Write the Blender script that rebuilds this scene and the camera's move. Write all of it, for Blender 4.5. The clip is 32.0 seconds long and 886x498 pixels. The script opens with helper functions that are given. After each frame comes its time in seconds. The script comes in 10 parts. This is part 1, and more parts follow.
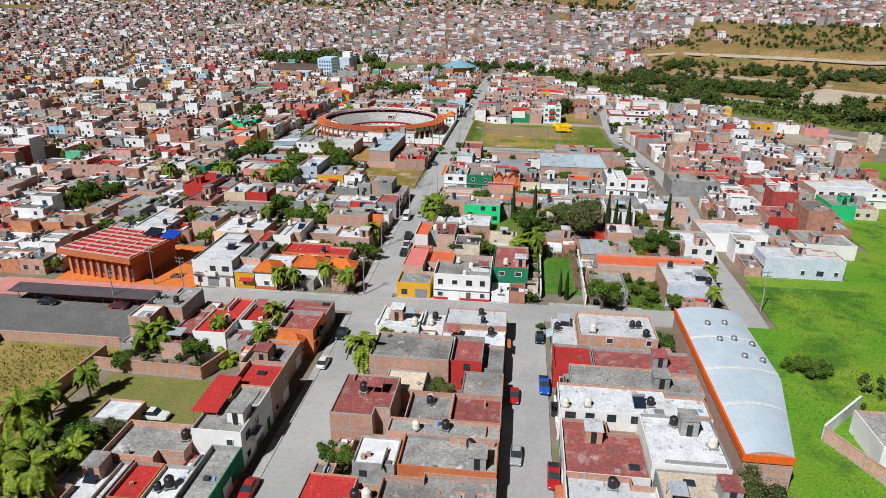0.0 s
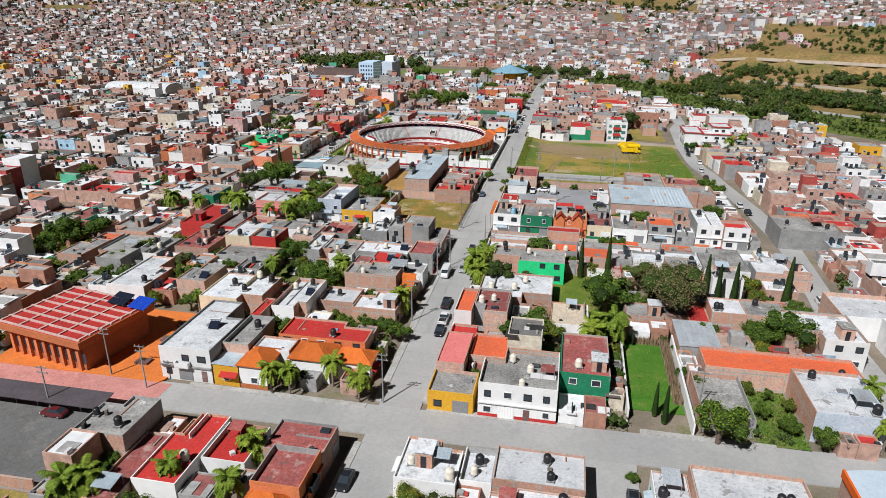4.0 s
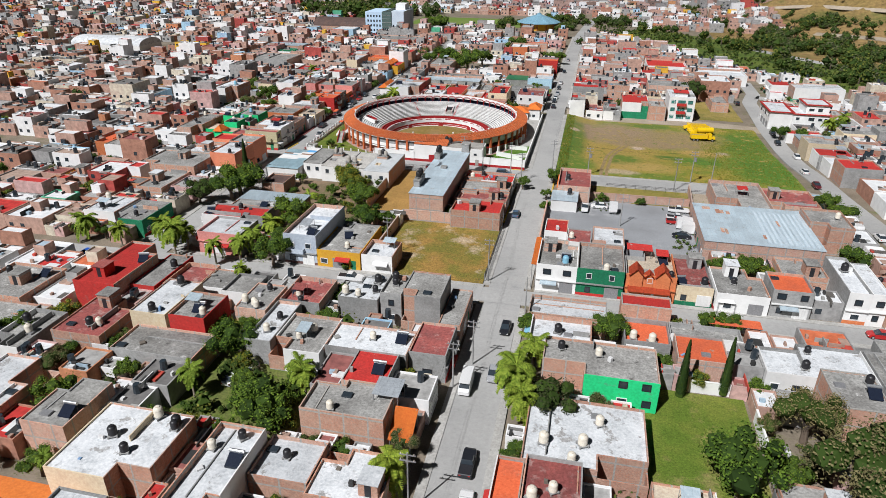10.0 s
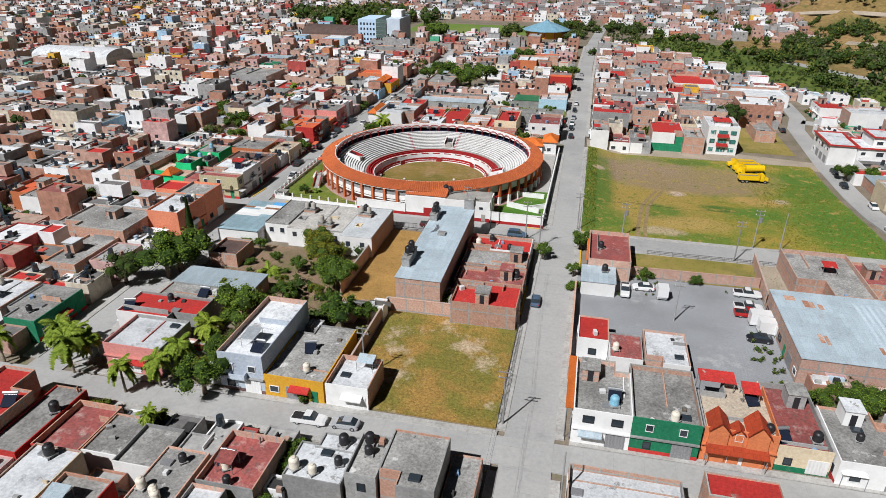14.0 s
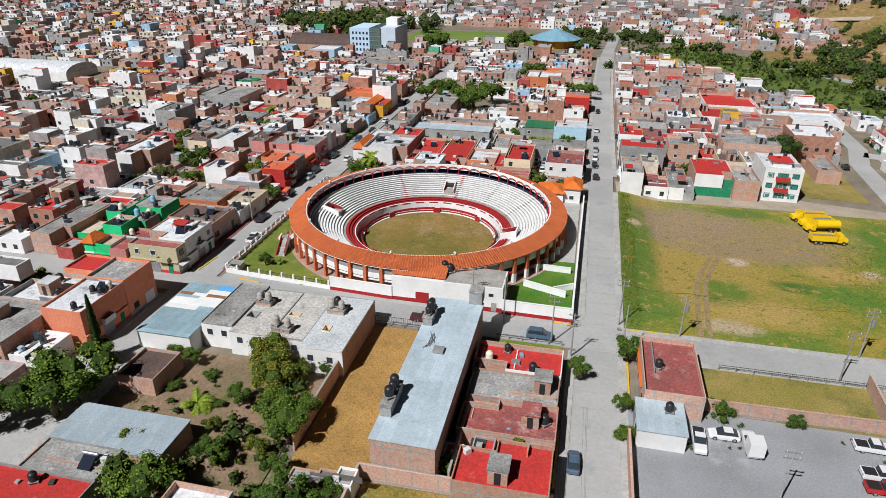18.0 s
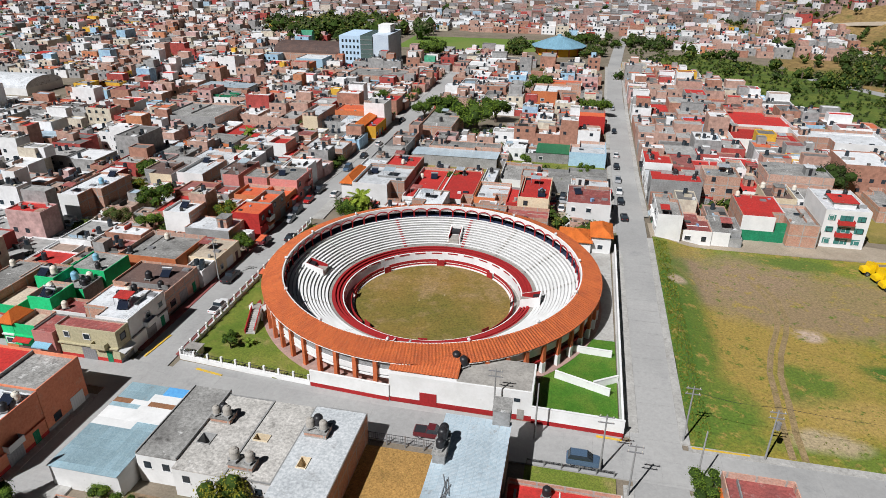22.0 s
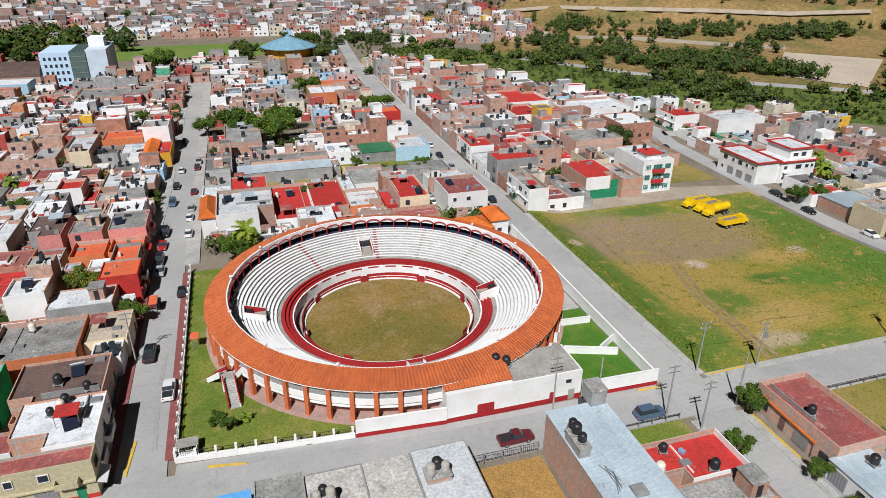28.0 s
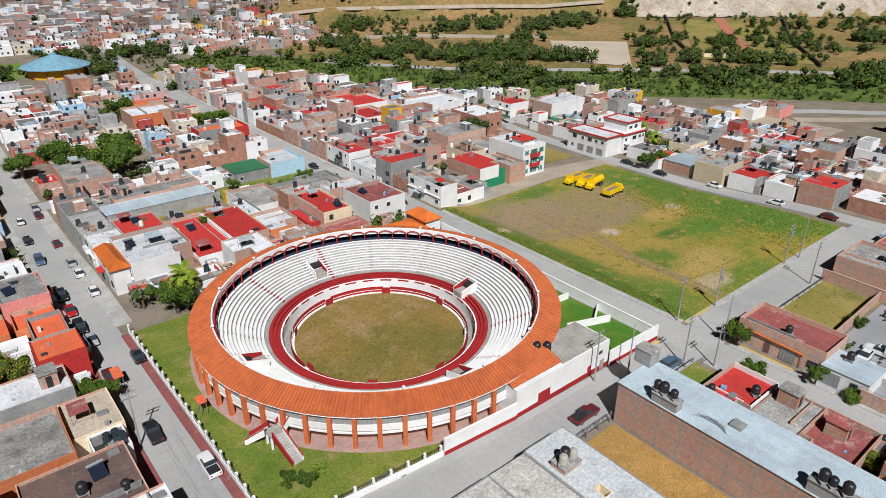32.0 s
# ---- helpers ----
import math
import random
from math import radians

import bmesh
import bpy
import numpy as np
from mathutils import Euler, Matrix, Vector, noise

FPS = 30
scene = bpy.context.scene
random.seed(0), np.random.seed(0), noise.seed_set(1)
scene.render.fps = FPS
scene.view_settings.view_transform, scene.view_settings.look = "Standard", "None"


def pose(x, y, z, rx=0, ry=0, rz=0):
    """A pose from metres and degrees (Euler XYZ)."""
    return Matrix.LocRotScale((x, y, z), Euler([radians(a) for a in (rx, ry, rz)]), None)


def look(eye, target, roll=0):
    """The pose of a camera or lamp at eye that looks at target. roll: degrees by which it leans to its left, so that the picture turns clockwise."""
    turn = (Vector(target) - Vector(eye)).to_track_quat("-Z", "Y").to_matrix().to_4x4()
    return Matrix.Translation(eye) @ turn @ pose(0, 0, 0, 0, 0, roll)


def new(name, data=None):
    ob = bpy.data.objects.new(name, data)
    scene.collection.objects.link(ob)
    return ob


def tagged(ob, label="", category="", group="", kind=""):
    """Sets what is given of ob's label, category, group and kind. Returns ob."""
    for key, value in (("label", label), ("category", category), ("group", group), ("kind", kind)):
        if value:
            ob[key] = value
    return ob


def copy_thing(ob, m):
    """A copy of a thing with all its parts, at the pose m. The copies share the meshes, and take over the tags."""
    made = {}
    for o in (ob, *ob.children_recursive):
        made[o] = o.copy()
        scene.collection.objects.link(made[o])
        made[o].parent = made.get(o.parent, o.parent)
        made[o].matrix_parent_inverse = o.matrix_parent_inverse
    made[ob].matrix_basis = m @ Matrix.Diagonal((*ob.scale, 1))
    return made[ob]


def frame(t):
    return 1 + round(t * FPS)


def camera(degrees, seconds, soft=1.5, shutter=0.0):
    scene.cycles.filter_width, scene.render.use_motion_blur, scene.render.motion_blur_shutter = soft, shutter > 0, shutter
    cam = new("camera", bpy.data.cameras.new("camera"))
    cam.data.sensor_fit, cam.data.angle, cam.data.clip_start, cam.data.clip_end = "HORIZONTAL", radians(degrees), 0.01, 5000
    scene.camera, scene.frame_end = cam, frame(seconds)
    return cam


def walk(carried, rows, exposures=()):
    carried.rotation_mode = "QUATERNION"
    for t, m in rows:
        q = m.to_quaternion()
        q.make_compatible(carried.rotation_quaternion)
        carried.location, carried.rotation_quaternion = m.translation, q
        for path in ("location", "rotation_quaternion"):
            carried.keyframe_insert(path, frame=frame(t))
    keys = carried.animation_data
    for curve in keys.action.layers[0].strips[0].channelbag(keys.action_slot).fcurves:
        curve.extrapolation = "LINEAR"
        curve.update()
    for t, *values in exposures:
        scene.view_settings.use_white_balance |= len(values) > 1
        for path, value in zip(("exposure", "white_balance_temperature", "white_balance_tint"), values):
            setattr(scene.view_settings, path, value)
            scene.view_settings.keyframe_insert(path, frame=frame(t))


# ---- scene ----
cam = camera(68.7, 32.0, 0.85)
METRES, EYE, TILT, LEAN, TURN = 309.28, 62.8, 0.0, 0.0, 6.8
ROWS = [
    (0.0, 0.0, 0.0, 0.0, 0.2, -21.07, -0.51),
    (0.5, 0.0, 0.0175, 0.0, 1.0, -21.06, -0.52),
    (1.0, -0.0002, 0.0348, 0.0001, 1.74, -21.08, -0.51),
    (1.5, -0.0006, 0.0521, 0.0003, 2.28, -21.1, -0.5),
    (2.0, -0.0012, 0.0694, 0.0004, 2.74, -21.09, -0.49),
    (2.5, -0.002, 0.0868, 0.0005, 3.25, -21.09, -0.48),
    (3.0, -0.0028, 0.1041, 0.0006, 3.71, -21.09, -0.48),
    (3.5, -0.0038, 0.1214, 0.0007, 4.02, -21.09, -0.48),
    (5.5, -0.0087, 0.1907, 0.0012, 5.01, -21.12, -0.46),
    (6.0, -0.01, 0.2075, 0.0011, 5.23, -21.12, -0.46),
    (6.5, -0.0114, 0.2249, 0.0008, 5.36, -22.01, -0.47),
    (7.0, -0.0131, 0.2422, 0.001, 5.47, -23.36, -0.47),
    (7.5, -0.0145, 0.2595, 0.0009, 5.61, -24.36, -0.46),
    (8.0, -0.0159, 0.2769, 0.001, 5.72, -25.23, -0.44),
    (8.5, -0.0176, 0.294, 0.0012, 5.81, -25.86, -0.44),
    (9.0, -0.0192, 0.3114, 0.0013, 5.82, -25.87, -0.43),
    (9.5, -0.021, 0.3287, 0.0014, 5.81, -25.85, -0.42),
    (10.0, -0.0226, 0.3457, 0.0016, 5.81, -25.85, -0.42),
    (10.5, -0.0241, 0.363, 0.0015, 5.81, -25.83, -0.42),
    (11.0, -0.0254, 0.3801, 0.0017, 5.82, -25.83, -0.43),
    (11.5, -0.0269, 0.3973, 0.0016, 5.82, -25.82, -0.41),
    (12.0, -0.0284, 0.4145, 0.0016, 5.82, -25.82, -0.41),
    (12.5, -0.03, 0.4317, 0.0016, 5.83, -25.81, -0.39),
    (13.0, -0.0315, 0.4488, 0.0018, 5.83, -25.81, -0.38),
    (13.5, -0.033, 0.4658, 0.0019, 5.85, -25.82, -0.4),
    (14.0, -0.0346, 0.4828, 0.002, 5.85, -25.83, -0.39),
    (14.5, -0.0361, 0.4996, 0.0021, 5.86, -25.82, -0.38),
    (16.5, -0.042, 0.5678, 0.002, 5.9, -25.79, -0.35),
    (17.0, -0.0436, 0.5849, 0.0021, 5.91, -25.79, -0.35),
    (17.5, -0.0451, 0.6019, 0.002, 5.93, -25.79, -0.35),
    (18.0, -0.0467, 0.6188, 0.0021, 5.92, -25.8, -0.34),
    (18.5, -0.0482, 0.6358, 0.0021, 5.94, -25.81, -0.34),
    (19.0, -0.0498, 0.6527, 0.0023, 5.94, -25.81, -0.33),
    (19.5, -0.0514, 0.6693, 0.0023, 5.95, -25.79, -0.34),
    (20.0, -0.0527, 0.685, 0.0027, 5.94, -25.76, -0.33),
    (20.5, -0.0538, 0.6978, 0.0027, 5.93, -25.76, -0.36),
    (21.0, -0.0561, 0.7073, 0.0028, 5.92, -25.77, -0.37),
    (21.5, -0.0606, 0.7128, 0.0027, 5.89, -25.78, -0.36),
    (22.0, -0.0655, 0.7146, 0.0025, 5.22, -25.78, -0.38),
    (22.5, -0.0722, 0.7149, 0.0027, 2.44, -25.79, -0.42),
    (23.0, -0.0802, 0.7152, 0.0027, -0.27, -25.82, -0.43),
    (23.5, -0.0906, 0.7159, 0.0029, -3.69, -25.84, -0.47),
    (24.0, -0.1025, 0.7174, 0.0028, -6.03, -25.82, -0.44),
    (24.5, -0.1149, 0.7194, 0.0028, -8.08, -25.8, -0.44),
    (25.0, -0.128, 0.7218, 0.0027, -10.33, -25.8, -0.4),
    (25.5, -0.1414, 0.725, 0.0025, -12.69, -25.79, -0.36),
    (27.5, -0.1977, 0.7434, 0.0019, -21.54, -25.74, -0.35),
    (28.0, -0.212, 0.7495, 0.0019, -23.82, -25.73, -0.35),
    (28.5, -0.2264, 0.7562, 0.0019, -26.14, -25.73, -0.35),
    (29.0, -0.2408, 0.7636, 0.002, -28.74, -25.71, -0.32),
    (29.5, -0.2547, 0.7717, 0.0022, -32.27, -25.7, -0.3),
    (30.0, -0.268, 0.7807, 0.0024, -35.98, -25.68, -0.28),
    (30.5, -0.2806, 0.7906, 0.0025, -39.26, -25.62, -0.28),
    (31.0, -0.2925, 0.8011, 0.0026, -41.67, -25.59, -0.26),
    (31.5, -0.3036, 0.8116, 0.0028, -43.88, -25.57, -0.23),
    (32.0, -0.3139, 0.8223, 0.0031, -46.18, -25.55, -0.22),
]
walk(cam, [(t, pose(0, 0, EYE, TILT, LEAN, TURN) @ pose(METRES * x, METRES * y, METRES * z, 90 + pitch, roll, yaw)) for t, x, y, z, yaw, pitch, roll in ROWS])
# ---- world, sun ----
world = bpy.data.worlds.new("sky")
scene.world = world
world.use_nodes = True
wn = world.node_tree
sky = wn.nodes.new("ShaderNodeTexSky")
sky.sky_type, sky.sun_disc = "NISHITA", False
SUN_EL, SUN_AZ = radians(49), math.atan2(-0.49, -0.87)
sky.sun_elevation, sky.sun_rotation = SUN_EL, SUN_AZ
bg = wn.nodes["Background"]
bg.inputs["Strength"].default_value = 0.0065
wn.links.new(sky.outputs[0], bg.inputs["Color"])
sun = new("sun", bpy.data.lights.new("sun", "SUN"))
sun.data.energy, sun.data.angle, sun.data.color = 5.3, radians(0.53), (0.985, 0.985, 1.0)
sun.matrix_world = look((-49 * 4, -87 * 4, 400), (0, 0, 400 - 4 * 99.85 * math.tan(SUN_EL)))


# ---- materials ----
def nodes_of(m):
    m.use_nodes = True
    nt = m.node_tree
    return nt, nt.nodes["Principled BSDF"]


def vec_of(nt, stretch=None):
    """Object coordinates, shifted by the object's own random number."""
    tc = nt.nodes.new("ShaderNodeTexCoord")
    oi = nt.nodes.new("ShaderNodeObjectInfo")
    mul = nt.nodes.new("ShaderNodeMath")
    mul.operation = "MULTIPLY"
    mul.inputs[1].default_value = 91.0
    nt.links.new(oi.outputs["Random"], mul.inputs[0])
    add = nt.nodes.new("ShaderNodeVectorMath")
    nt.links.new(tc.outputs["Object"], add.inputs[0])
    nt.links.new(mul.outputs[0], add.inputs[1])
    out = add.outputs[0]
    if stretch:
        mp = nt.nodes.new("ShaderNodeMapping")
        mp.inputs["Scale"].default_value = stretch
        nt.links.new(out, mp.inputs["Vector"])
        out = mp.outputs[0]
    return out, oi.outputs["Random"]


def noise_of(nt, vec, scale, detail=5.0, rough=0.6):
    n = nt.nodes.new("ShaderNodeTexNoise")
    n.inputs["Scale"].default_value, n.inputs["Detail"].default_value, n.inputs["Roughness"].default_value = scale, detail, rough
    nt.links.new(vec, n.inputs["Vector"])
    return n.outputs["Fac"]


def ramp_of(nt, fac, a, b, ca=(0, 0, 0, 1), cb=(1, 1, 1, 1)):
    r = nt.nodes.new("ShaderNodeValToRGB")
    r.color_ramp.elements[0].position, r.color_ramp.elements[1].position = a, b
    r.color_ramp.elements[0].color, r.color_ramp.elements[1].color = ca, cb
    nt.links.new(fac, r.inputs[0])
    return r.outputs[0]


def mix_of(nt, fac, a, b, kind="MIX"):
    m = nt.nodes.new("ShaderNodeMixRGB")
    m.blend_type = kind
    for i, v in enumerate((fac, a, b)):
        if isinstance(v, (int, float)):
            m.inputs[i].default_value = v
        elif isinstance(v, tuple):
            m.inputs[i].default_value = (*v[:3], 1)
        else:
            nt.links.new(v, m.inputs[i])
    return m.outputs[0]


def bump_of(nt, p, height, strength, dist=0.05):
    b = nt.nodes.new("ShaderNodeBump")
    b.inputs["Strength"].default_value, b.inputs["Distance"].default_value = strength, dist
    nt.links.new(height, b.inputs["Height"])
    nt.links.new(b.outputs[0], p.inputs["Normal"])


def mat(name, c, c2=None, rough=0.88, s1=0.3, s2=2.5, lo=0.38, hi=0.66, fine=0.3, bump=0.25, metal=0.0, stain=None, s3=0.7, sa=0.58, sb=0.72, tone=0.25, stretch=None, peel=None, pa=0.56, ps=0.35):
    """A surface with broad patches (c to c2), fine grain, stains of their own colour and a tone that varies from thing to thing."""
    m = bpy.data.materials.new(name)
    nt, p = nodes_of(m)
    vec, rnd = vec_of(nt, stretch)
    c2 = c2 or tuple(v * 0.68 for v in c)
    col = mix_of(nt, ramp_of(nt, noise_of(nt, vec, s1), lo, hi), c, c2)
    if stain:
        col = mix_of(nt, ramp_of(nt, noise_of(nt, vec, s3, 7, 0.7), sa, sb), col, stain)
    if peel:
        # flaking and streaks with a sharp edge
        col = mix_of(nt, ramp_of(nt, noise_of(nt, vec, ps, 9, 0.72), pa, pa + 0.035), col, peel)
    f = noise_of(nt, vec, s2, 8, 0.7)
    col = mix_of(nt, fine, col, ramp_of(nt, f, 0.25, 0.75), "OVERLAY")
    if tone:
        col = mix_of(nt, 1.0, col, ramp_of(nt, rnd, 0, 1, (1 - tone,) * 3 + (1,), (1 + tone * 0.4,) * 3 + (1,)), "MULTIPLY")
    nt.links.new(col, p.inputs["Base Color"])
    p.inputs["Roughness"].default_value, p.inputs["Metallic"].default_value = rough, metal
    p.inputs["Specular IOR Level"].default_value = 0.3
    if bump:
        bump_of(nt, p, f, bump)
    return m


def brick_mat(name, c1, c2, mortar, beam=(0.36, 0.35, 0.33), bay=3.4, storey=2.9, patch=(0.5, 0.42, 0.36)):
    """Raw brickwork with grey concrete posts and tie beams, mortar smears and dirt."""
    m = bpy.data.materials.new(name)
    nt, p = nodes_of(m)
    tc = nt.nodes.new("ShaderNodeTexCoord")
    vec, rnd = vec_of(nt)
    sep = nt.nodes.new("ShaderNodeSeparateXYZ")
    nt.links.new(tc.outputs["Object"], sep.inputs[0])
    s = nt.nodes.new("ShaderNodeMath")
    nt.links.new(sep.outputs[0], s.inputs[0])
    nt.links.new(sep.outputs[1], s.inputs[1])
    cb = nt.nodes.new("ShaderNodeCombineXYZ")
    nt.links.new(s.outputs[0], cb.inputs[0])
    nt.links.new(sep.outputs[2], cb.inputs[1])
    b = nt.nodes.new("ShaderNodeTexBrick")
    nt.links.new(cb.outputs[0], b.inputs["Vector"])
    for k, v in (("Color1", c1), ("Color2", c2), ("Mortar", mortar)):
        b.inputs[k].default_value = (*v, 1)
    for k, v in (("Scale", 1.0), ("Mortar Size", 0.011), ("Brick Width", 0.25), ("Row Height", 0.075), ("Bias", 0.0)):
        b.inputs[k].default_value = v
    col = mix_of(nt, ramp_of(nt, noise_of(nt, vec, 0.5, 6), 0.42, 0.7), b.outputs["Color"], patch)
    bands = []
    for out, every, wide in ((s.outputs[0], bay, 0.24), (sep.outputs[2], storey, 0.26)):
        md = nt.nodes.new("ShaderNodeMath")
        md.operation = "FLOORED_MODULO"
        md.inputs[1].default_value = every
        nt.links.new(out, md.inputs[0])
        lt = nt.nodes.new("ShaderNodeMath")
        lt.operation = "LESS_THAN"
        lt.inputs[1].default_value = wide
        nt.links.new(md.outputs[0], lt.inputs[0])
        bands.append(lt.outputs[0])
    mx = nt.nodes.new("ShaderNodeMath")
    mx.operation = "MAXIMUM"
    nt.links.new(bands[0], mx.inputs[0])
    nt.links.new(bands[1], mx.inputs[1])
    col = mix_of(nt, mx.outputs[0], col, beam)
    f = noise_of(nt, vec, 3.0, 8, 0.7)
    col = mix_of(nt, 0.35, col, ramp_of(nt, f, 0.25, 0.75), "OVERLAY")
    col = mix_of(nt, 1.0, col, ramp_of(nt, rnd, 0, 1, (0.8, 0.8, 0.8, 1), (1.1, 1.08, 1.05, 1)), "MULTIPLY")
    nt.links.new(col, p.inputs["Base Color"])
    p.inputs["Roughness"].default_value = 0.93
    bump_of(nt, p, b.outputs["Fac"], 0.4, -0.02)
    return m


def sheet_mat(name, c, rust, metal=0.2, pitch=6.0, rough=0.45, axis="X", seams=0.72):
    """Corrugated sheet with rust."""
    m = mat(name, c, tuple(v * 0.85 for v in c), rough, 0.25, 3.0, stain=rust, s3=0.5, sa=0.62, sb=0.75, bump=0, metal=metal)
    nt, p = m.node_tree, m.node_tree.nodes["Principled BSDF"]
    tc = nt.nodes.new("ShaderNodeTexCoord")
    w = nt.nodes.new("ShaderNodeTexWave")
    w.bands_direction = axis
    w.inputs["Scale"].default_value = pitch / 6.2832 * 3.14159
    nt.links.new(tc.outputs["Object"], w.inputs["Vector"])
    bump_of(nt, p, w.outputs["Fac"], 0.6, 0.04)
    # single sheets differ in tone, a few are rusty
    bk = nt.nodes.new("ShaderNodeTexBrick")
    for k, v in (("Color1", (1.05, 1.05, 1.05, 1)), ("Color2", (0.9, 0.9, 0.9, 1)), ("Mortar", (seams, seams, seams, 1)), ("Scale", 1.0), ("Mortar Size", 0.025), ("Brick Width", 0.95), ("Row Height", 4.6), ("Bias", -0.2)):
        bk.inputs[k].default_value = v
    nt.links.new(tc.outputs["Object"], bk.inputs["Vector"])
    old = p.inputs["Base Color"].links[0].from_socket
    nt.links.new(mix_of(nt, 1.0, old, bk.outputs["Color"], "MULTIPLY"), p.inputs["Base Color"])
    return m


def island_mat(name, colours, rough=0.9):
    """One of several colours for each loose piece."""
    m = bpy.data.materials.new(name)
    nt, p = nodes_of(m)
    g = nt.nodes.new("ShaderNodeNewGeometry")
    r = nt.nodes.new("ShaderNodeValToRGB")
    r.color_ramp.interpolation = "CONSTANT"
    el = r.color_ramp.elements
    total, at = sum(w for w, c in colours), 0.0
    for i, (w, c) in enumerate(colours):
        e = el[i] if i < 2 else el.new(at / total)
        e.position, e.color = at / total, (*c, 1)
        at += w
    nt.links.new(g.outputs["Random Per Island"], r.inputs[0])
    vec, rnd = vec_of(nt)
    f = noise_of(nt, vec, 0.8, 6)
    col = mix_of(nt, 0.45, r.outputs[0], ramp_of(nt, f, 0.2, 0.8), "OVERLAY")
    nt.links.new(col, p.inputs["Base Color"])
    p.inputs["Roughness"].default_value = rough
    return m


def leaf_mat(name, c, c2):
    m = bpy.data.materials.new(name)
    nt, p = nodes_of(m)
    g = nt.nodes.new("ShaderNodeNewGeometry")
    oi = nt.nodes.new("ShaderNodeObjectInfo")
    col = mix_of(nt, g.outputs["Random Per Island"], c, c2)
    col = mix_of(nt, 1.0, col, ramp_of(nt, oi.outputs["Random"], 0, 1, (0.75, 0.8, 0.8, 1), (1.2, 1.12, 1.0, 1)), "MULTIPLY")
    nt.links.new(col, p.inputs["Base Color"])
    p.inputs["Roughness"].default_value = 0.8
    p.inputs["Specular IOR Level"].default_value = 0.12
    return m


def plain(name, c, rough=0.5, metal=0.0, spec=0.4):
    m = bpy.data.materials.new(name)
    nt, p = nodes_of(m)
    vec, rnd = vec_of(nt)
    col = mix_of(nt, 0.2, c, ramp_of(nt, noise_of(nt, vec, 6.0), 0.3, 0.7), "OVERLAY")
    nt.links.new(col, p.inputs["Base Color"])
    p.inputs["Roughness"].default_value, p.inputs["Metallic"].default_value = rough, metal
    p.inputs["Specular IOR Level"].default_value = spec
    return m


DIRT = (0.16, 0.15, 0.14)
ROOF = {
    "g": mat("concrete_roof", (0.34, 0.335, 0.32), (0.2, 0.195, 0.185), stain=(0.11, 0.105, 0.1), s3=0.45, s1=0.22, fine=0.6, peel=(0.5, 0.495, 0.48), pa=0.6),
    "w": mat("whitewashed_roof", (0.66, 0.68, 0.7), (0.5, 0.52, 0.54), stain=(0.3, 0.3, 0.3), sa=0.56, sb=0.74, s3=0.5, tone=0.2, fine=0.45, peel=(0.33, 0.325, 0.32), pa=0.585),
    "c": mat("cream_roof", (0.62, 0.52, 0.4), (0.5, 0.42, 0.33), stain=(0.3, 0.27, 0.23), sa=0.6, sb=0.75, peel=(0.36, 0.33, 0.3), pa=0.62, fine=0.4),
    "r": mat("red_coated_roof", (0.5, 0.035, 0.03), (0.4, 0.035, 0.03), stain=(0.36, 0.14, 0.12), sa=0.6, sb=0.75, tone=0.2, peel=(0.4, 0.3, 0.28), pa=0.65, fine=0.4),
    "m": mat("faded_red_roof", (0.33, 0.09, 0.08), (0.24, 0.075, 0.07), stain=(0.46, 0.33, 0.3), sa=0.54, sb=0.72, s3=0.5, peel=(0.19, 0.095, 0.085), pa=0.58, fine=0.5),
    "o": mat("orange_coated_roof", (0.66, 0.13, 0.05), (0.56, 0.12, 0.055), stain=(0.4, 0.2, 0.13), sa=0.62, sb=0.78, tone=0.15, peel=(0.45, 0.25, 0.18), pa=0.62, fine=0.4),
    "p": mat("pink_coated_roof", (0.68, 0.2, 0.19), (0.62, 0.17, 0.16), stain=(0.5, 0.24, 0.22), tone=0.1),
    "h": mat("brown_tar_roof", (0.15, 0.095, 0.08), (0.1, 0.07, 0.065), stain=(0.25, 0.2, 0.18)),
    "b": sheet_mat("blue_grey_sheet", (0.56, 0.67, 0.74), (0.4, 0.36, 0.33), seams=0.86),
    "s": sheet_mat("grey_sheet", (0.5, 0.54, 0.58), (0.3, 0.25, 0.22)),
    "n": sheet_mat("green_sheet", (0.05, 0.25, 0.12), (0.1, 0.2, 0.1)),
    "t": sheet_mat("roof_tiles", (0.78, 0.19, 0.035), (0.45, 0.1, 0.03), 0.0, 22.0, 0.85, seams=1.0),
}
BRICK = brick_mat("raw_brick", (0.53, 0.245, 0.16), (0.43, 0.19, 0.12), (0.42, 0.33, 0.28), patch=(0.49, 0.32, 0.245))
BRICK2 = brick_mat("pale_brick", (0.6, 0.33, 0.245), (0.52, 0.265, 0.19), (0.5, 0.4, 0.35), patch=(0.55, 0.385, 0.31))
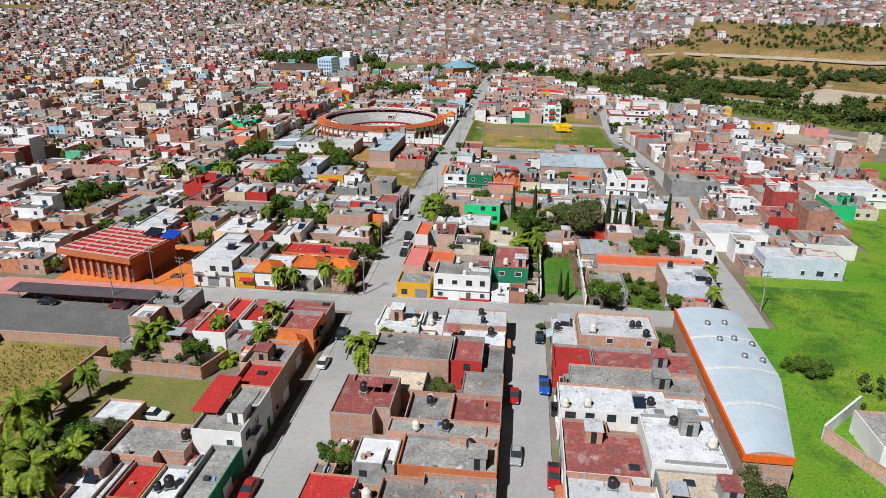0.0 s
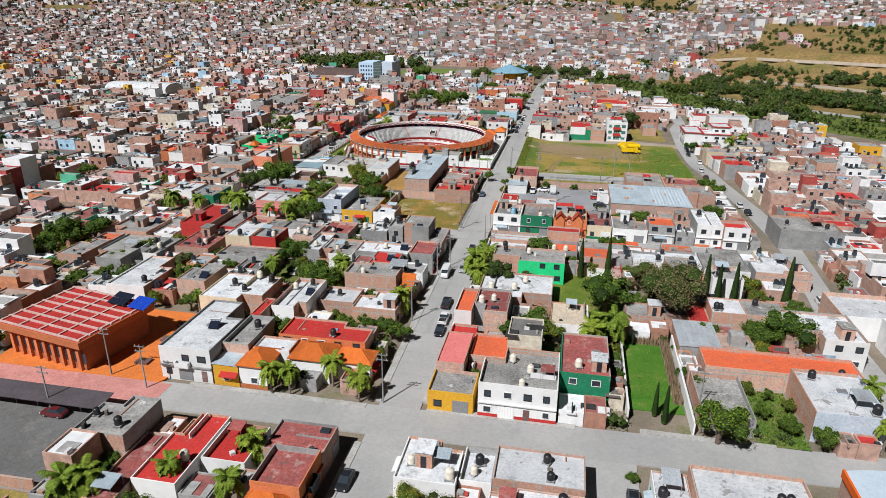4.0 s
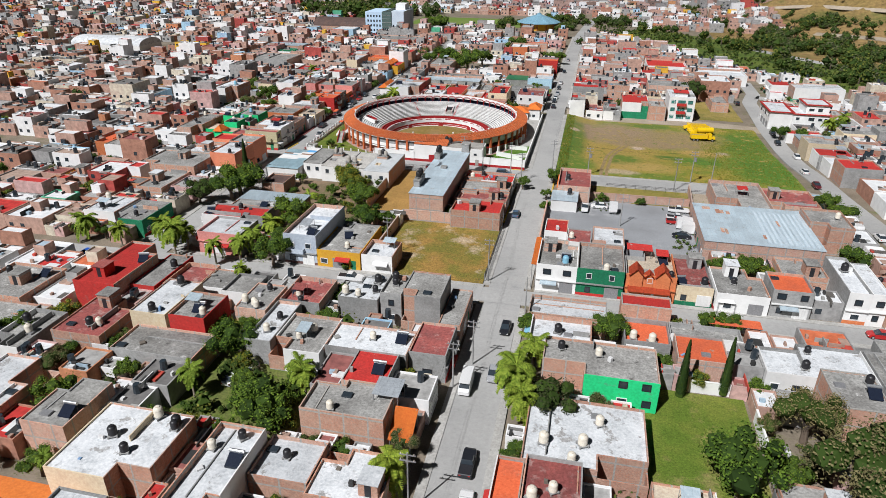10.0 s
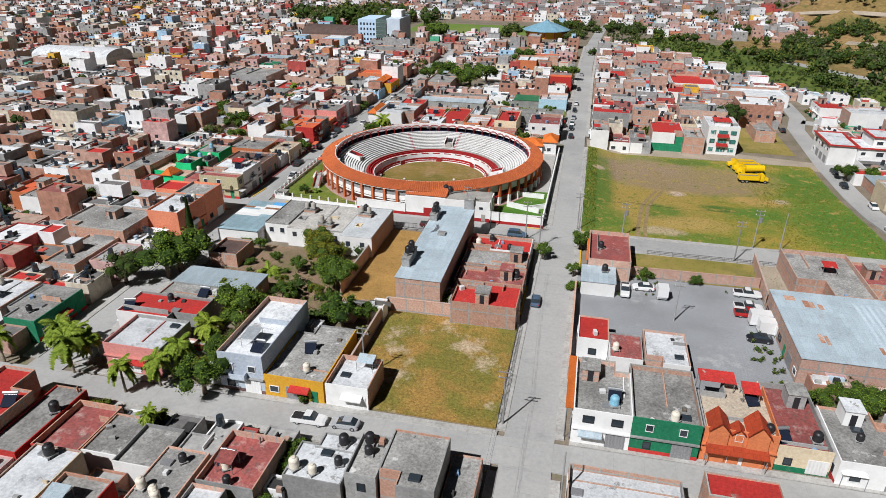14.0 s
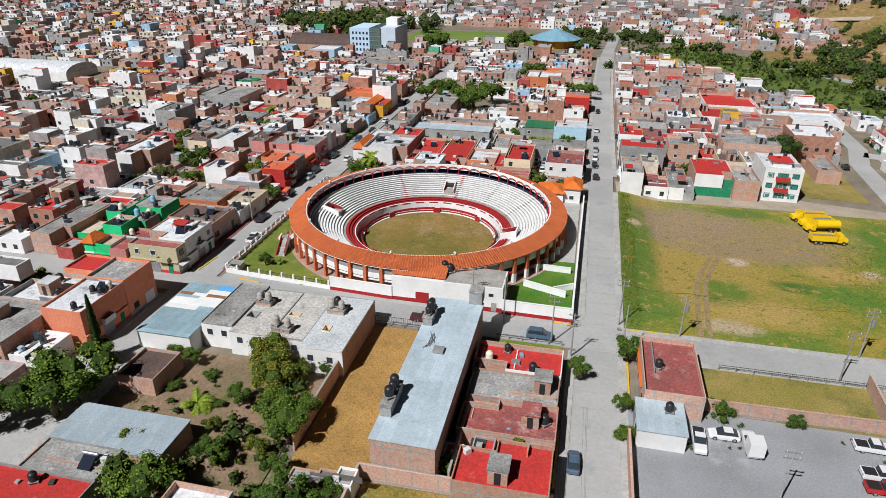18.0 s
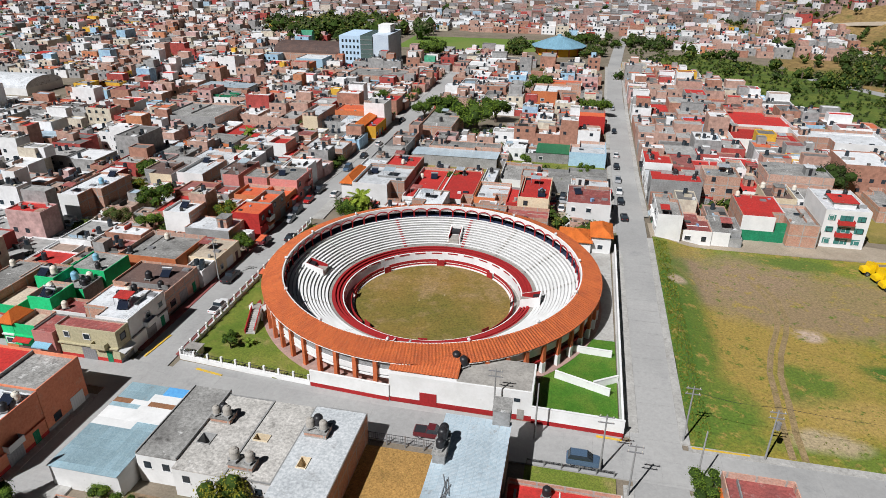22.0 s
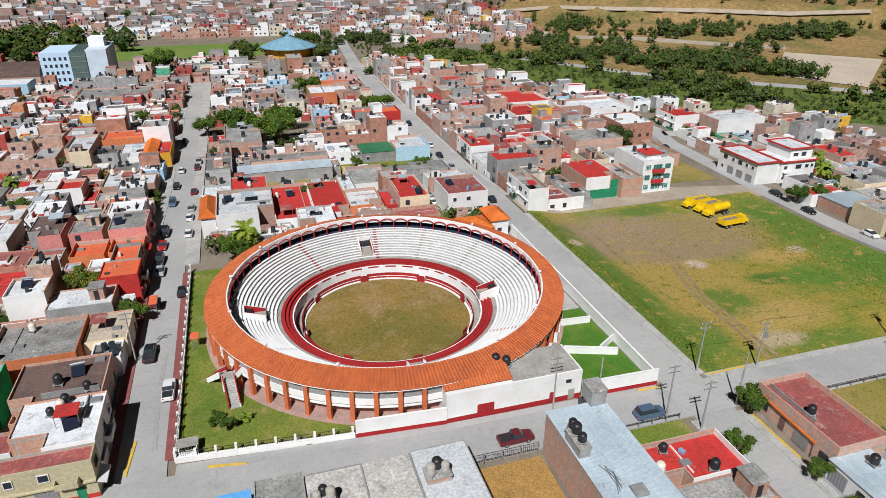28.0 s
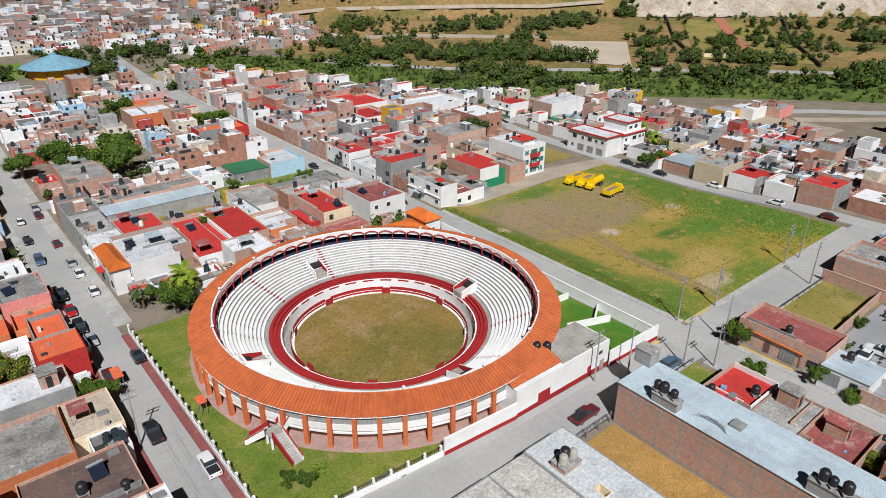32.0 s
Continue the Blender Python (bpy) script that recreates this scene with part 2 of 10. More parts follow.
WALL = {
    "bk": BRICK, "pk": BRICK2,
    "wh": mat("white_paint", (0.78, 0.78, 0.77), (0.68, 0.68, 0.67), stain=(0.45, 0.44, 0.42), sa=0.66, sb=0.85, tone=0.12, fine=0.15),
    "gr": mat("cement_render", (0.34, 0.34, 0.335), (0.25, 0.25, 0.245), stain=(0.2, 0.19, 0.18)),
    "cr": mat("cream_paint", (0.72, 0.6, 0.42), (0.64, 0.53, 0.38), stain=(0.4, 0.35, 0.28), sa=0.66, sb=0.85),
    "rd": mat("red_paint", (0.5, 0.035, 0.03), (0.42, 0.035, 0.03), stain=(0.3, 0.08, 0.07), tone=0.12),
    "mr": mat("maroon_render", (0.2, 0.11, 0.1), (0.15, 0.09, 0.085), stain=(0.28, 0.24, 0.22)),
    "or": mat("orange_paint", (0.62, 0.2, 0.08), (0.55, 0.17, 0.07), stain=(0.4, 0.2, 0.12)),
    "ye": mat("yellow_paint", (0.75, 0.4, 0.03), (0.68, 0.36, 0.04), stain=(0.45, 0.3, 0.12)),
    "gn": mat("green_paint", (0.02, 0.6, 0.22), (0.02, 0.52, 0.19), stain=(0.1, 0.35, 0.2)),
    "te": mat("teal_paint", (0.015, 0.21, 0.1), (0.015, 0.17, 0.085), stain=(0.15, 0.25, 0.22)),
    "gb": mat("grey_blue_paint", (0.5, 0.56, 0.64), (0.43, 0.49, 0.57), stain=(0.34, 0.36, 0.4), sa=0.64, sb=0.8),
    "bl": mat("pale_blue_paint", (0.42, 0.62, 0.76), (0.38, 0.56, 0.7), stain=(0.35, 0.42, 0.48)),
    "sa": mat("salmon_paint", (0.72, 0.25, 0.14), (0.65, 0.22, 0.125), stain=(0.6, 0.3, 0.2), tone=0.1),
    "ol": mat("olive_beige_paint", (0.5, 0.45, 0.29), (0.44, 0.4, 0.26), stain=(0.35, 0.31, 0.22), tone=0.1),
    "ro": mat("rose_paint", (0.62, 0.25, 0.22), (0.56, 0.22, 0.2), stain=(0.45, 0.3, 0.28)),
}
GLASS = plain("dark_window_glass", (0.03, 0.04, 0.05), 0.12, 0.0, 0.6)
FRAME_W = plain("white_window_frame", (0.7, 0.7, 0.7), 0.5)
STEEL = plain("grey_painted_steel", (0.28, 0.28, 0.29), 0.45, 0.3)
DARK = plain("black_painted_iron", (0.03, 0.03, 0.035), 0.5, 0.2)
TANK_B = plain("black_plastic", (0.022, 0.022, 0.025), 0.42)
TANK_W = plain("beige_plastic", (0.66, 0.61, 0.52), 0.5)
TANK_A = plain("blue_plastic", (0.2, 0.42, 0.55), 0.5)
TIN = plain("galvanised_tin", (0.5, 0.52, 0.54), 0.35, 0.7)
PV = plain("solar_tubes", (0.015, 0.02, 0.035), 0.15, 0.0, 0.6)
PV_BLUE = plain("blue_solar_cells", (0.015, 0.06, 0.42), 0.2, 0.0, 0.6)
BARK = mat("bark", (0.16, 0.12, 0.09), (0.1, 0.08, 0.065), s1=2.0)
PALM_BARK = mat("palm_bark", (0.26, 0.22, 0.18), (0.17, 0.14, 0.11), s1=3.0)
LEAF = {
    "b": leaf_mat("green_leaves", (0.05, 0.1, 0.012), (0.15, 0.225, 0.03)),
    "o": leaf_mat("olive_leaves", (0.11, 0.1, 0.045), (0.22, 0.19, 0.095)),
    "y": leaf_mat("yellow_green_leaves", (0.13, 0.145, 0.016), (0.28, 0.26, 0.035)),
    "d": leaf_mat("dark_leaves", (0.025, 0.04, 0.016), (0.06, 0.065, 0.028)),
    "p": leaf_mat("palm_fronds", (0.09, 0.15, 0.016), (0.24, 0.31, 0.045)),
    "w": leaf_mat("wood_leaves", (0.028, 0.048, 0.014), (0.115, 0.14, 0.036)),
}
# near-black green that paints the shade inside crowns
CORE = leaf_mat("crown_inner_shade", (0.022, 0.042, 0.009), (0.045, 0.08, 0.015))
CONCRETE_ROAD = mat("concrete_road", (0.385, 0.38, 0.37), (0.31, 0.308, 0.302), s1=0.05, s2=1.6, fine=0.14, bump=0.05, stain=(0.2, 0.205, 0.21), s3=0.12, sa=0.6, sb=0.85, tone=0)
PAVING = mat("pavement_concrete", (0.42, 0.41, 0.39), (0.33, 0.32, 0.3), s1=0.3, stain=(0.25, 0.24, 0.22), tone=0)
KERB_Y = mat("yellow_kerb_paint", (0.66, 0.4, 0.02), (0.5, 0.36, 0.1), s1=1.0, tone=0)
RED_PAVE = mat("red_pavement", (0.25, 0.075, 0.07), (0.19, 0.07, 0.065), s1=0.5, stain=(0.32, 0.2, 0.18), tone=0)
GRAVEL = mat("grey_gravel", (0.29, 0.3, 0.315), (0.23, 0.235, 0.245), s1=0.08, s2=4.0, stain=(0.42, 0.42, 0.42), s3=0.12, tone=0)
ASPHALT = mat("worn_asphalt", (0.1, 0.1, 0.1), (0.075, 0.075, 0.075), s1=0.08, stain=(0.16, 0.155, 0.15), s3=0.1, tone=0)
LAWN = mat("lawn", (0.1, 0.155, 0.018), (0.185, 0.2, 0.035), s1=0.14, s2=4.0, fine=0.65, bump=0.6, stain=(0.27, 0.22, 0.085), s3=0.2, sa=0.53, sb=0.7, tone=0.1)
DRY = mat("dry_grass", (0.23, 0.19, 0.045), (0.31, 0.23, 0.08), s1=0.12, s2=4.0, fine=0.6, bump=0.6, stain=(0.13, 0.13, 0.035), s3=0.1, sa=0.5, sb=0.68, tone=0)
STRAW = mat("straw", (0.39, 0.225, 0.07), (0.27, 0.16, 0.05), s1=0.2, s2=4.0, fine=0.6, bump=0.6, tone=0)
EARTH = mat("bare_earth", (0.23, 0.19, 0.145), (0.16, 0.135, 0.1), s1=0.15, s2=3.0, stain=(0.13, 0.14, 0.05), s3=0.2, sa=0.55, sb=0.72, tone=0)
MEADOW = mat("meadow", (0.085, 0.24, 0.012), (0.19, 0.27, 0.025), s1=0.035, s2=2.5, fine=0.55, bump=0.5, stain=(0.05, 0.14, 0.012), s3=0.05, sa=0.5, sb=0.6, tone=0)
DIRT_ROAD = mat("pale_dirt", (0.38, 0.32, 0.25), (0.3, 0.25, 0.19), s1=0.15, s2=3.0, tone=0)


# ---- mesh helpers ----
class Mesh:
    """Collects faces, each with a material number, and links them as one object."""

    def __init__(self):
        self.v, self.f, self.m = [], [], []

    def quad(self, a, b, c, d, k=0):
        n = len(self.v)
        self.v += [a, b, c, d]
        self.f.append((n, n + 1, n + 2, n + 3))
        self.m.append(k)

    def tri(self, a, b, c, k=0):
        n = len(self.v)
        self.v += [a, b, c]
        self.f.append((n, n + 1, n + 2))
        self.m.append(k)

    def box(self, x0, y0, z0, x1, y1, z1, k=0, sides=None):
        n = len(self.v)
        self.v += [(x0, y0, z0), (x1, y0, z0), (x1, y1, z0), (x0, y1, z0), (x0, y0, z1), (x1, y0, z1), (x1, y1, z1), (x0, y1, z1)]
        for i, q in enumerate(((0, 1, 5, 4), (1, 2, 6, 5), (2, 3, 7, 6), (3, 0, 4, 7), (4, 5, 6, 7), (3, 2, 1, 0))):
            self.f.append(tuple(n + j for j in q))
            self.m.append(sides[i] if sides and i < 4 else k)

    def tube(self, a, b, r0, r1=None, n=8, k=0, caps=True):
        r1 = r0 if r1 is None else r1
        a, b = Vector(a), Vector(b)
        q = (b - a).to_track_quat("Z", "Y")
        s = len(self.v)
        for p, r in ((a, r0), (b, r1)):
            for i in range(n):
                t = 2 * math.pi * i / n
                self.v.append(tuple(p + q @ Vector((r * math.cos(t), r * math.sin(t), 0))))
        for i in range(n):
            j = (i + 1) % n
            self.f.append((s + i, s + j, s + n + j, s + n + i))
            self.m.append(k)
        if caps:
            self.f += [tuple(s + n + i for i in range(n)), tuple(s + i for i in reversed(range(n)))]
            self.m += [k, k]

    def lathe(self, profile, n=96, a0=0.0, a1=2 * math.pi, k=0, c=(0, 0), wave=None):
        closed = abs(a1 - a0 - 2 * math.pi) < 1e-6
        s, w = len(self.v), len(profile)
        cols = n if closed else n + 1
        for i in range(cols):
            t = a0 + (a1 - a0) * i / n
            for r, z in profile:
                self.v.append((c[0] + r * math.cos(t), c[1] + r * math.sin(t), z + (wave(i) if wave else 0)))
        for i in range(n):
            j = (i + 1) % cols
            for q in range(w - 1):
                self.f.append((s + i * w + q, s + j * w + q, s + j * w + q + 1, s + i * w + q + 1))
                self.m.append(k)

    def build(self, name, mats, parent=None, label="", smooth=False, fix=False):
        me = bpy.data.meshes.new(name)
        me.from_pydata(self.v, [], self.f)
        mats = mats if isinstance(mats, (list, tuple)) else [mats]
        for x in mats:
            me.materials.append(x)
        me.polygons.foreach_set("material_index", self.m)
        if fix:
            bm = bmesh.new()
            bm.from_mesh(me)
            bmesh.ops.recalc_face_normals(bm, faces=bm.faces)
            bm.to_mesh(me)
            bm.free()
        if smooth:
            me.polygons.foreach_set("use_smooth", [True] * len(me.polygons))
        me.update()
        ob = new(name, me)
        ob.parent = parent
        return tagged(ob, label)


def share(name, me, parent, at, rz=0.0, scale=(1, 1, 1)):
    """Another object on a mesh that exists."""
    ob = new(name, me)
    ob.parent = parent
    ob.location, ob.rotation_euler, ob.scale = at, (0, 0, rz), scale
    return ob


def base(name, x, y, z, label, category, group="", rz=0.0):
    e = new(name)
    e.location, e.rotation_euler = (x, y, z), (0, 0, rz)
    return tagged(e, label, category, group)


def smooth01(t):
    t = min(1.0, max(0.0, t))
    return t * t * (3 - 2 * t)


def gz(x, y):
    """Height of the ground: flat streets, a field a little lower, hills far off."""
    low = -2.0 * smooth01((y - 296) / 45) * smooth01((x + 26.4) / 11) - 2.0 * smooth01((y - 372) / 40) * (1 - smooth01((x + 26.4) / 11))
    d = 0.6 * (x - 235) + 0.8 * (y - 562)
    east = 8 * smooth01(d / 85) + 14 * smooth01((d - 86) / 18) + 22 * smooth01((d - 100) / 320) + 40 * smooth01((d - 420) / 900)
    east *= smooth01((x - 40 - 0.1 * (y - 600)) / 120)
    north = 46 * smooth01((y - 760) / 900) + 150 * smooth01((y - 1700) / 1300)
    west = 60 * smooth01((-x - 600) / 1200) * smooth01((y - 500) / 900)
    return low + max(east, north + west) + 6 * noise.noise((x / 210, y / 210, 0)) * smooth01((y - 800) / 500)


# ---- ground, streets, lots ----
RING = (-71.2, 326.2)


def axis(lo, fine0, fine1, hi, step):
    out = [fine0 + i * step for i in range(int((fine1 - fine0) / step) + 1)]
    for end, sign in ((lo, -1), (hi, 1)):
        p, d = (out[0] if sign < 0 else out[-1]), step
        more = []
        while (p - end) * sign < 0:
            d = min(d * 1.16, 120)
            p += sign * d
            more.append(p)
        out = more[::-1] + out if sign < 0 else out + more
    return out


def ground_sheet():
    xs, ys = axis(-3200, -310, 400, 3200, 5.0), axis(-500, 30, 620, 4400, 5.0)
    me = bpy.data.meshes.new("ground")
    v = []
    for y in ys:
        for x in xs:
            r = math.hypot(x - RING[0], y - RING[1])
            low = min(gz(x + i, y + j) for i, j in ((0, 0), (-2.6, 0), (2.6, 0), (0, -2.6), (0, 2.6)))
            v.append((x, y, low - 0.14 - 2.5 * smooth01((29 - r) / 4)))
    w, f, k = len(xs), [], []
    for j in range(len(ys) - 1):
        for i in range(w - 1):
            f.append((j * w + i, j * w + i + 1, (j + 1) * w + i + 1, (j + 1) * w + i))
            x, y = xs[i], ys[j]
            d = 0.6 * (x - 235) + 0.8 * (y - 562)
            wild = x > 60 and d > -150 and y < 1700 - x or (x > 52 and y < 150) or y > 1500 or x < -900
            k.append(1 if wild else 0)
    me.from_pydata(v, [], f)
    me.materials.append(EARTH)
    me.materials.append(mat("hill_scrub", (0.28, 0.18, 0.075), (0.19, 0.135, 0.045), s1=0.012, s2=0.4, fine=0.6, stain=(0.09, 0.11, 0.025), s3=0.02, sa=0.5, sb=0.66, tone=0))
    me.polygons.foreach_set("material_index", k)
    me.polygons.foreach_set("use_smooth", [True] * len(f))
    return tagged(new("ground", me), "bare earth and dry scrub ground rising to hills", "ground", kind="structure")


ground_sheet()


def patch(name, x0, y0, x1, y1, m, dz, label, category, step=5.0, wob=0.0):
    b = Mesh()
    nx, ny = max(1, round((x1 - x0) / step)), max(1, round((y1 - y0) / step))
    pt = {}
    for j in range(ny + 1):
        for i in range(nx + 1):
            x, y = x0 + (x1 - x0) * i / nx, y0 + (y1 - y0) * j / ny
            if wob:
                x, y = x + wob * noise.noise((x / 7, y / 7, 3)), y + wob * noise.noise((x / 7, y / 7, 9))
            pt[i, j] = (x, y, gz(x, y) + dz)
    for j in range(ny):
        for i in range(nx):
            b.quad(pt[i, j], pt[i + 1, j], pt[i + 1, j + 1], pt[i, j + 1])
    for side in (((i, 0) for i in range(nx + 1)), ((nx, j) for j in range(ny + 1)), ((i, ny) for i in range(nx, -1, -1)), ((0, j) for j in range(ny, -1, -1))):
        s = [pt[q] for q in side]
        for p, q in zip(s, s[1:]):
            b.quad((*p[:2], p[2] - 0.35), (*q[:2], q[2] - 0.35), q, p)
    return tagged(b.build(name, m), label, category, kind="structure")


def ribbon(name, line, width, m, dz, label, category, off=0.0, thick=0.4, step=6.0):
    """A strip along a line of points, with depth."""
    pts = []
    for (xa, ya), (xb, yb) in zip(line, line[1:]):
        n = max(1, round(math.hypot(xb - xa, yb - ya) / step))
        pts += [(xa + (xb - xa) * i / n, ya + (yb - ya) * i / n) for i in range(n)]
    pts.append(line[-1])
    rows = []
    for i, (x, y) in enumerate(pts):
        a, c = pts[max(0, i - 1)], pts[min(len(pts) - 1, i + 1)]
        dx, dy = c[0] - a[0], c[1] - a[1]
        n = math.hypot(dx, dy)
        nx, ny = dy / n, -dx / n
        row = []
        for s in (off - width / 2, off + width / 2):
            px, py = x + nx * s, y + ny * s
            row.append((px, py, gz(px, py) + dz))
        rows.append(row)
    b = Mesh()
    for (l0, r0), (l1, r1) in zip(rows, rows[1:]):
        b.quad(l0, r0, r1, l1)
        b.quad((*l0[:2], l0[2] - thick), l0, l1, (*l1[:2], l1[2] - thick))
        b.quad(r0, (*r0[:2], r0[2] - thick), (*r1[:2], r1[2] - thick), r1)
    for l, r, s in ((*rows[0], 1), (*rows[-1], -1)):
        lo = [(*l[:2], l[2] - thick), (*r[:2], r[2] - thick)]
        b.quad(l, r, lo[1], lo[0]) if s < 0 else b.quad(r, l, lo[0], lo[1])
    return tagged(b.build(name, m), label, category, kind="structure")


MAIN = [(-30.2, 40), (-30.4, 120), (-31.5, 200), (-31.3, 300), (-31.2, 400), (-31.0, 520), (-29.5, 600), (-24, 680), (-10, 780)]
LEFT = [(-109.6, 215), (-111.2, 291), (-111.7, 310), (-111.8, 350), (-112.2, 420), (-112.6, 500), (-112.6, 640)]
EAST = [(49.5, 112), (50.4, 145), (50.2, 165), (53, 192), (55.4, 225), (53.6, 258), (49.5, 290), (47.2, 320), (47.5, 365), (50, 412), (55, 430), (56, 458)]
ribbon("road_1", MAIN, 7.0, CONCRETE_ROAD, 0.06, "long light grey concrete street with worn lanes", "road")
ribbon("road_2", LEFT, 6.4, CONCRETE_ROAD, 0.06, "light grey concrete street beside the bullring", "road")
ribbon("road_3", EAST, 6.0, CONCRETE_ROAD, 0.06, "bending light grey concrete street with parked cars", "road")
ribbon("road_4", [(3.2, 40), (3.0, 127)], 7.6, CONCRETE_ROAD, 0.06, "short light grey concrete street between houses", "road")
ribbon("road_5", [(-190, 122), (-75, 125.2), (0, 126.8), (49, 128.5)], 7.6, CONCRETE_ROAD, 0.08, "light grey concrete cross street", "road")
ribbon("road_6", [(-190, 212), (-104, 214.3), (-20, 215.3), (53, 215.3)], 5.4, CONCRETE_ROAD, 0.08, "light grey concrete cross street", "road")
ribbon("road_7", [(-190, 291.5), (-110, 289.4), (-72, 287.4), (-31, 287.2), (47, 287.0)], 7.2, CONCRETE_ROAD, 0.08, "light grey concrete street in front of the bullring", "road")
ribbon("road_8", [(-27, 367.4), (-4, 368), (22, 369), (46, 364)], 8.6, DIRT_ROAD, 0.055, "pale dirt track along the field", "road")
ribbon("road_9", [(55, 424), (110, 402), (175, 350), (220, 300)], 6.0, CONCRETE_ROAD, 0.06, "light grey riverside street", "road")
ribbon("road_10", [(-190, 436), (-110, 436), (-31, 436)], 6.0, CONCRETE_ROAD, 0.08, "light grey concrete cross street", "road")
ribbon("road_11", [(-187, 60), (-187, 215), (-188, 330), (-190, 640)], 6.5, CONCRETE_ROAD, 0.06, "light grey concrete street between low houses", "road")
ribbon("road_12", [(70, 590), (110, 530), (159, 487), (183, 469), (208, 448), (238, 419), (264, 394), (340, 310)], 8.0, CONCRETE_ROAD, 0.06, "grey riverside highway with parked cars", "road")
ribbon("road_13", [(60, 800), (124, 763), (184, 718), (220, 692), (261, 662), (301, 632), (345, 603)], 2.0, DIRT_ROAD, 0.25, "pale highway cut along the scrub slope", "road")
ribbon("road_14", [(141, 658), (175, 638), (218, 602), (251, 577)], 9.0, DIRT_ROAD, 0.15, "pale dirt strip along the sports ground", "road")
ribbon("meadow", [(276, 428), (330, 470), (398, 522)], 66, mat("slope_grass", (0.2, 0.185, 0.04), (0.27, 0.2, 0.07), s1=0.05, s2=1.0, fine=0.55, stain=(0.1, 0.13, 0.02), s3=0.06, sa=0.52, sb=0.64, tone=0), 0.12, "yellow-green grass between the stone walls", "meadow")
ribbon("path", [(286, 436), (330, 470), (405, 532)], 9.0, mat("red_earth", (0.4, 0.15, 0.09), (0.33, 0.14, 0.08), s1=0.1, s2=2.0, tone=0), 0.3, "straight red earth track up the slope", "path")
ribbon("road_15", [(150, 352), (190, 318), (260, 262)], 6.0, DIRT_ROAD, 0.06, "pale dirt riverside street", "road")
ribbon("pavement", [(-107, 293.4), (-83, 291.7), (-70, 290.9), (-36, 290.3)], 2.8, CONCRETE_ROAD, 0.07, "grey concrete strip along the bullring wall", "pavement")
# pavements as raised strips, broken at the crossings
for line, off, y0, y1 in ((LEFT, -4.5, 356, 432), (LEFT, 4.5, 356, 432), (LEFT, -4.5, 441, 620), (LEFT, 4.5, 441, 620), (LEFT, -4.4, 219, 284), (LEFT, 4.4, 219, 284), (MAIN, -4.1, 44, 120), (MAIN, -4.1, 131, 211), (MAIN, -4.1, 219, 282.5), (MAIN, -4.2, 292, 352), (MAIN, 4.1, 44, 120), (MAIN, 4.1, 132, 211), (MAIN, 4.1, 219, 282.5), (MAIN, 4.0, 292, 362), (MAIN, -4.1, 364, 432), (MAIN, 4.1, 376, 600), (MAIN, -4.1, 441, 600)):
    def at(y, line=line):
        for (xa, ya), (xb, yb) in zip(line, line[1:]):
            if ya <= y <= yb:
                return xa + (xb - xa) * (y - ya) / (yb - ya)
    ribbon("pavement", [(at(y0), y0), (at((y0 + y1) / 2), (y0 + y1) / 2), (at(y1), y1)], 3.0 if line is LEFT else 1.3, PAVING, 0.17, "narrow raised concrete pavement with kerb", "pavement", off)
for x0, x1, y, off in ((-105, -36, 214.9, 3.3), (-26, 46, 215.4, 3.3), (-26, 46, 215.4, -3.3), (-105, -36, 214.8, -3.3), (-26, 43, 287.1, 4.0), (-27, 43, 287.1, -4.1), (-68, -36, 130.2, 1.0), (-26, -2, 131.4, 1.0), (8, 28, 132, 0.6)):
    ribbon("pavement", [(x0, y), (x1, y)], 1.2, PAVING, 0.18, "narrow raised concrete pavement with kerb", "pavement", off)
ribbon("pavement", [(-107.9, 296), (-108.3, 352)], 1.2, RED_PAVE, 0.17, "dark red paved walk beside the bullring fence", "pavement")
ribbon("pavement", [(-115.3, 296), (-115.7, 352)], 1.6, RED_PAVE, 0.17, "dark red paved walk along the houses", "pavement")
for line in ([(-26.6, 291.4), (-19, 291.5)], [(-36, 290.9), (-39.5, 291.0)], [(-103, 293.2), (-98, 292.4)], [(-26.4, 283), (-26.4, 272)], [(-113.2, 294.4), (-112.6, 301)], [(-36.4, 251), (-36.4, 262)]):
    ribbon("kerb", line, 0.35, KERB_Y, 0.19, "worn yellow painted kerb", "kerb")

# lots, lawns and yards
FIELD = bpy.data.materials.new("field_grass")
nt, prn = nodes_of(FIELD)
tcn = nt.nodes.new("ShaderNodeTexCoord")
fv = tcn.outputs["Object"]
col = mix_of(nt, ramp_of(nt, noise_of(nt, fv, 0.06, 8, 0.65), 0.42, 0.6), (0.29, 0.215, 0.03), (0.145, 0.185, 0.018))
col = mix_of(nt, ramp_of(nt, noise_of(nt, fv, 0.13, 9, 0.72), 0.54, 0.62), col, (0.13, 0.17, 0.018))
col = mix_of(nt, ramp_of(nt, noise_of(nt, fv, 0.28, 9, 0.75), 0.56, 0.66), col, (0.34, 0.235, 0.05))
